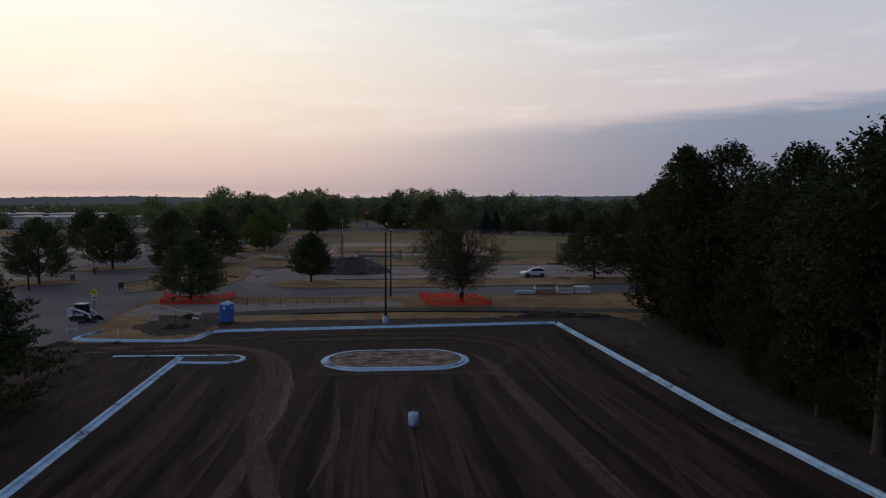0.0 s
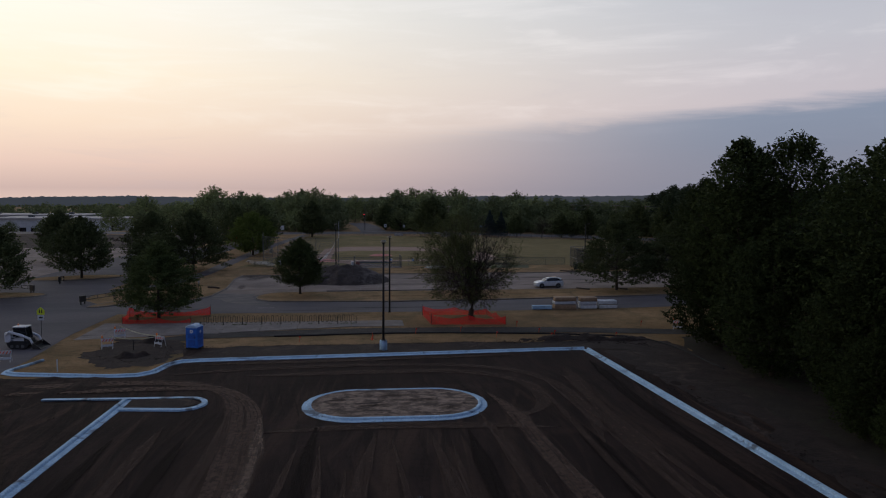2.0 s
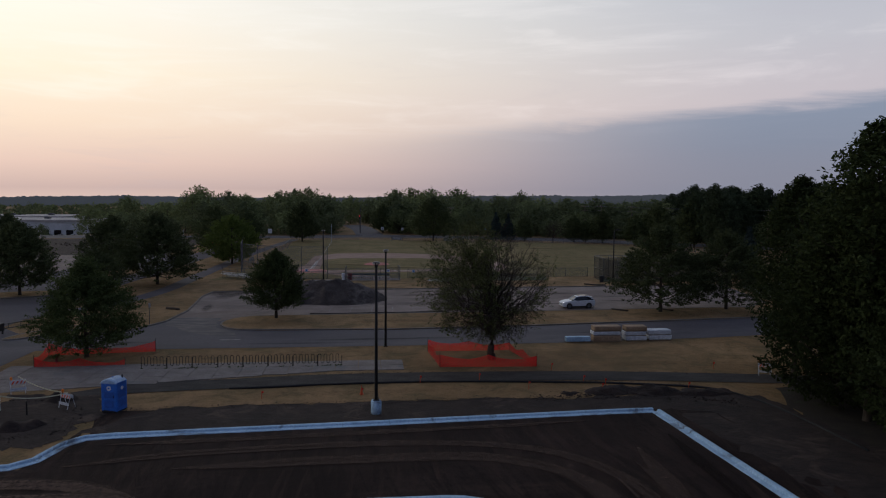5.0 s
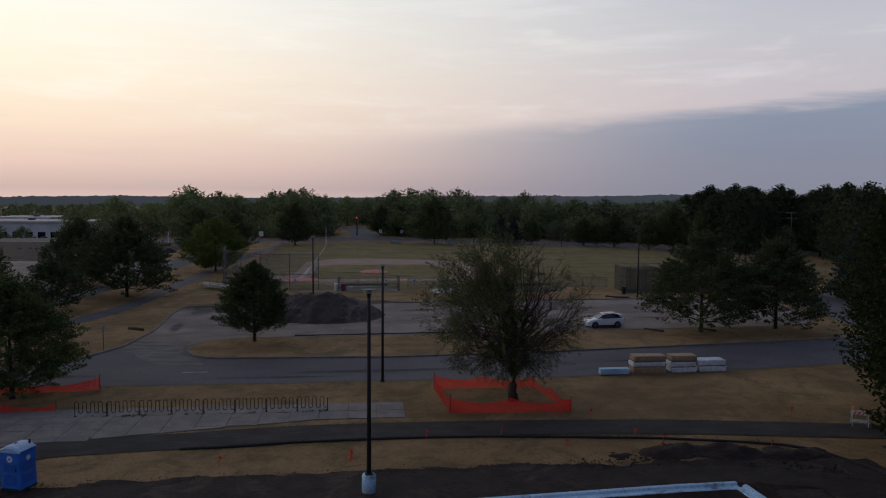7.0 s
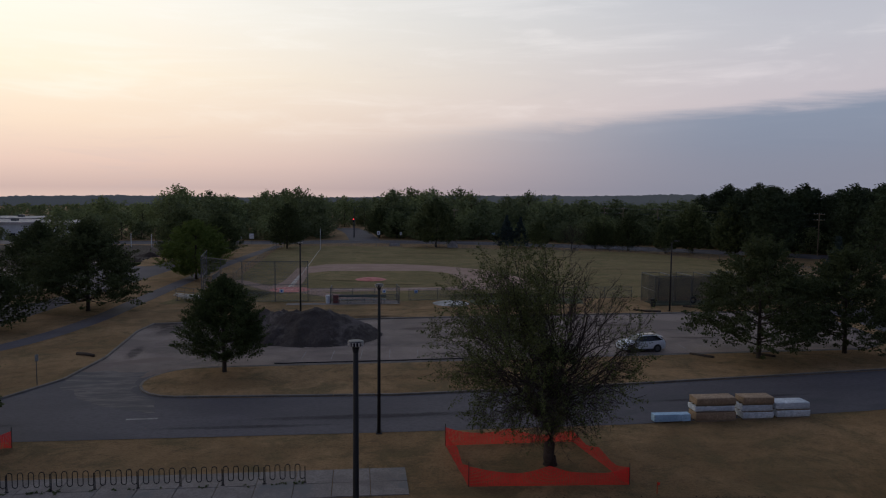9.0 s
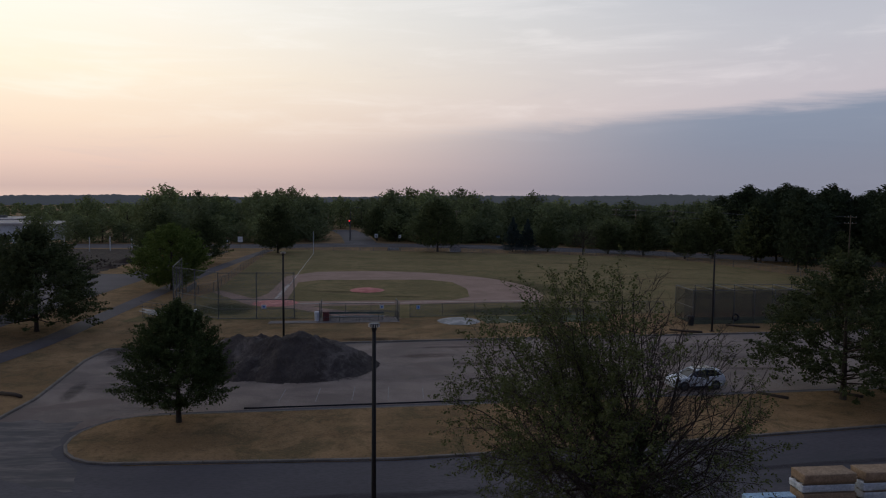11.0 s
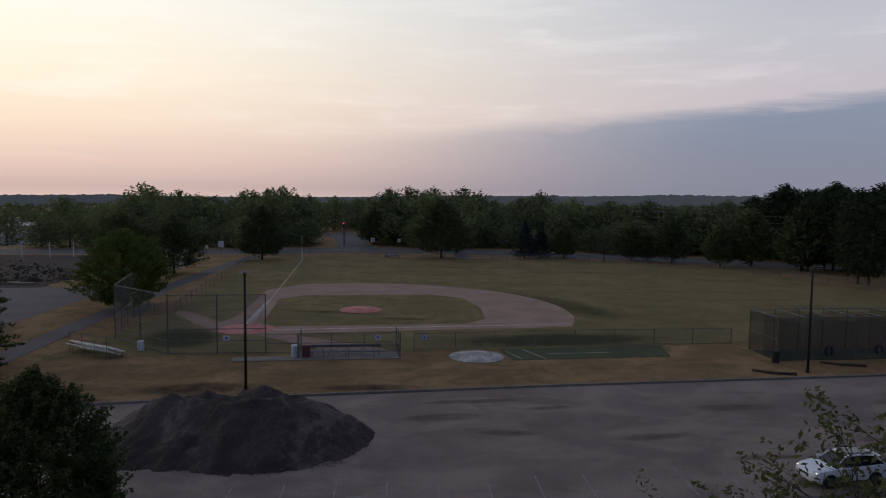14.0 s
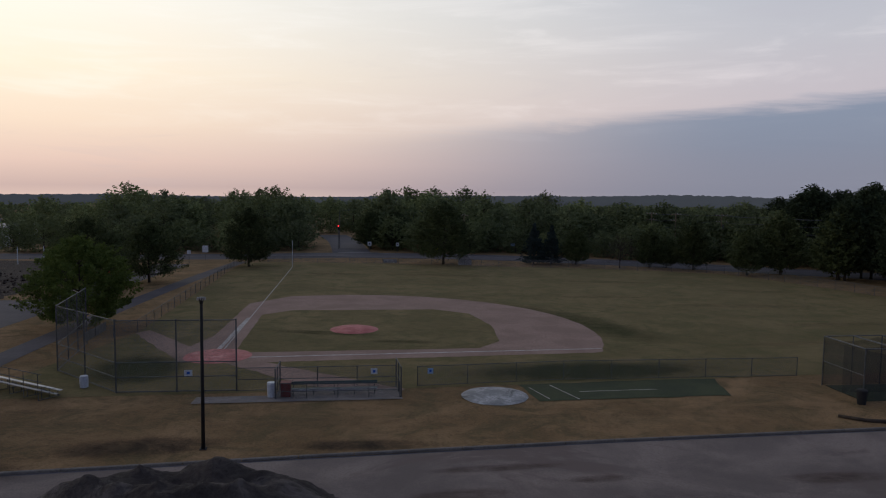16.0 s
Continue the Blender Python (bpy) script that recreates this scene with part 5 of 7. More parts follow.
                tips.append((c1, d2))
                for _ in range(2):
                    d3 = (d2 + Vector(r.normal(size=3)) * .55).normalized()
                    c2 = c0.lerp(c1, .3 + .5 * r.random())
                    tube(bm, [c2, c2 + d3 * (.22 + .25 * r.random())], [.0055, .003], 3, False)
    part("trunk", bm, "twig", tree, smooth=True)
    def share(q):
        if q.x < -.1:
            return .97 if q.z > 6.6 else .6 if q.x < -3.6 else .22
        if q.x < .9:
            return .15
        edge = math.hypot(q.x - MID.x, q.y) > 4.7
        return .45 if edge and q.z < 10.2 else .16 if q.z < 5 else .035
    full = [(p + d * .05, d) for p, d in tips if r.random() < share(p)]
    part("crown", leaf_cloud(r, [tuple(p) for p, d in full], [.36] * len(full), 36, .054, .9, [tuple(d) for p, d in full]), "leaf_dull", tree, "thin green sprays of leaves")
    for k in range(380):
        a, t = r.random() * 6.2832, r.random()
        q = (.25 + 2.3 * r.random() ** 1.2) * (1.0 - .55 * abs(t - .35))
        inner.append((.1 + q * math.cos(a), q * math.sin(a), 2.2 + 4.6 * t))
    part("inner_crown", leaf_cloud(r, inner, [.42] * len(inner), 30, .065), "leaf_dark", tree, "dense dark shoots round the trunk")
    return tree


half_bare_tree((12.9, 97.4), 17)
bare_tree("dead_tree", (57, 244.2), 7.5, 0.7, 6, "thin nearly bare grey tree along the main road", lambda p, l: 0.06, depth=4, trunk_r=0.12)


# ---- lamp posts ----
def lamp_post(at, h, head, label, footing=0.0, turn=0.0):
    e = thing("lamp_post", (*at, 0), label, "lamp post", "lamp posts", turn=turn)
    if footing:
        bm = bmesh.new()
        tube(bm, [(0, 0, -.1), (0, 0, footing - .06), (0, 0, footing)], [.36, .36, .32], 20)
        part("footing", bm, "concrete", e, "pale concrete footing", True)
    bm = bmesh.new()
    box(bm, (-.2, -.2, footing), (.2, .2, footing + .05), .01)
    part("base_plate", bm, "pole_black", e)
    for k in range(4):
        a = radians(45 + 90 * k)
        part("bolt", one_tube([(.22 * math.cos(a), .22 * math.sin(a), footing + .02), (.22 * math.cos(a), .22 * math.sin(a), footing + .14)], .02, 6), "steel", e)
    bm = bmesh.new()
    tube(bm, [(0, 0, footing + .02), (0, 0, h - .35)], [.115, .085], 12)
    part("pole", bm, "pole_black", e, smooth=True)
    if head == "disc":
        part("neck", one_tube([(0, 0, h - .36), (0, 0, h - .18)], [.09, .12], 12), "pole_black", e)
        lum = part("luminaire", one_tube([(0, 0, h - .14), (0, 0, h - .10), (0, 0, h - .03), (0, 0, h)], [.18, .22, .21, .16], 24), "pole_black", e)
        part("cap", one_tube([(0, 0, h + .002), (0, 0, h + .03), (0, 0, h + .05)], [.24, .24, .16], 24), "steel", lum, "pale cap plate")
        for k in range(14):
            a = 6.283 * k / 14
            part("cooling_fin", one_box((-.016, .19, h - .12), (.016, .26, h + .0), .004, Matrix.Rotation(a, 4, "Z")), "lens", lum)
    else:
        part("arm", one_tube([(0, 0, h - .45), (0.1, 0, h - .2), (.35, 0, h - .12)], .045, 8), "pole_black", e)
        lum = part("luminaire", one_box((.25, -.17, h - .15), (.95, .17, h - .03), .03), "pole_black", e)
        part("lens", one_box((.32, -.13, h - .172), (.9, .13, h - .151), .004), "lens", lum)


lamp_post((2.2, 81.9), 10.36, "disc", "tall dark lamp post on a concrete footing", 0.95)
lamp_post((3.5, 103.5), 9.42, "disc", "tall dark lamp post in the grass verge")
lamp_post((-4.7, 146.0), 8.95, "disc", "tall dark lamp post behind the gravel pile")
lamp_post((41.7, 147.7), 9.1, "arm", "tall dark lamp post beside the batting cage")
lamp_post((-49.0, 112.4), 7.6, "arm", "dark lamp post beside the maple")
lamp_post((70.0, 139.0), 9.1, "arm", "dark lamp post near the spruces")

# concrete lamp footing standing alone in the lot
e = thing("lamp_footing", (3.0, 45.9, 0), "pale concrete lamp footing with bolts in the bare soil", "footing")
part("footing", one_tube([(0, 0, -.1), (0, 0, .80), (0, 0, .84)], [.33, .33, .30], 24), "concrete", e, smooth=True)
for k in range(4):
    a = radians(45 + 90 * k)
    part("bolt", one_tube([(.15 * math.cos(a), .15 * math.sin(a), .8), (.15 * math.cos(a), .15 * math.sin(a), 1.0)], .018, 6), "steel", e)
part("conduit", one_tube([(0, 0, .8), (0, 0, 1.06)], .035, 8), "steel", e)
part("marker", one_box((-.34, -.05, .66), (-.28, .05, .86), .01), "orange", e)


# ---- portable toilet ----
def portable_toilet(at, turn):
    e = thing("portable_toilet", (*at, 0.03), "blue plastic portable toilet with a pale domed roof", "portable toilet", turn=turn)
    part("skid", one_box((-.6, -.58, 0), (.6, .58, .10), .02), "rubber", e)
    for s, n in ((-1, "side_wall"), (1, "side_wall")):
        w = part(n, one_box((s * .57 - .025, -.54, .1), (s * .57 + .025, .54, 2.06), .015), "blue", e)
        for z in (.35, 1.0):
            part("panel", one_box((s * .598 - .008, -.40, z), (s * .598 + .008, .40, z + .5), .006), "blue_dark", w)
        for k in range(4):
            part("vent_slot", one_box((s * .60 - .008, -.34, 1.86 + .04 * k), (s * .60 + .006, .34, 1.88 + .04 * k)), "blue_dark", w)
        part("sticker", one_tube([(s * .60, .0, 1.62), (s * .612, .0, 1.62)], .13, 20), "sticker", w)
    part("back_wall", one_box((-.545, .52, .1), (.545, .56, 2.06), .01), "blue", e)
    part("front_frame", one_box((-.56, -.555, .1), (-.46, -.50, 2.06), .01), "blue", e)
    part("front_frame", one_box((.46, -.555, .1), (.56, -.50, 2.06), .01), "blue", e)
    part("lintel", one_box((-.46, -.555, 1.94), (.46, -.50, 2.06), .01), "blue", e)
    d = part("door", one_box((-.455, -.56, .13), (.455, -.52, 1.935), .012), "blue", e)
    part("panel", one_box((-.36, -.572, .3), (.36, -.561, .85), .006), "blue_dark", d)
    part("panel", one_box((-.36, -.572, 1.0), (.36, -.561, 1.42), .006), "blue_dark", d)
    part("handle", one_box((.33, -.60, 1.02), (.39, -.573, 1.2), .008), "rubber", d)
    st = part("sticker", one_tube([(0, -.562, 1.66), (0, -.574, 1.66)], .17, 24), "sticker", d)
    part("emblem", one_box((-.07, -.582, 1.62), (.07, -.575, 1.70), .01), "blue", st)
    v, f, n = [], [], 12
    for i in range(n + 1):
        t = i / n * 2 - 1
        zz = 2.06 + .24 * (1 - abs(t) ** 2.4)
        for y in (-.60, -.52, .52, .60):
            v.append((t * .62, y, zz if abs(y) < .55 else zz - .07))
    for i in range(n):
        f += [(i * 4 + k, i * 4 + k + 1, i * 4 + k + 5, i * 4 + k + 4) for k in range(3)]
    f += [tuple(i * 4 for i in range(n + 1)), tuple(i * 4 + 3 for i in range(n + 1))[::-1]]
    r = part("roof", (v, f), "roof_blue", e, "pale translucent domed roof")
    part("vent_pipe", one_tube([(.38, .38, 2.1), (.38, .38, 2.42)], .05, 10), "rubber", r)
    part("vent_cap", one_tube([(-.1, 0, 2.28), (-.1, 0, 2.34)], [.09, .06], 12), "blue_dark", r)


portable_toilet((-15.6, 84.1), -18)


# ---- bicycle racks ----
def rack(x0, y):
    e = thing("bike_rack", (x0, y, 0.045), "dark steel wave bike rack on the concrete pad", "bike rack", "row of bike racks")
    n, p, h, r = 4, .51, 1.0, .17
    pts = [(-.255 + .0, 0, 0), (-.255, 0, h - .13)]
    x = -.255
    for k in range(2 * n):
        up = k % 2 == 0
        c = (x + p / 4, h - .13 if up else .34)
        for a in range(1, 6):
            t = math.pi * a / 6
            pts.append((c[0] - p / 4 * math.cos(t), 0, c[1] + (1 if up else -1) * p / 4 * math.sin(t)))
        x += p / 2
        pts.append((x, 0, c[1]))
        if k < 2 * n - 1:
            pts.append((x, 0, .34 if up else h - .13))
    part("wave_tube", one_tube(pts, .022, 6), "pole_black", e, smooth=True)
    for xx in (-.255, x):
        part("post", one_tube([(xx, 0.0, 0), (xx, 0.0, h - .12)], .024, 6), "pole_black", e)
        part("foot_plate", one_tube([(xx, 0, 0), (xx, 0, .015)], .09, 10), "pole_black", e)


for k in range(8):
    rack(-17.0 + 2.1 * k, 96.0 - 0.005 * k)


# ---- orange safety fences ----
def safety_fence(pts, heights, label, seed):
    e = thing("safety_fence", (*pts[0], 0), label, "safety fence")
    o = Vector((*pts[0], 0))
    for i, (p, q) in enumerate(zip(pts, pts[1:])):
        p, q = Vector((*p, 0)) - o, Vector((*q, 0)) - o
        L = (q - p).length
        n = int(L / .085)
        v, f = [], []
        bow = Vector((q.y - p.y, p.x - q.x, 0)).normalized()
        def at(s, w):
            t = s / n
            h = heights[i] + (heights[i + 1] - heights[i]) * t
            lows = abs(math.sin(math.pi * t * max(1, round(L / 4))))
            sag = .34 * lows + .10 * noise.noise(Vector((t * 5, seed, i)))
            lean = .18 * lows * w * noise.noise(Vector((t * 3, seed, i + 7))) + .03 * noise.noise(Vector((t * 9, w * 3, seed)))
            return p.lerp(q, t) + bow * lean + Vector((0, 0, .03 + (h - sag) * w))
        rows = 13
        for r in range(rows):
            w0, w1 = r / rows, r / rows + .042
            b = len(v)
            for s in range(n + 1):
                v += [at(s, w0), at(s, w1)]
            f += [(b + 2 * s, b + 2 * s + 2, b + 2 * s + 3, b + 2 * s + 1) for s in range(n)]
        for s in range(n):
            b = len(v)
            k = s + .45
            for r in range(rows):
                v += [at(k, r / rows), at(k + .3, r / rows)]
            f += [(b + 2 * r, b + 2 * r + 1, b + 2 * r + 3, b + 2 * r + 2) for r in range(rows - 1)]
        part("net", ([tuple(c) for c in v], f), "safety", e)
    for i, p in enumerate(pts):
        p = Vector((*p, 0)) - o
        part("stake", one_tube([p + Vector((0, 0, -.2)), p + Vector((0, 0, heights[i] + .22))], .022, 6), "black", e)
    return e


safety_fence([(7.9, 94.7), (16.3, 94.2), (15.2, 100.9), (7.4, 100.9), (7.9, 94.72)], [1.1, .95, .75, 1.15, 1.1], "sagging orange plastic safety fence round the half-bare tree", 2)
safety_fence([(-19.0, 97.4), (-26.3, 97.1), (-27.0, 101.8), (-22.5, 102.2), (-17.9, 102.7)], [.55, .85, 1.15, .6, 1.05], "sagging orange plastic safety fence round the maple", 5)
e = thing("fire_hydrant", (-25.2, 98.9, 0), "small dark red fire hydrant behind the safety fence", "fire hydrant")
part("barrel", one_tube([(0, 0, -.05), (0, 0, .05), (0, 0, .06), (0, 0, .62), (0, 0, .74)], [.17, .17, .12, .12, .05], 12), "red", e)
part("outlet", one_tube([(-.22, 0, .45), (.22, 0, .45)], .07, 10), "red", e)


# ---- wrapped pallets and stacked stone ----
def pallet_stack(x0, x1, y, layers, label):
    e = thing("pallet_stack", ((x0 + x1) / 2, y + .6, 0), label, "pallet stack", "pallets on the verge")
    w = (x1 - x0) / 2
    z = 0.0
    for i, (h, mat) in enumerate(layers):
        for k in range(3):
            part("runner", one_box((-w + .03, -.55 + .5 * k, z), (w - .03, -.45 + .5 * k, z + .09)), "timber", e)
        j = .04 * (-1) ** i
        bm = one_box((-w + j, -.58, z + .09), (w + j, .58, z + h), .05)
        bmesh.ops.subdivide_edges(bm, edges=bm.edges[:], cuts=2, use_grid_fill=True)
        for v in bm.verts:
            v.co += .03 * Vector((noise.noise(v.co * 2.3 + Vector((x0, i, 0))), noise.noise(v.co * 2.1 + Vector((i, x0, 5))), .5 * noise.noise(v.co * 2.7 + Vector((3, x0, i)))))
        part("wrapped_block", bm, mat, e, smooth=True)
        z += h + .004
    e.scale = (1, 1, .86)
    return e


pallet_stack(24.5, 27.3, 103.9, [(.72, "kraft"), (.5, "film"), (.62, "kraft")], "stacked pallets in brown paper and white film")
pallet_stack(27.9, 30.1, 104.1, [(.58, "film"), (.55, "film"), (.62, "kraft")], "stacked pallets in white film under brown paper")
pallet_stack(30.4, 32.8, 104.2, [(.62, "film"), (.62, "film")], "low stacked pallets wrapped in white film")
e = thing("stone_bundle", (22.9, 104.2, 0), "low pale concrete block on timber runners", "concrete block")
for k in (-.8, .8):
    part("runner", one_box((k - .05, -.3, 0), (k + .05, .3, .09)), "timber", e)
part("block", one_box((-1.25, -.3, .09), (1.25, .3, .56), .02), "concrete", e)


# ---- barricades with striped boards ----
def barricade(at, turn, lamp=True, s=1.0):
    e = thing("barricade", (*at, 0.03), "folding barricade with orange and white striped board", "barricade", "barricades", turn=turn)
    e.scale = (.85, .85, .9)
    for x in (-.55, .55):
        for sgn in (-1, 1):
            part("leg", one_tube([(x, sgn * .38, 0), (x, sgn * .04, 1.15)], .022, 6), "white", e)
    for z0, z1, sgn in ((.80, 1.08, -1), (.30, .52, -1), (.80, 1.08, 1)):
        y = sgn * (.38 - .34 * (z0 + z1) / 2.3) + sgn * .03
        b = part("board", one_box((-.62, y - .012, z0), (.62, y + .012, z1), .005), "white", e)
        if z0 > .5:
            for k in range(4):
                x = -.5 + .31 * k
                h = z1 - z0 - .02
                v = [(x - .02, y + sgn * .016, z0 + .01), (x + .12, y + sgn * .016, z0 + .01), (x + .12 + h * .6, y + sgn * .016, z0 + .01 + h), (x - .02 + h * .6, y + sgn * .016, z0 + .01 + h)]
                v = [(min(a, .61), b_, c) for a, b_, c in v]
                v += [(a, b_ - sgn * .003, c) for a, b_, c in v]
                part("stripe", (v, [(0, 1, 2, 3), (7, 6, 5, 4), (0, 4, 5, 1), (1, 5, 6, 2), (2, 6, 7, 3), (3, 7, 4, 0)]), "orange", b)
    if lamp:
        part("flasher", one_tube([(-.5, 0, 1.12), (-.5, 0, 1.2), (-.5, 0, 1.40)], [.05, .10, .09], 12), "amber", e)


for x, y, a in ((-23.6, 84.2, 15), (-19.0, 84.9, -35), (-24.0, 89.0, 25), (-30.5, 79.4, 10), (34.6, 89.7, -25)):
    barricade((x, y), a)


def tape(p, q, label):
    p, q = Vector(p), Vector(q)
    n, v = 10, []
    for k in range(n + 1):
        t = k / n
        c = p.lerp(q, t) - Vector((0, 0, .25 * math.sin(math.pi * t)))
        v += [c, c + Vector((0, 0, .075)), c + Vector((0.004, .004, .075)), c + Vector((0.004, .004, 0))]
    f = []
    for k in range(n):
        b = 4 * k
        f += [(b + i, b + 4 + i, b + 4 + (i + 1) % 4, b + (i + 1) % 4) for i in range(4)]
    tagged(part("barrier_tape", ([tuple(c) for c in v], f), "tape"), label, "barrier tape")


tape((-23.4, 84.3, 1.15), (-19.2, 84.8, 1.0), "pale barrier tape strung between barricades")
tape((-23.9, 88.8, 1.3), (-19.0, 85.1, 1.0), "pale barrier tape strung between barricades")
e = thing("marker_stake", (-21.0, 83.4, 0), "short dark post in the disturbed soil", "post")
part("stake", one_tube([(0, 0, -.2), (0, 0, 1.0)], .05, 8), "black", e)
e = thing("marker_stake", (-24.6, 75.4, 0), "short pale pipe behind the kerb", "post")
part("stake", one_tube([(0, 0, -.2), (0, 0, 1.1)], .05, 8), "sticker", e)
for i, (x, y) in enumerate(((1.2, 86.4), (10.6, 90.0), (17.3, 93.0), (18.8, 88.7), (20.2, 87.6), (19.5, 86.2), (5.8, 89.6), (26.3, 86.0), (31.4, 92.3), (-6, 86.1), (14, 87.2))):
    e = thing("survey_stake", (x, y, 0), "thin orange survey stake in the dry grass", "survey stake", "survey stakes")
    part("lath", one_box((-.02, -.006, -.15), (.02, .006, .62 if i else .8)), "orange", e)
    part("ribbon", one_box((.021, -.004, .45), (.13, .004, .58)), "safety", e)
e = thing("traffic_cone", (1.2, 86.8, 0), "small orange traffic cone on the grass strip", "traffic cone")
part("cone", one_tube([(0, 0, .04), (0, 0, .48)], [.12, .03], 14), "orange", e)
part("foot", one_box((-.15, -.15, 0), (.15, .15, .04), .01), "orange", e)


# ---- silt socks and logs lying on the ground ----
def sock(pts, r, label, name="silt_sock", mat="rubber", cat="silt sock"):
    line = smooth_line([(x, y, r * .75) for x, y in pts], 1.0)
    bm = one_tube([p + Vector((0, .10 * noise.noise(p * .7), .02 * noise.noise(p * 2))) for p in line], [r * (.85 + .3 * noise.noise(p * 1.3 + Vector((9, 2, 1)))) for p in line], 8)
    tagged(part(name, bm, mat, smooth=True), label, cat)


sock([(-8.8, 89.0), (-4.6, 89.2), (-1, 89.6), (7.5, 89.7), (18.3, 88.6), (22.6, 87.8), (26, 86.9), (28.6, 85.6), (30.4, 81), (31.0, 72)], .10, "long black silt sock along the new footpath")
sock([(-5.1, 122.5), (2, 122.8), (11.9, 123.2)], .08, "black silt sock along the parking lot edge")
sock([(-23.3, 127.5), (-22.2, 127.2), (-21.5, 126.6)], .17, "dark rotten log on the grass", "log", "bark_wood", "log")
sock([(33.0, 123.1), (34.5, 121.4)], .2, "dark log on the grass island", "log", "bark_wood", "log")
sock([(39.2, 122.9), (40.4, 121.3)], .2, "dark log on the grass island", "log", "bark_wood", "log")
sock([(37.2, 148.6), (38.4, 147.5), (40.2, 146.9)], .14, "dark log beside the lamp post", "log", "bark_wood", "log")
sock([(45.0, 150.9), (46.2, 149.9), (48.2, 149.2)], .14, "dark log beside the batting cage", "log", "bark_wood", "log")


# ---- gravel pile ----
def heap(cx, cy, peaks, rx, ry, label, mat="pile", s=.18, name="soil_mound", rough=1.0):
    nx, ny = int(2 * rx / s), int(2 * ry / s)
    v, f = [], []
    for j in range(ny + 1):
        for i in range(nx + 1):
            x, y = -rx + 2 * rx * i / nx, -ry + 2 * ry * j / ny
            z = math.log(sum(math.exp(5 * (h - .66 * math.hypot((x - px) / ex, y - py))) for px, py, h, ex in peaks)) / 5
            p = Vector((x, y, 0))
            if z > -.3:
                a = math.atan2(y + 1.5, x + 1)
                z += rough * (.34 * noise.noise(p * .55) + .13 * noise.noise(p * 1.6) + .07 * noise.noise(p * 4.5) - .20 * abs(noise.noise(Vector((a * 9, z * .2, 3)))))
            v.append((cx + x, cy + y, max(z, -.05)))
    n = nx + 1
    f = [q for j in range(ny) for i in range(nx) for q in [(j * n + i, j * n + i + 1, (j + 1) * n + i + 1, (j + 1) * n + i)] if max(v[k][2] for k in q) > -.04]
    tagged(part(name, (v, f), mat, smooth=True), label, "mound")


heap(-2.8, 136.0, [(-4.6, -.7, 3.0, 1.15), (-3.2, -1.6, 2.75, 1.3), (-1.4, -2.0, 3.0, 1.35), (.4, -2.4, 3.1, 1.25), (2.0, -1.9, 2.95, 1.15), (3.2, -.7, 2.4, 1.15), (-3.0, 1.2, 2.5, 1.3), (0.2, 1.4, 2.7, 1.3), (2.4, 1.1, 2.3, 1.15)], 10, 8, "tall heap of dark grey-brown crushed gravel", name="gravel_mound")
heap(-21.0, 80.4, [(0, 0, .6, 1.6), (1.6, .8, .5, 1.4)], 3.0, 2.2, "low mound of dark soil near the barricades", "topsoil")
heap(-20.6, 87.0, [(0, 0, .7, 1.5)], 2.2, 1.5, "low mound of dark soil beside the barricade", "topsoil")
heap(22.6, 85.9, [(0, 0, .42, 5), (-3, -.3, .40, 5), (2.5, -.8, .38, 5), (-1.4, .5, .40, 4), (1.2, -.6, .40, 4), (4, -1.2, .34, 4)], 6.5, 2.4, "low ridge of dark soil in the verge", "topsoil")


# ---- vehicles ----
def wheel(parent, at, r, w, axis="Y"):
    x, y, z = at
    t = part("wheel", one_tube([(x, y - w / 2, z), (x, y - w / 2 + .03, z), (x, y + w / 2 - .03, z), (x, y + w / 2, z)], [r * .9, r, r, r * .9], 24), "rubber", parent)
    s = -1 if y < 0 else 1
    rim = part("rim", one_tube([(x, y + s * w * .45, z), (x, y + s * (w / 2 + .008), z)], [r * .68, r * .64], 20), "steel", t)
    return t


def loft(stations):
    """A skin over cross-sections (x, half width at sill, half width at shoulder, half width at roof, z of each)."""
    v, f = [], []
    m = 12
    for x, ws, wm, wr, zs, zm, zr in stations:
        half = [(ws * .96, zs), (ws, zs + .08), (wm, (zs + zm) / 2), (wm, zm - .03), (wm * .97, zm + .02), (wr, zr - .03), (wr * .9, zr)]
        ring = [(x, -a, b) for a, b in half] + [(x, a, b) for a, b in half[::-1]]
        m = len(ring)
        v += ring
    n = len(stations)
    for i in range(n - 1):
        for k in range(m):
            f.append((i * m + k, i * m + (k + 1) % m, (i + 1) * m + (k + 1) % m, (i + 1) * m + k))
    f += [tuple(range(m))[::-1], tuple(range((n - 1) * m, n * m))]
    return v, f


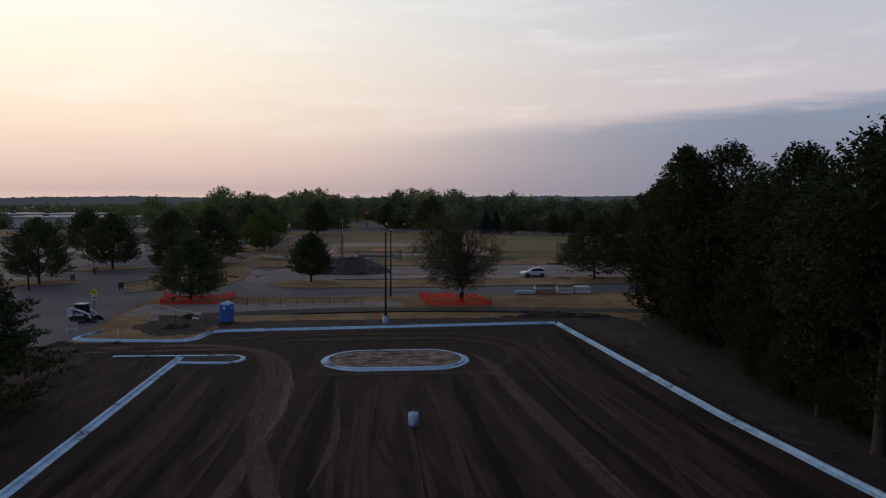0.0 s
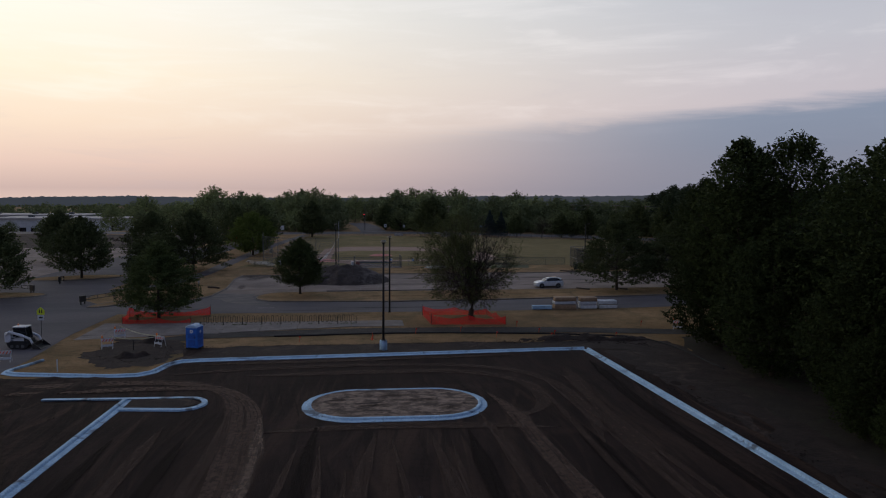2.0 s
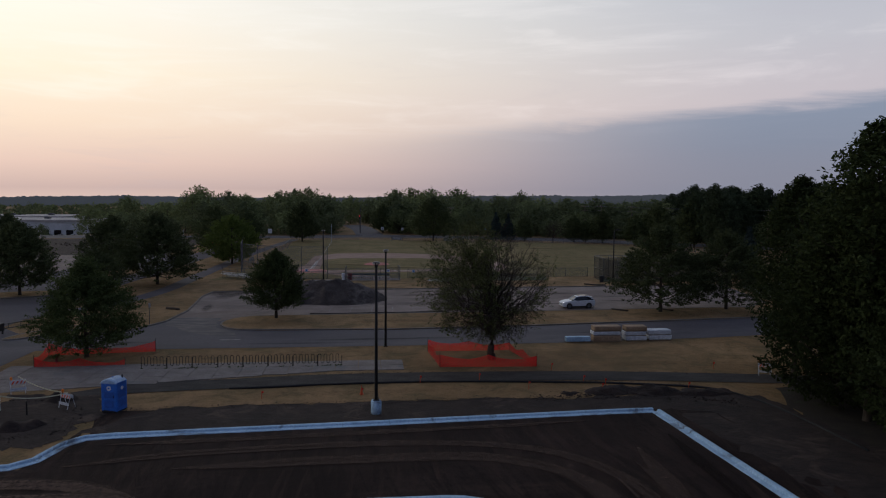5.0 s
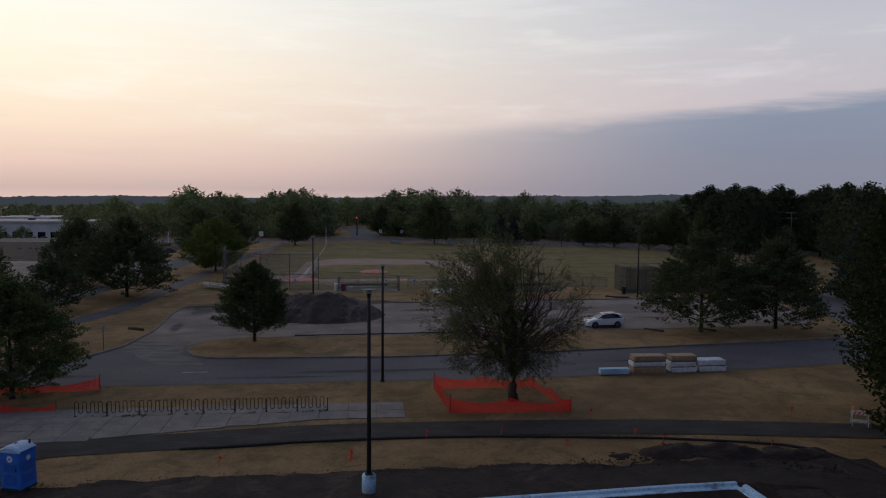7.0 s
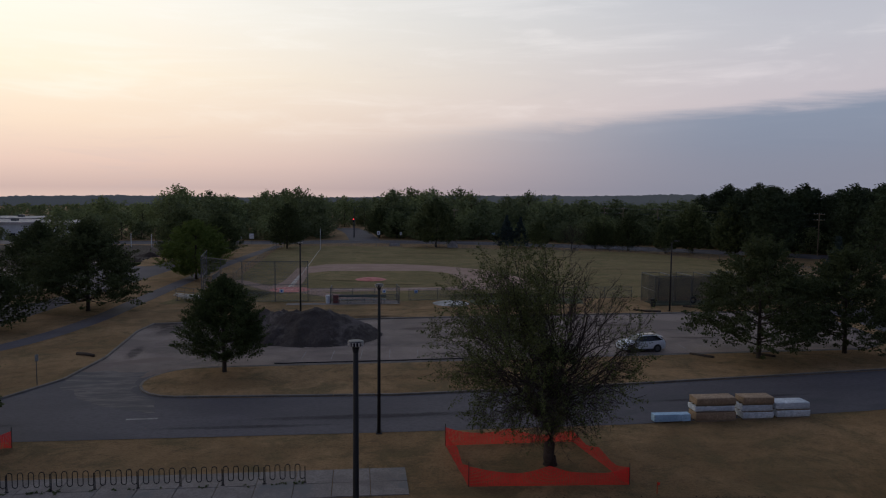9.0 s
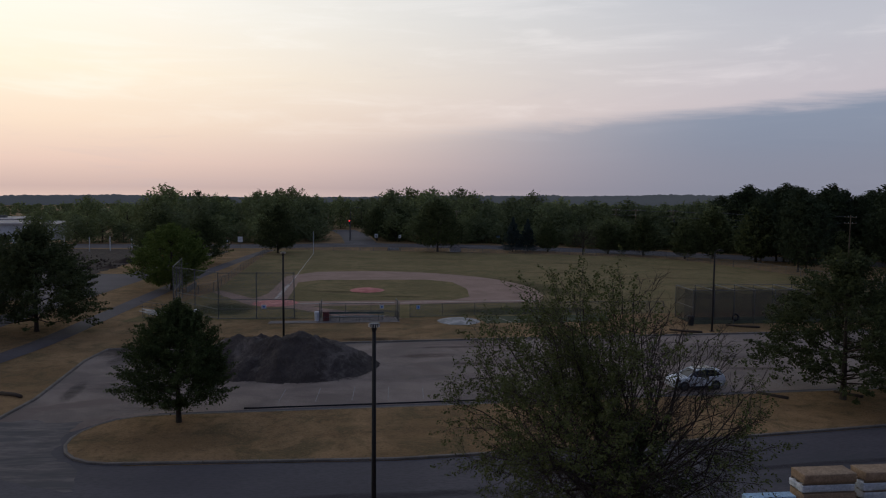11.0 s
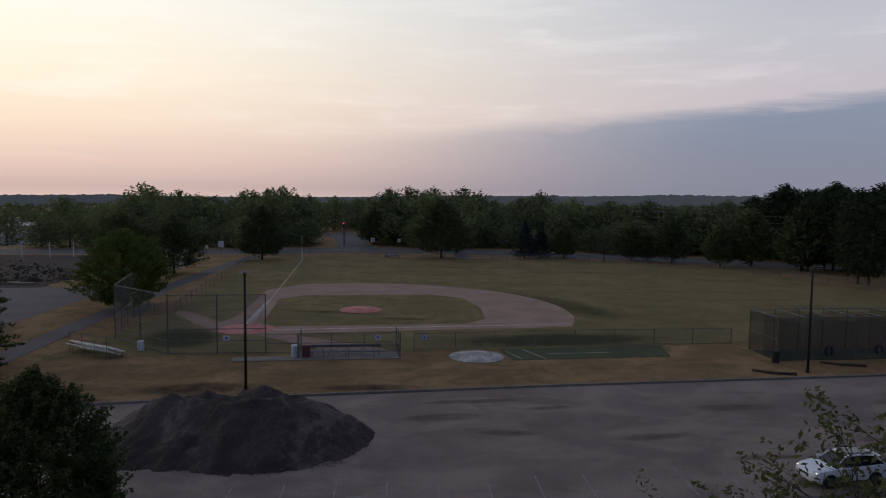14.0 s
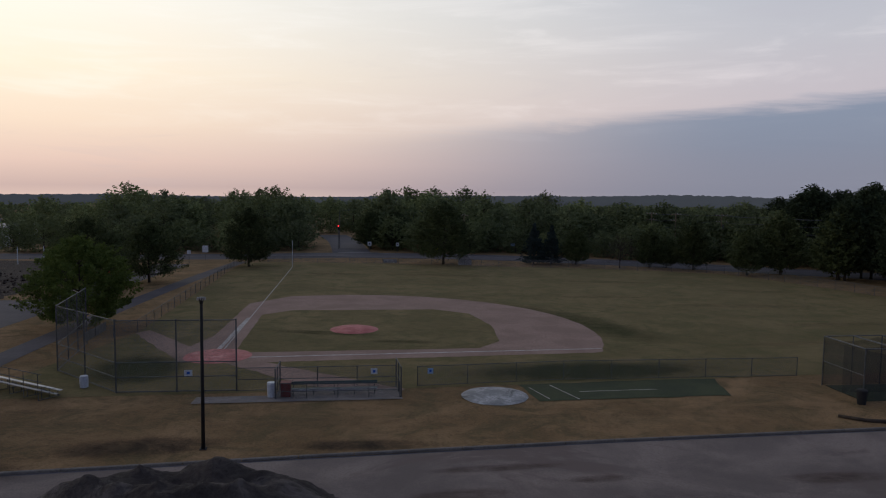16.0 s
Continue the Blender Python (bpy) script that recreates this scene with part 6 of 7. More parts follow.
def suv(at, turn, body="car_white", label="white crossover car with dark glass, parked in the lot", lamps=True):
    """The nose points along +x."""
    e = thing("car", (*at, ground_z(*at) + 0.035), label, "car", turn=turn)
    st = [(2.42, .55, .58, .50, .42, .62, .74), (2.34, .74, .80, .70, .30, .74, .84), (2.0, .86, .92, .78, .24, .90, .97), (1.4, .90, .95, .80, .24, 1.0, 1.07), (1.0, .90, .955, .80, .24, 1.03, 1.10), (0, .90, .955, .80, .24, 1.05, 1.10), (-1.3, .90, .955, .80, .24, 1.10, 1.15), (-1.9, .90, .94, .80, .26, 1.12, 1.18), (-2.28, .84, .88, .74, .32, 1.06, 1.13), (-2.40, .72, .78, .66, .42, .82, .9)]
    b = part("body", loft(st), body, e, smooth=False)
    cab = [(1.05, .78, .80, .74, 1.04, 1.06, 1.10), (.3, .80, .82, .62, 1.04, 1.10, 1.55), (-.1, .80, .83, .63, 1.04, 1.12, 1.64), (-.9, .80, .83, .63, 1.04, 1.14, 1.66), (-1.6, .80, .82, .60, 1.06, 1.16, 1.58), (-2.0, .79, .81, .60, 1.08, 1.18, 1.48), (-2.24, .76, .78, .70, 1.06, 1.10, 1.14)]
    part("cabin_glass", loft(cab), "tint", e, "dark tinted windows")
    rf = [(.34, .60, .62, .60, 1.535, 1.555, 1.585), (-.1, .60, .645, .62, 1.60, 1.65, 1.675), (-.9, .60, .645, .62, 1.62, 1.67, 1.695), (-1.6, .58, .62, .60, 1.54, 1.59, 1.62), (-2.12, .56, .60, .58, 1.44, 1.475, 1.50)]
    v, f = [], []
    for x, a, wm, c, z0, z1, z2 in rf:
        v += [(x, -wm - .01, z1 - .05), (x, -wm, z1), (x, -wm * .6, z2), (x, wm * .6, z2), (x, wm, z1), (x, wm + .01, z1 - .05)]
    for i in range(len(rf) - 1):
        f += [(i * 6 + k, i * 6 + k + 1, i * 6 + k + 7, i * 6 + k + 6) for k in range(5)]
    roof = part("roof", (v, f), body, e)
    part("sunroof", one_box((-1.35, -.44, 1.69), (.05, .44, 1.715), .008, Matrix.Identity(4)), "tint", roof)
    for s in (-1, 1):
        part("roof_rail", one_tube([(.0, s * .57, 1.70), (-.5, s * .57, 1.73), (-1.5, s * .56, 1.66)], .02, 6), "black", roof)
        part("pillar", one_tube([(1.02, s * .755, 1.08), (.32, s * .635, 1.56)], .035, 6), body, e)
        part("pillar", one_tube([(-.55, s * .82, 1.10), (-.6, s * .645, 1.64)], .035, 6), "black", e)
        part("pillar", one_tube([(-2.18, s * .76, 1.12), (-1.55, s * .63, 1.60)], .07, 6), body, e)
        d = part("mirror", one_box((.62, s * 1.03 - .09, 1.06), (.80, s * 1.03 + .09, 1.22), .04), body, e)
        part("headlight", one_box((2.02, s * .66 - .17, .76), (2.27, s * .66 + .17, .86), .03), "glow_white" if lamps else "sticker", e)
        part("fog_lamp", one_tube([(2.28, s * .62, .45), (2.37, s * .62, .45)], .05, 10), "sticker", e)
        part("tail_light", one_box((-2.36, s * .70 - .14, .92), (-2.18, s * .70 + .14, 1.06), .02), "red", e)
        part("sill", one_box((-1.0, s * .93 - .02, .2), (1.0, s * .93 + .02, .36), .01), "black", e)
        for x in (.42, -.62):
            part("door_handle", one_box((x - .3, s * .965 - .015, .93), (x - .1, s * .965 + .015, .97), .006), "chrome", e)
        for x in (1.42, -1.42):
            part("wheel_arch", one_tube([(x, s * .90, .36), (x, s * .968, .36)], .43, 24), "black", e)
            wheel(e, (x, s * .86, .37), .37, .24)
    g = part("grille", one_box((2.30, -.42, .5), (2.425, .42, .74), .03), "black", e)
    part("emblem", one_tube([(2.42, 0, .66), (2.445, 0, .66)], .07, 16), "chrome", g)
    part("number_plate", one_box((2.43, -.24, .50), (2.446, .24, .60)), "sticker", e)
    return e


parked = suv((29.1, 125.4), 184)
parked.scale = (.93, .93, .95)


def skid_loader(at, turn):
    """Tracked loader; the bucket points along +x."""
    e = thing("skid_loader", (*at, 0.03), "white compact tracked loader with a dark bucket, parked on asphalt", "loader", turn=turn)
    for s in (-1, 1):
        pts = [(-.95, .22), (-1.05, .45), (-.8, .72), (.35, .72), (.85, .45), (.75, .16), (.45, .02), (-.7, .02)]
        v = [(x, s * .62 + d, z) for d in (0, s * .34) for x, z in pts]
        n = len(pts)
        tr = part("track", (v, [tuple(range(n)), tuple(range(2 * n - 1, n - 1, -1))] + [(k, k + n, (k + 1) % n + n, (k + 1) % n) for k in range(n)]), "rubber", e)
        for x in (-.6, -.1, .4):
            part("roller", one_tube([(x, s * .95, .28), (x, s * .985, .28)], .15, 14), "steel", tr)
        arm = [(-1.25, 1.25), (-.9, 1.62), (.2, 1.30), (1.0, .95), (1.28, .42)]
        part("lift_arm", one_tube([(x, s * .80, z) for x, z in arm], [.10, .13, .13, .11, .10], 6), "white", e)
        part("tower", one_box((-1.35, s * .66 - .14, .62), (-.75, s * .66 + .14, 1.55), .06), "white", e)
        part("cylinder", one_tube([(-.9, s * .68, .95), (.3, s * .74, 1.2)], .05, 8), "steel", e)
        part("side_panel", one_box((-.7, s * .60 - .03, .70), (.35, s * .60 + .03, 1.12), .03), "white", e)
    part("chassis", one_box((-1.3, -.6, .3), (.75, .6, .85), .06), "black", e)
    part("engine_cover", one_box((-1.4, -.62, .6), (-.7, .62, 1.45), .08), "white", e)
    c = bmesh.new()
    box(c, (-.7, -.48, .85), (.62, .48, 1.98), .08)
    for vv in c.verts:
        if vv.co.z > 1.5 and vv.co.x > 0:
            vv.co.x -= .18
    cab = part("cab", c, "tint", e)
    for x in (-.68, .44):
        for s in (-1, 1):
            part("cab_post", one_tube([(x + (.16 if x > 0 else 0), s * .49, .85), (x, s * .49, 1.98)], .04, 6), "black", cab)
    part("cab_roof", one_box((-.74, -.53, 1.96), (.5, .53, 2.06), .03), "white", e)
    part("beacon", one_tube([(-.55, .2, 2.06), (-.55, .2, 2.2)], .06, 10), "amber", e)
    prof = [(1.3, .62), (1.22, .2), (1.32, .03), (2.05, .0), (2.05, .03), (1.38, .09), (1.29, .24), (1.36, .62)]
    v = [(x, y, z) for y in (-.95, .95) for x, z in prof]
    n = len(prof)
    bk = part("bucket", (v, [(k, k + n, (k + 1) % n + n, (k + 1) % n) for k in range(n)]), "black", e)
    for y in (-.95, .95):
        part("bucket_side", ([(x, y + d, z) for d in (-.015, .015) for x, z in ((1.3, .62), (1.22, .2), (1.32, .03), (2.05, .0), (1.95, .12))], [(0, 1, 2, 3, 4), (9, 8, 7, 6, 5)] + [(k, k + 5, (k + 1) % 5 + 5, (k + 1) % 5) for k in range(5)]), "black", bk)


skid_loader((-31.6, 85.5), -4)


# ---- signs ----
def sign(at, h, shape, size, mat, label, turn=0.0, bars=(), group="", plate=None):
    e = thing("sign", (*at, ground_z(*at)), label, "sign", group, turn=turn)
    part("post", one_tube([(0, 0, -.2), (0, 0, h)], .035, 6), "steel", e)
    n = {"pentagon": 5, "octagon": 8, "rect": 4}[shape]
    if shape == "rect":
        pts = [(-size[0] / 2, -size[1] / 2), (size[0] / 2, -size[1] / 2), (size[0] / 2, size[1] / 2), (-size[0] / 2, size[1] / 2)]
    elif shape == "pentagon":
        a = size[0] / 2
        pts = [(-a, -a), (a, -a), (a, a * .15), (0, a * 1.1), (-a, a * .15)]
    else:
        pts = [(size[0] / 2 * math.cos(radians(22.5 + 45 * k)), size[0] / 2 * math.sin(radians(22.5 + 45 * k))) for k in range(8)]
    n = len(pts)
    z = h - size[1] / 2
    v = [(x, d, z + y) for d in (-.05, -.038) for x, y in pts]
    b = part("board", (v, [tuple(range(n)), tuple(range(2 * n - 1, n - 1, -1))] + [(k, k + n, (k + 1) % n + n, (k + 1) % n) for k in range(n)]), mat, e)
    for x0, z0, x1, z1, m in bars:
        part("symbol", one_box((x0, -.058, z + z0), (x1, -.052, z + z1)), m, b)
    if plate:
        part("plate", one_box((-plate / 2, -.05, z - size[1] / 2 - plate * .95), (plate / 2, -.038, z - size[1] / 2 - .05)), "sticker", e)
        part("arrow", one_box((-plate * .3, -.06, z - size[1] / 2 - plate * .65), (plate * .3, -.052, z - size[1] / 2 - plate * .35), 0, None), "black", e)
    return e


sign((-32.2, 90.8), 3.0, "pentagon", (.74, .74), "lime", "fluorescent yellow pentagonal crossing sign on a post", bars=((-.16, -.2, -.05, .1, "black"), (.05, -.2, .16, .1, "black"), (-.13, .12, -.07, .19, "black"), (.07, .12, .13, .19, "black")), plate=.6)
sign((-22.4, 117.0), 2.4, "rect", (.30, .50), "tarp_grey", "small pale sign on a thin post, seen nearly edge-on", turn=62)
sign((-28.6, 254.0), 2.6, "rect", (.7, .7), "sticker", "white road sign at the end of the drive")
sign((-26.8, 261), 3.0, "rect", (1.2, 1.4), "sticker", "white road sign beside the main road")
sign((7.8, 279.5), 2.6, "rect", (.9, 1.0), "sticker", "white road sign at the junction", bars=((-.2, -.2, .2, .2, "black"),))
sign((14.5, 279.5), 2.4, "rect", (.7, .9), "sticker", "white road sign at the junction", bars=((-.15, -.15, .15, .15, "black"),))
sign((22, 262), 2.6, "rect", (.6, .8), "lime", "yellow road sign along the main road")
sign((42.8, 280), 2.2, "rect", (1.2, .6), "roof_blue", "pale blue sign beyond the main road")

e = thing("field_board", (11.4, 252.4, 0), "pale pink-white board on the outfield fence", "sign board")
part("board", one_box((-1.4, -.04, .25), (1.4, .04, .95), .01), "tarp_grey", e)
for x in (-1.2, 1.2):
    part("post", one_box((x - .04, .04, -.1), (x + .04, .12, 1.0)), "steel", e)

# equipment shelter in the outfield corner
e = thing("shelter", (26.6, 251.2, 0), "small grey gabled shelter at the outfield fence", "shed")
v = [(x, y, z) for y in (-.8, .8) for x, z in ((-1.3, 0), (1.3, 0), (1.3, .9), (.35, 1.75), (-.35, 1.75), (-1.3, .9))]
part("wall", (v, [(0, 1, 2, 3, 4, 5), (11, 10, 9, 8, 7, 6), (0, 6, 7, 1), (1, 7, 8, 2), (5, 11, 6, 0)]), "roof_grey", e)
part("roof", ([(x, y, z + .03) for y in (-.9, .9) for x, z in ((1.42, .8), (.38, 1.78), (-.38, 1.78), (-1.42, .8))], [(0, 4, 5, 1), (1, 5, 6, 2), (2, 6, 7, 3)]), "steel", e)


# ---- barrier gates at the drive ----
def barrier_gate(at, length, turn):
    e = thing("barrier_gate", (*at, 0), "black swing barrier gate with a square counterweight", "barrier gate", "barrier gates", turn=turn)
    part("counterweight", one_box((-.5, -.12, .35), (.4, .12, 1.15), .02), "black", e)
    for x in (-.35, .25):
        part("post", one_box((x - .06, -.07, -.2), (x + .06, .07, .4), .01), "black", e)
    for z in (.55, 1.0):
        part("bar", one_tube([(.4, 0, z), (length, 0, z - .05)], .045, 6), "black", e)
    for k in range(4):
        x = .9 + (length - 1) * k / 3
        part("strut", one_tube([(x, 0, .52), (x + .1, 0, 1.0)], .03, 6), "black", e)
    part("rest_post", one_tube([(length - .1, 0, -.2), (length - .1, 0, 1.0)], .06, 8), "black", e)


barrier_gate((-35.9, 112.1), 5.2, 62)
barrier_gate((-47.0, 123.4), 5.5, 145)
barrier_gate((-47.2, 133.6), 3, 100)


# ---- ball field ----
def disc_tarp(at, r, rise, mat, label, z=.045, seed=0):
    n, rings = 48, 7
    v, f = [(0, 0, rise)], []
    for j in range(1, rings + 1):
        for k in range(n):
            a = 6.2832 * k / n
            t = j / rings
            rr = r * t * (1 + (.025 * noise.noise(Vector((a * 3, seed, 0))) if j == rings else 0))
            p = Vector((rr * math.cos(a), rr * math.sin(a), 0))
            zz = rise * (1 - t * t) + .05 * noise.noise(p * 1.4 + Vector((seed, 0, 0))) * (1 - t ** 6) + .03
            v.append((p.x, p.y, max(zz, .01) if j < rings else 0.0))
    f = [(0, 1 + k, 1 + (k + 1) % n) for k in range(n)]
    for j in range(rings - 1):
        b = 1 + j * n
        f += [(b + k, b + n + k, b + n + (k + 1) % n, b + (k + 1) % n) for k in range(n)]
    ob = part("tarp", (v, f), mat, smooth=True)
    ob.matrix_basis = pose(*at, z)
    tagged(ob, label, "tarp")


disc_tarp((-8.2, 170.3), 3.0, .05, "tarp_red", "faded red round tarp over home plate", seed=1)
disc_tarp((4.1, 182.3), 2.6, .28, "tarp_red", "faded red round tarp over the pitcher's mound", seed=4)
disc_tarp((14.5, 155.6), 2.5, .22, "tarp_grey", "dirty grey-white round tarp over the practice mound", .035, seed=8)


def chain_fence(name, pts, h, label, spacing=3.0, rails=(1.0,), post_r=.035, mat="chain", group=""):
    """Posts, rails and a woven wire sheet along a line."""
    e = thing(name, (*pts[0], 0), label, "fence", group)
    o = Vector((*pts[0], 0))
    pts = [Vector((*p, 0)) - o for p in pts]
    v, f = [], []
    for p, q in zip(pts, pts[1:]):
        n = max(1, round((q - p).length / spacing))
        for k in range(n + (q is pts[-1])):
            c = p.lerp(q, k / n)
            part("post", one_tube([c + Vector((0, 0, -.1)), c + Vector((0, 0, h + .04))], post_r, 7), "steel", e)
        for z in rails:
            part("rail", one_tube([p + Vector((0, 0, h * z)), q + Vector((0, 0, h * z))], post_r * .75, 6), "steel", e)
        b = len(v)
        d = Vector((q.y - p.y, p.x - q.x, 0)).normalized() * .04
        v += [tuple(p + d + Vector((0, 0, .04))), tuple(q + d + Vector((0, 0, .04))), tuple(q + d + Vector((0, 0, h))), tuple(p + d + Vector((0, 0, h)))]
        f.append((b, b + 1, b + 2, b + 3))
    part("wire_mesh", (v, f), mat, e, "galvanised woven wire mesh")
    return e


chain_fence("backstop", [(-21.6, 176.5), (-20.2, 165.7), (-13.4, 158.5), (-4.7, 158.4)], 5.5, "tall galvanised chain-link backstop behind home plate", 4.3, (.02, .22, .42, .99), .055)
chain_fence("field_fence", [(-4.7, 158.5), (7.3, 158.6)], 1.75, "chain-link fence in front of the dugout", 3, (.02, .5, 1.0))
chain_fence("field_fence", [(9.0, 158.9), (21, 159.9), (41.2, 159.7)], 1.55, "chain-link fence along the first base line", 4.2, (.02, 1.0))
chain_fence("field_fence", [(-21.6, 176.5), (-18.4, 182), (-18.5, 211), (-18.4, 248), (-16.8, 256.5), (0, 254.5), (36, 245.8)], 1.35, "low chain-link fence round the outfield", 3.4, (1.0,))
chain_fence("field_fence", [(36, 245.8), (53, 241.8), (73.6, 233.6), (78, 221), (81.6, 208), (84.5, 194), (87, 168)], 1.5, "dark chain-link fence round the outfield", 3.4, (1.0,))
chain_fence("dugout_fence", [(-1.6, 156.0), (-1.5, 158.5)], 2.2, "short chain-link end panel of the dugout", 2.4, (.02, .5, 1.0), .05)
chain_fence("dugout_fence", [(7.5, 155.7), (7.3, 158.6)], 2.3, "short chain-link end panel of the dugout", 1.4, (.02, .5, 1.0), .05)
chain_fence("dugout_fence", [(-1.6, 155.9), (7.4, 155.8)], 1.2, "low rail fence along the back of the dugout", 2.2, (.02, .5, 1.0), .03)
patch("dugout_slab", [(-7.4, 155.2), (7.6, 155.3), (7.5, 158.3), (-1.6, 158.2), (-1.7, 156.9), (-7.3, 156.9)], .05, "old_concrete", "plain concrete slab under the dugout bench", "slab")
for x, y, z, w, m in ((5.6, 158.54, 1.35, .5, "sticker"), (-8.2, 158.395, 1.5, .6, "sticker"), (10.0, 158.935, 1.2, .45, "roof_blue")):
    e = thing("fence_sign", (x, y, z - .25), "small pale sign wired to the chain-link fence", "sign")
    part("board", one_box((-w / 2, -.02, 0), (w / 2, .0, .45), .005), m, e)
    part("symbol", one_box((-w * .2, -.028, .12), (w * .2, -.022, .33)), "blue_dark", e)

e = thing("bench", (2.6, 157.0, .05), "long green player bench with a pale front edge", "bench")
part("seat", one_box((-3.2, -.25, .43), (3.2, .18, .48), .01), "bench_green", e)
part("seat_edge", one_box((-3.2, -.29, .36), (3.2, -.252, .485), .005), "aluminium", e)
part("backrest", one_box((-3.2, .26, .68), (3.2, .30, .92), .01), "bench_green", e)
for k in range(5):
    x = -3.0 + 1.5 * k
    part("leg", one_tube([(x, -.2, 0), (x, -.2, .43)], .03, 6), "steel", e)
    part("leg", one_tube([(x, .28, 0), (x, .28, .9)], .03, 6), "steel", e)
e = thing("cooler", (-1.95, 156.6, .05), "white drinks cooler beside the dugout", "cooler")
part("tub", one_tube([(0, 0, 0), (0, 0, .95), (0, 0, 1.0)], [.27, .31, .28], 16), "white", e)
part("lid", one_tube([(0, 0, 1.0), (0, 0, 1.08)], [.32, .28], 16), "sticker", e)
e = thing("waste_bin", (-.9, 156.7, .05), "dark red square waste bin in the dugout", "waste bin")
part("tub", one_box((-.36, -.34, 0), (.36, .34, 1.0), .04), "red", e)
part("lid", one_box((-.39, -.37, 1.0), (.39, .37, 1.08), .03), "red", e)
e = thing("barrel", (-16.3, 160.4, 0), "white plastic barrel beside the backstop", "barrel")
part("drum", one_tube([(0, 0, 0), (0, 0, .05), (0, 0, .3), (0, 0, .33), (0, 0, .62), (0, 0, .65), (0, 0, .88), (0, 0, .92)], [.27, .30, .30, .315, .315, .30, .30, .27], 18), "white", e)
e = thing("foul_pole", (-7.7, 246.2, 0), "slender white foul pole", "foul pole")
part("pole", one_tube([(0, 0, -.2), (0, 0, 5.2)], .06, 10), "white", e)
e = thing("scoreboard_panel", (-19.4, 171.0, 1.6), "dark banner panels hung on the backstop", "banner")
for k in range(2):
    part("panel", one_box((-.03, -1.6 + 3.0 * k, 0), (.03, 1.2 + 3.0 * k, .8), .005), "steel", e)


def bleachers(at, turn):
    e = thing("bleachers", (*at, 0), "small aluminium bleachers with a rear guard rail", "bleachers", turn=turn)
    L = 2.9
    for i in range(3):
        z, y = .46 + .28 * i, .62 * i
        part("seat_plank", one_box((-L, y - .14, z), (L, y + .14, z + .045), .01), "aluminium", e)
        part("foot_plank", one_box((-L, y + .2, z - .2), (L, y + .44, z - .16), .01), "aluminium", e)
    for k in range(4):
        x = -L + .4 + (2 * L - .8) * k / 3
        fr = part("frame", one_tube([(x, -.2, .03), (x, 1.5, .03)], .03, 6), "steel", e)
        part("brace", one_tube([(x, -.15, .05), (x, 1.35, .88)], .025, 6), "steel", fr)
        for i in range(3):
            part("upright", one_tube([(x, .62 * i, .03), (x, .62 * i, .46 + .28 * i)], .025, 6), "steel", fr)
        part("rail_post", one_tube([(x, 1.5, .03), (x, 1.5, 1.95)], .025, 6), "steel", e)
    for z in (1.4, 1.95):
        part("guard_rail", one_tube([(-L, 1.5, z), (L, 1.5, z)], .025, 6), "steel", e)
    return e


bleachers((-19.4, 159.6), 145)


def batting_cage(x0, x1, y0, y1, h):
    e = thing("batting_cage", (x0, y0, 0), "long batting cage of steel posts and dark netting", "batting cage")
    L, w = x1 - x0, y1 - y0
    n = 9
    for k in range(n + 1):
        x = L * k / n
        for y in (0, w):
            part("post", one_tube([(x, y, -.1), (x, y, h)], .045, 7), "steel", e)
        part("cross_rail", one_tube([(x, 0, h), (x, w, h)], .06, 6), "steel", e)
    for y in (0, w):
        part("top_rail", one_tube([(0, y, h), (L, y, h)], .04, 6), "steel", e)
    part("mid_rail", one_tube([(0, 0, h * .5), (0, w, h * .5)], .03, 6), "steel", e)
    for a, b in (((0, 0), (L, 0)), ((0, w), (L, w)), ((0, 0), (0, w)), ((L, 0), (L, w)), ((0, w / 2), (L, w / 2))):
        m = 24
        v = []
        for k in range(m + 1):
            t = k / m
            x, y = a[0] + (b[0] - a[0]) * t, a[1] + (b[1] - a[1]) * t
            sag = .35 * abs(math.sin(math.pi * t * 5)) if abs(b[0] - a[0]) > 6 else .1
            v += [(x + .05, y + .05, .05), (x + .05, y + .05, h - .1 - sag)]
        part("net", (v, [(2 * k, 2 * k + 2, 2 * k + 3, 2 * k + 1) for k in range(m)]), "netting", e)
    part("turf", one_box((.2, .2, .02), (L - .2, w - .2, .045)), "green_grass", e)


batting_cage(41.4, 64.0, 151.8, 156.6, 4.0)
for x, y, r in ((47.5, 153.4, .5), (53.0, 154.0, .45)):
    e = thing("tyre", (x, y, .05), "worn black tyre standing in the batting cage", "tyre")
    bm = one_tube([(r * .72 * math.cos(t), 0, r * .98 + r * .72 * math.sin(t)) for t in [6.2832 * k / 20 for k in range(21)]], r * .27, 8)
    part("tread", bm, "rubber", e, smooth=True)
e = thing("waste_bin", (41.0, 151.4, 0), "black waste bin at the batting cage", "waste bin")
part("tub", one_tube([(0, 0, 0), (0, 0, 1.0)], [.3, .38], 14), "rubber", e)
part("lid", one_tube([(0, 0, 1.0), (0, 0, 1.1)], [.4, .34], 14), "rubber", e)

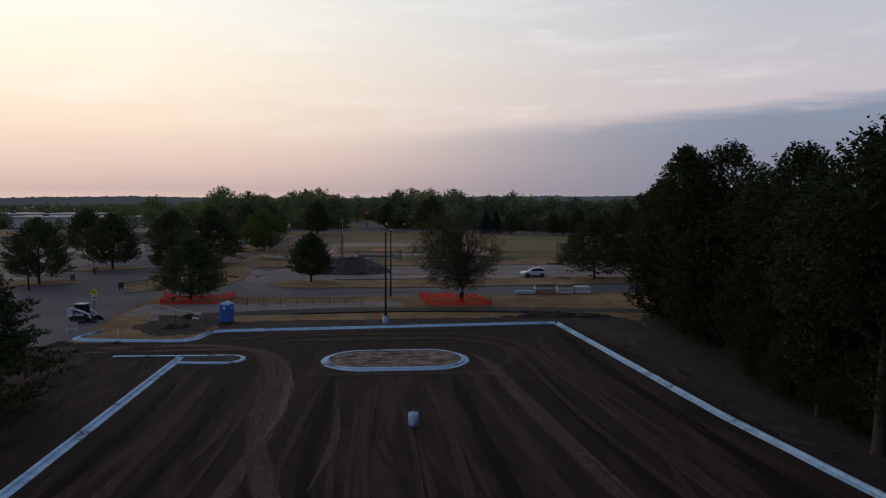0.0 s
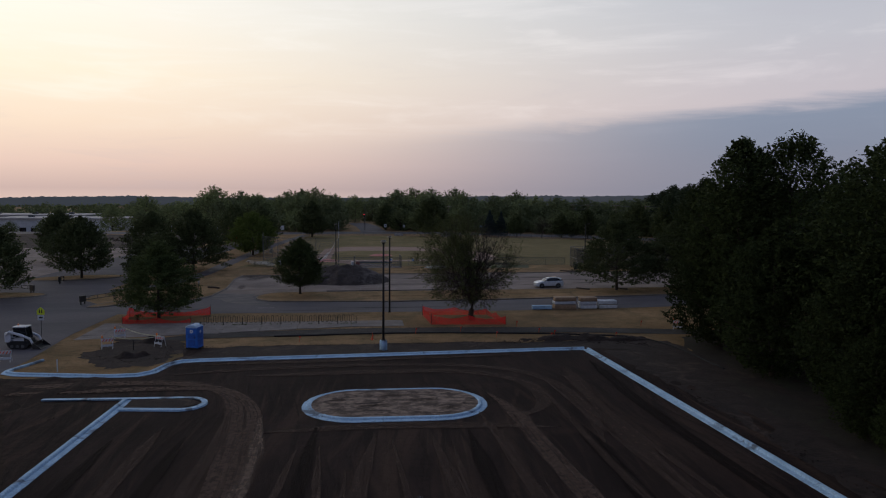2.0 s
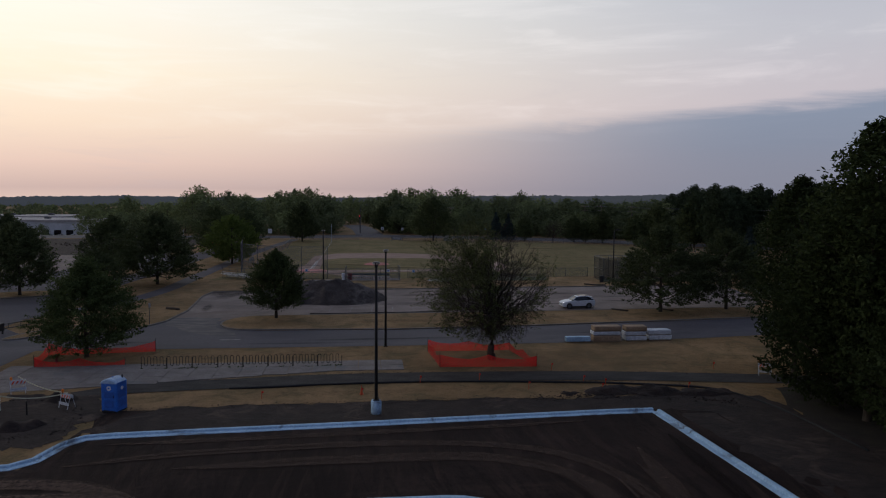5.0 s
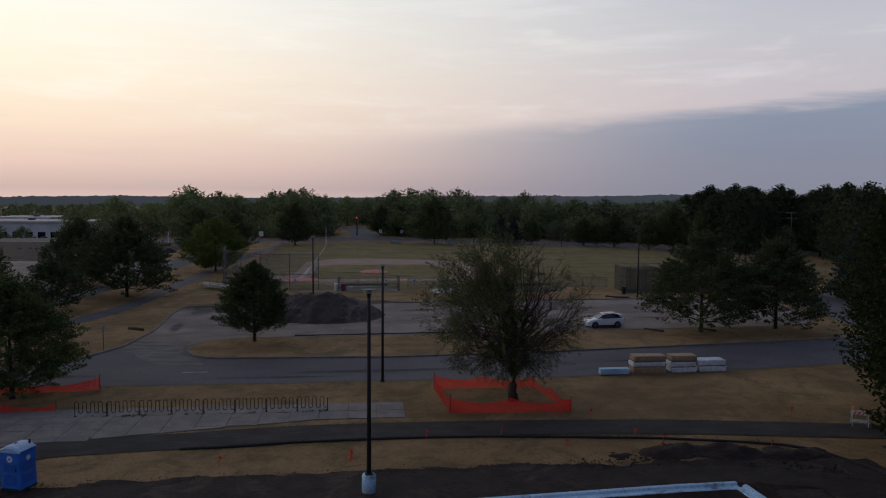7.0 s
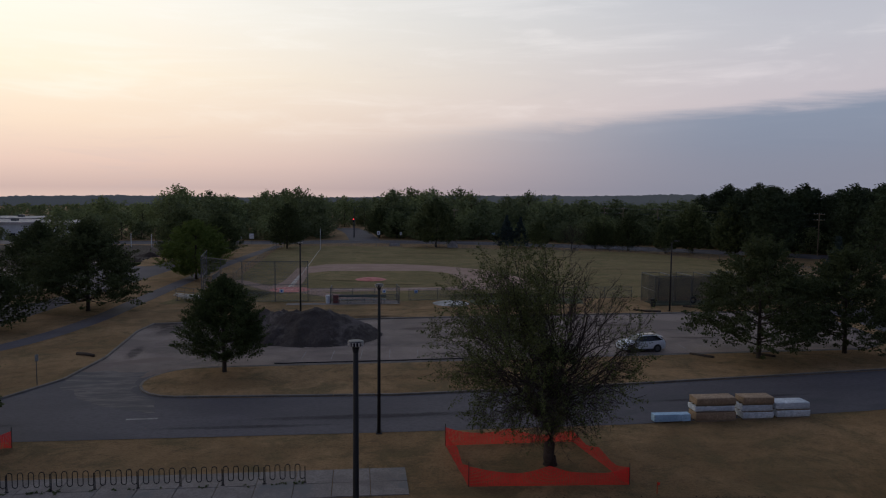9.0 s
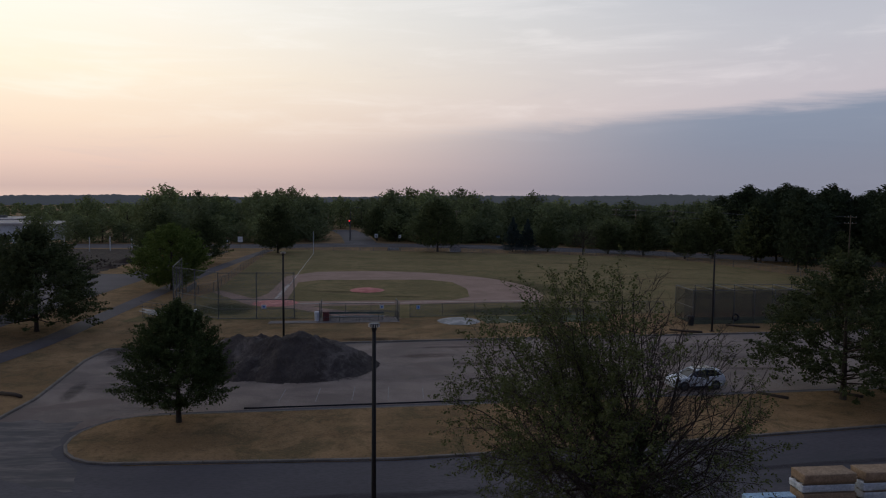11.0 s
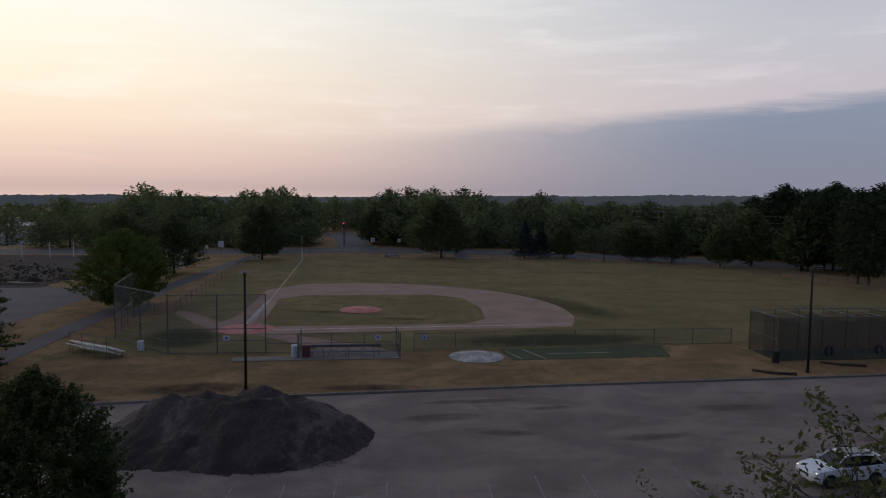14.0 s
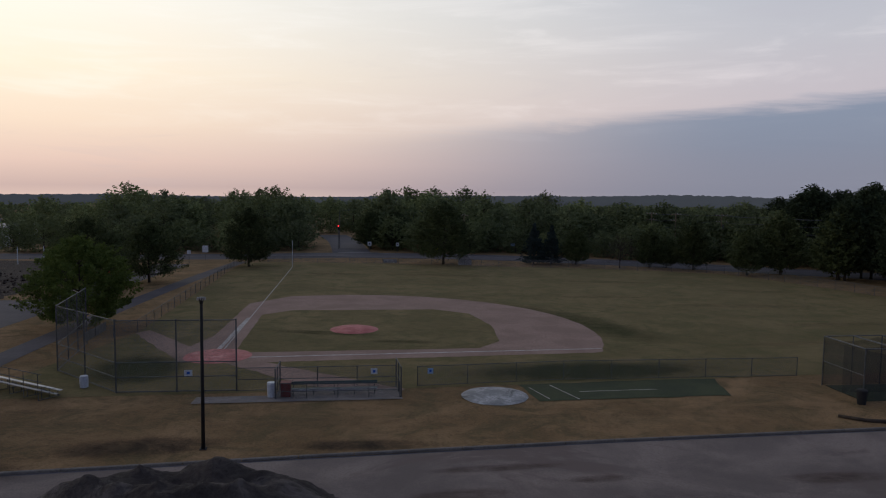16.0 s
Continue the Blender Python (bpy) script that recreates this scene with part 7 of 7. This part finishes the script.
# ---- painted stalls ----
for k in range(17):
    x = -2.9 + 2.62 * k
    stripe("stall_line", (x, 123.9 + .03 * k), (x + .2, 127.4 + .03 * k), .06, .034, "paint", "worn white parking stall line")
for r in range(4):
    for k in range(18):
        stripe("stall_line", (-54 - 3.0 * k - 2 * r, 132 + 19 * r), (-54 - 3.0 * k - 2 * r, 141 + 19 * r), .14, .03, "paint", "white parking stall line in the west lot")
stripe("lane_line", (-40, 268.3), (-2, 272.0), .3, .045, "paint", "pale line on the main road")
stripe("lane_line", (26, 270.4), (60, 256.6), .3, .046, "paint", "pale line on the main road")
stripe("lane_line", (60, 256.6), (84, 241.8), .3, .047, "paint", "pale line on the main road")
stripe("lane_line", (9, 276.6), (34, 272.6), .3, .0465, "paint", "pale edge line of the main road")
stripe("lane_line", (34, 272.6), (60, 261.6), .3, .0475, "paint", "pale edge line of the main road")
stripe("lane_line", (60, 261.6), (86, 245.2), .3, .0485, "paint", "pale edge line of the main road")
stripe("stop_line", (0.5, 278.6), (10, 279.6), .8, .046, "paint", "white stop line at the junction")

# ---- utility poles, wires and signals along the main road ----
POLES = [(31.0, 282.0), (75, 272), (79.5, 268.5), (87, 261), (93, 249), (100, 238), (112, 224)]
for i, (x, y) in enumerate(POLES):
    h = 10.5 if i else 9.5
    e = thing("utility_pole", (x, y, 0), "grey wooden utility pole with crossarms and wires", "utility pole", "utility poles", turn=-35)
    part("pole", one_tube([(0, 0, -.2), (0, 0, h)], [.16, .10], 8), "timber", e)
    for z in ((h - .5, h - 1.9) if i else (h - .6,)):
        a = part("crossarm", one_box((-1.2, -.06, z), (1.2, .06, z + .12)), "timber", e)
        for xx in (-1.1, -.4, .4, 1.1):
            part("insulator", one_tube([(xx, 0, z + .12), (xx, 0, z + .3)], .05, 6), "sticker", a)
    if i in (3, 4):
        part("transformer", one_tube([(.35, 0, h - 3.4), (.35, 0, h - 2.4)], .25, 10), "steel", e)
for (x0, y0), (x1, y1) in zip(POLES[1:], POLES[2:]):
    for dz, dx in ((10.25, -.9), (10.25, .9), (8.8, -.9), (7.2, 0)):
        pts = [Vector((x0 + dx, y0 + dx * .6, dz)).lerp(Vector((x1 + dx, y1 + dx * .6, dz)), k / 6) - Vector((0, 0, .35 * math.sin(math.pi * k / 6))) for k in range(7)]
        tagged(part("power_line", one_tube(pts, .03, 4), "steel"), "overhead power line between utility poles", "power line", "power lines")
for x, y, h in ((0.5, 291, 9.5), (12.5, 296, 9.0), (20, 300, 9.0)):
    e = thing("street_lamp", (x, y, 0), "thin grey street lamp at the junction", "street lamp", "street lamps")
    part("pole", one_tube([(0, 0, -.2), (0, 0, h)], [.11, .07], 8), "steel", e)
    part("arm", one_tube([(0, 0, h - .1), (1.2, 0, h + .25), (2.0, 0, h + .3)], .045, 6), "steel", e)
    part("luminaire", one_box((1.8, -.14, h + .22), (2.5, .14, h + .36), .03), "steel", e)
e = thing("traffic_signal", (0.2, 289.5, 0), "traffic signal showing a red light", "traffic signal")
part("post", one_tube([(0, 0, -.2), (0, 0, 6.2)], .07, 8), "steel", e)
hd = part("housing", one_box((-.2, -.16, 4.9), (.2, .12, 6.1), .03), "black", e)
part("red_lamp", one_tube([(0, -.16, 5.85), (0, -.22, 5.85)], .15, 14), "glow_red", hd)
for z in (5.5, 5.15):
    part("dark_lamp", one_tube([(0, -.16, z), (0, -.2, z)], .13, 12), "rubber", hd)

# ---- pale flat-roofed building and its yard ----
def flat_building(at, w, d, h, turn, label, dark=()):
    e = thing("warehouse", (*at, ground_z(*at)), label, "building", turn=turn)
    part("wall", one_box((-w / 2, -d / 2, -.3), (w / 2, d / 2, h), .02), "wall_white", e)
    r = part("roof", one_box((-w / 2 - .5, -d / 2 - .5, h), (w / 2 + .5, d / 2 + .5, h + .3), .03), "roof_grey", e)
    for k in range(3):
        part("roof_unit", one_box((-w * .3 + w * .3 * k, -1, h + .3), (-w * .3 + w * .3 * k + 2.2, 1, h + 1.3), .05), "steel", r)
    for x0, x1, z0, z1 in dark:
        win = part("window", one_box((x0, -d / 2 - .06, z0), (x1, -d / 2 + .02, z1)), "tint", e)
        part("frame", one_box((x0 - .1, -d / 2 - .1, z0 - .12), (x1 + .1, -d / 2 - .04, z0)), "steel", win)
    part("fascia", one_box((-w / 2 - .52, -d / 2 - .56, h - .5), (w / 2 + .52, -d / 2 - .52, h + .32)), "roof_grey", e)


flat_building((-137, 372), 58, 24, 7.4, -3, "long pale flat-roofed industrial building beyond the lot", [(-21 + 5 * k, -18 + 5 * k, .8, 3.4) for k in range(8)])
flat_building((-165, 402), 60, 24, 8.6, -3, "taller pale flat-roofed industrial building behind", [(-20, -14, 1, 5), (4, 8, 1, 5)])
for k in range(11):
    suv((-158 + 4.6 * k, 347 + 0.3 * (k % 3)), 90 + (k % 2) * 180, ("car_white", "sticker", "steel")[k % 3], "parked car in front of the pale building", False)
e = thing("building_fragment", (48, 318, ground_z(48, 318)), "pale house wall half hidden by trees", "house")
part("wall", one_box((-5, -4, -.3), (5, 4, 3.2)), "wall_white", e)
part("roof", ([(x, y, z) for x in (-5.5, 5.5) for y, z in ((-4.6, 3.0), (0, 5.4), (4.6, 3.0))], [(0, 1, 4, 3), (1, 2, 5, 4), (0, 2, 1), (3, 4, 5)]), "roof_grey", e)
part("window", one_box((-2, -4.05, 1), (-.6, -3.98, 2.3)), "tint", e)
for i, (x, y) in enumerate(((-60, 252), (-56, 254), (-50, 250.5), (-45.5, 250), (-66, 253), (-72, 253))):
    e = thing("pale_post", (x, y, 0), "slim pale post at the edge of the dug-up lot", "post", "pale posts")
    part("post", one_tube([(0, 0, -.2), (0, 0, 3.4)], .09, 8), "sticker", e)
heap(-48, 213, [(0, 0, .9, 2.5), (4, 2, .7, 2), (-5, 1, .6, 2)], 8, 3.5, "low heap of dark rubble in the dug-up lot", "topsoil", .4)
heap(-44, 226, [(0, 0, 1.2, 1.6)], 4, 2.4, "low heap of dark rubble near the drive", "topsoil", .4)
for i in range(5):
    e = thing("concrete_slab", (-47 - 2.6 * i, 209 + .6 * (i % 2), .02), "pale broken concrete slab in the dug-up lot", "concrete slab", "broken slabs", turn=17 * i)
    part("slab", one_box((-1.5, -.5, 0), (1.5, .5, .3), .03), "old_concrete", e)
e = thing("orange_barrier", (-41, 232, 0), "row of orange plastic barriers near the drive", "barrier")
for k in range(3):
    part("barrier_unit", one_box((2.1 * k, -.25, 0), (2.1 * k + 2, .25, 1.0), .08), "orange", e)

# ---- loose clods where the ground was dug ----
def clods(name, n, line, spread, size, label, mat="topsoil", seed=0):
    """Lumps of soil scattered along a line, as one mass."""
    r = random.Random(seed)
    v, f = [], []
    ico = [(0, 0, 1), (.9, 0, .2), (.28, .85, .25), (-.72, .53, .2), (-.72, -.53, .25), (.28, -.85, .2), (0, 0, -.5)]
    tri = [(0, 1, 2), (0, 2, 3), (0, 3, 4), (0, 4, 5), (0, 5, 1), (6, 2, 1), (6, 3, 2), (6, 4, 3), (6, 5, 4), (6, 1, 5)]
    pts = smooth_line(line, 0.5)
    for k in range(n):
        c = pts[r.randrange(len(pts))] + Vector((r.gauss(0, spread), r.gauss(0, spread), 0))
        s = size * (0.35 + 1.3 * r.random() ** 3)
        a = r.random() * 6.28
        b = len(v)
        for x, y, z in ico:
            j = 1 + 0.3 * r.uniform(-1, 1)
            v.append((c.x + s * j * (x * math.cos(a) - y * math.sin(a)), c.y + s * j * (x * math.sin(a) + y * math.cos(a)), .04 + s * .25 + s * .7 * z))
        f += [(b + p, b + q, b + t) for p, q, t in tri]
    tagged(part(name, (v, f), mat), label, "soil clods", kind="stuff")


clods("soil_clods", 1200, [(-15, 84.0), (-4, 84.4), (10, 84.6), (18, 84.3), (24, 83.6)], 0.3, 0.042, "ragged clods of dark soil at the edge of the grass", seed=1)
clods("soil_clods", 500, [(-8, 89.3), (0, 89.8), (11, 89.7), (22, 88.6), (28, 86.8)], 0.12, 0.045, "clods of dark soil along the footpath edge", seed=2)
clods("soil_clods", 500, [(14, 84.5), (20, 85.2), (25, 84.2), (28, 82)], 0.5, 0.075, "clods of dark soil in the verge", seed=3)
clods("soil_clods", 400, [(-25, 82), (-21, 79), (-17.5, 80), (-19, 85.5), (-23.5, 87)], 0.4, 0.06, "clods of dark soil round the barricades", seed=4)
clods("soil_clods", 700, [(-26, 30), (-24, 45), (-23, 60), (-27, 66)], 2.0, 0.07, "clods of dark soil beside the kerb", seed=5)
clods("soil_clods", 600, [(24.4, 66), (25.6, 50), (27, 34), (28, 24)], 0.6, 0.07, "clods of brown soil on the bank", seed=6)
clods("soil_clods", 500, [(-15, 91.2), (-8, 92.0), (0, 92.9), (11, 92.8), (22, 92.0), (32, 90.4)], 0.14, 0.04, "clods of dark soil along the footpath edge", seed=9)
clods("gravel_clods", 900, [(-9.4, 132.4), (-6, 130.2), (-1, 129.4), (3.0, 131), (4.4, 135)], 0.3, 0.04, "loose stones round the foot of the gravel mound", "pile", seed=7)
clods("soil_clods", 600, [(-52, 214), (-48, 222), (-60, 232), (-75, 240)], 4, 0.25, "rubble and clods in the dug-up lot", seed=8)

rngw = np.random.default_rng(12)
wx = -17.2 + 17.5 * rngw.random(34)
tagged(part("weed_tufts", leaf_cloud(rngw, np.stack([wx, 95.75 + .12 * rngw.normal(size=34), np.full(34, .09)], 1), .04 + .10 * rngw.random(34), 26, .04, .6), "leaf"), "small green weeds in the joint under the bike racks", "weeds", kind="stuff")
# ---- concrete pad in slabs ----
pad = tagged(new("concrete_pad"), "old pale concrete pad in slabs under the bike racks", "pavement", kind="structure")
def pad_south(x):
    return 94.0 if x > -1 else 94.0 + (x + 1) * 0.2
random.seed(3)
xs = [4.8 - 1.95 * k for k in range(18)]
for i, (x1, x0) in enumerate(zip(xs, xs[1:])):
    lo = pad_south((x0 + x1) / 2)
    ys = [97.6, 95.75] + ([lo] if lo > 93.4 else [93.1, lo] if lo > 91.2 else [93.1, 90.9, lo])
    for yt, yb in zip(ys, ys[1:]):
        if yt - yb < .3:
            continue
        j = [random.uniform(-.012, .012) for _ in range(4)]
        g = .018
        yb0, yb1 = (pad_south(x0), pad_south(x1)) if yb == lo else (yb, yb)
        v = [(x0 + g, yb0 + g, .0), (x1 - g, yb1 + g, .0), (x1 - g, yt - g, .0), (x0 + g, yt - g, .0)]
        v += [(a, b, .052 + j[k]) for k, (a, b, c) in enumerate(v)]
        part("slab", (v, [(4, 5, 6, 7), (0, 1, 5, 4), (1, 2, 6, 5), (2, 3, 7, 6), (3, 0, 4, 7)]), "old_concrete", pad)
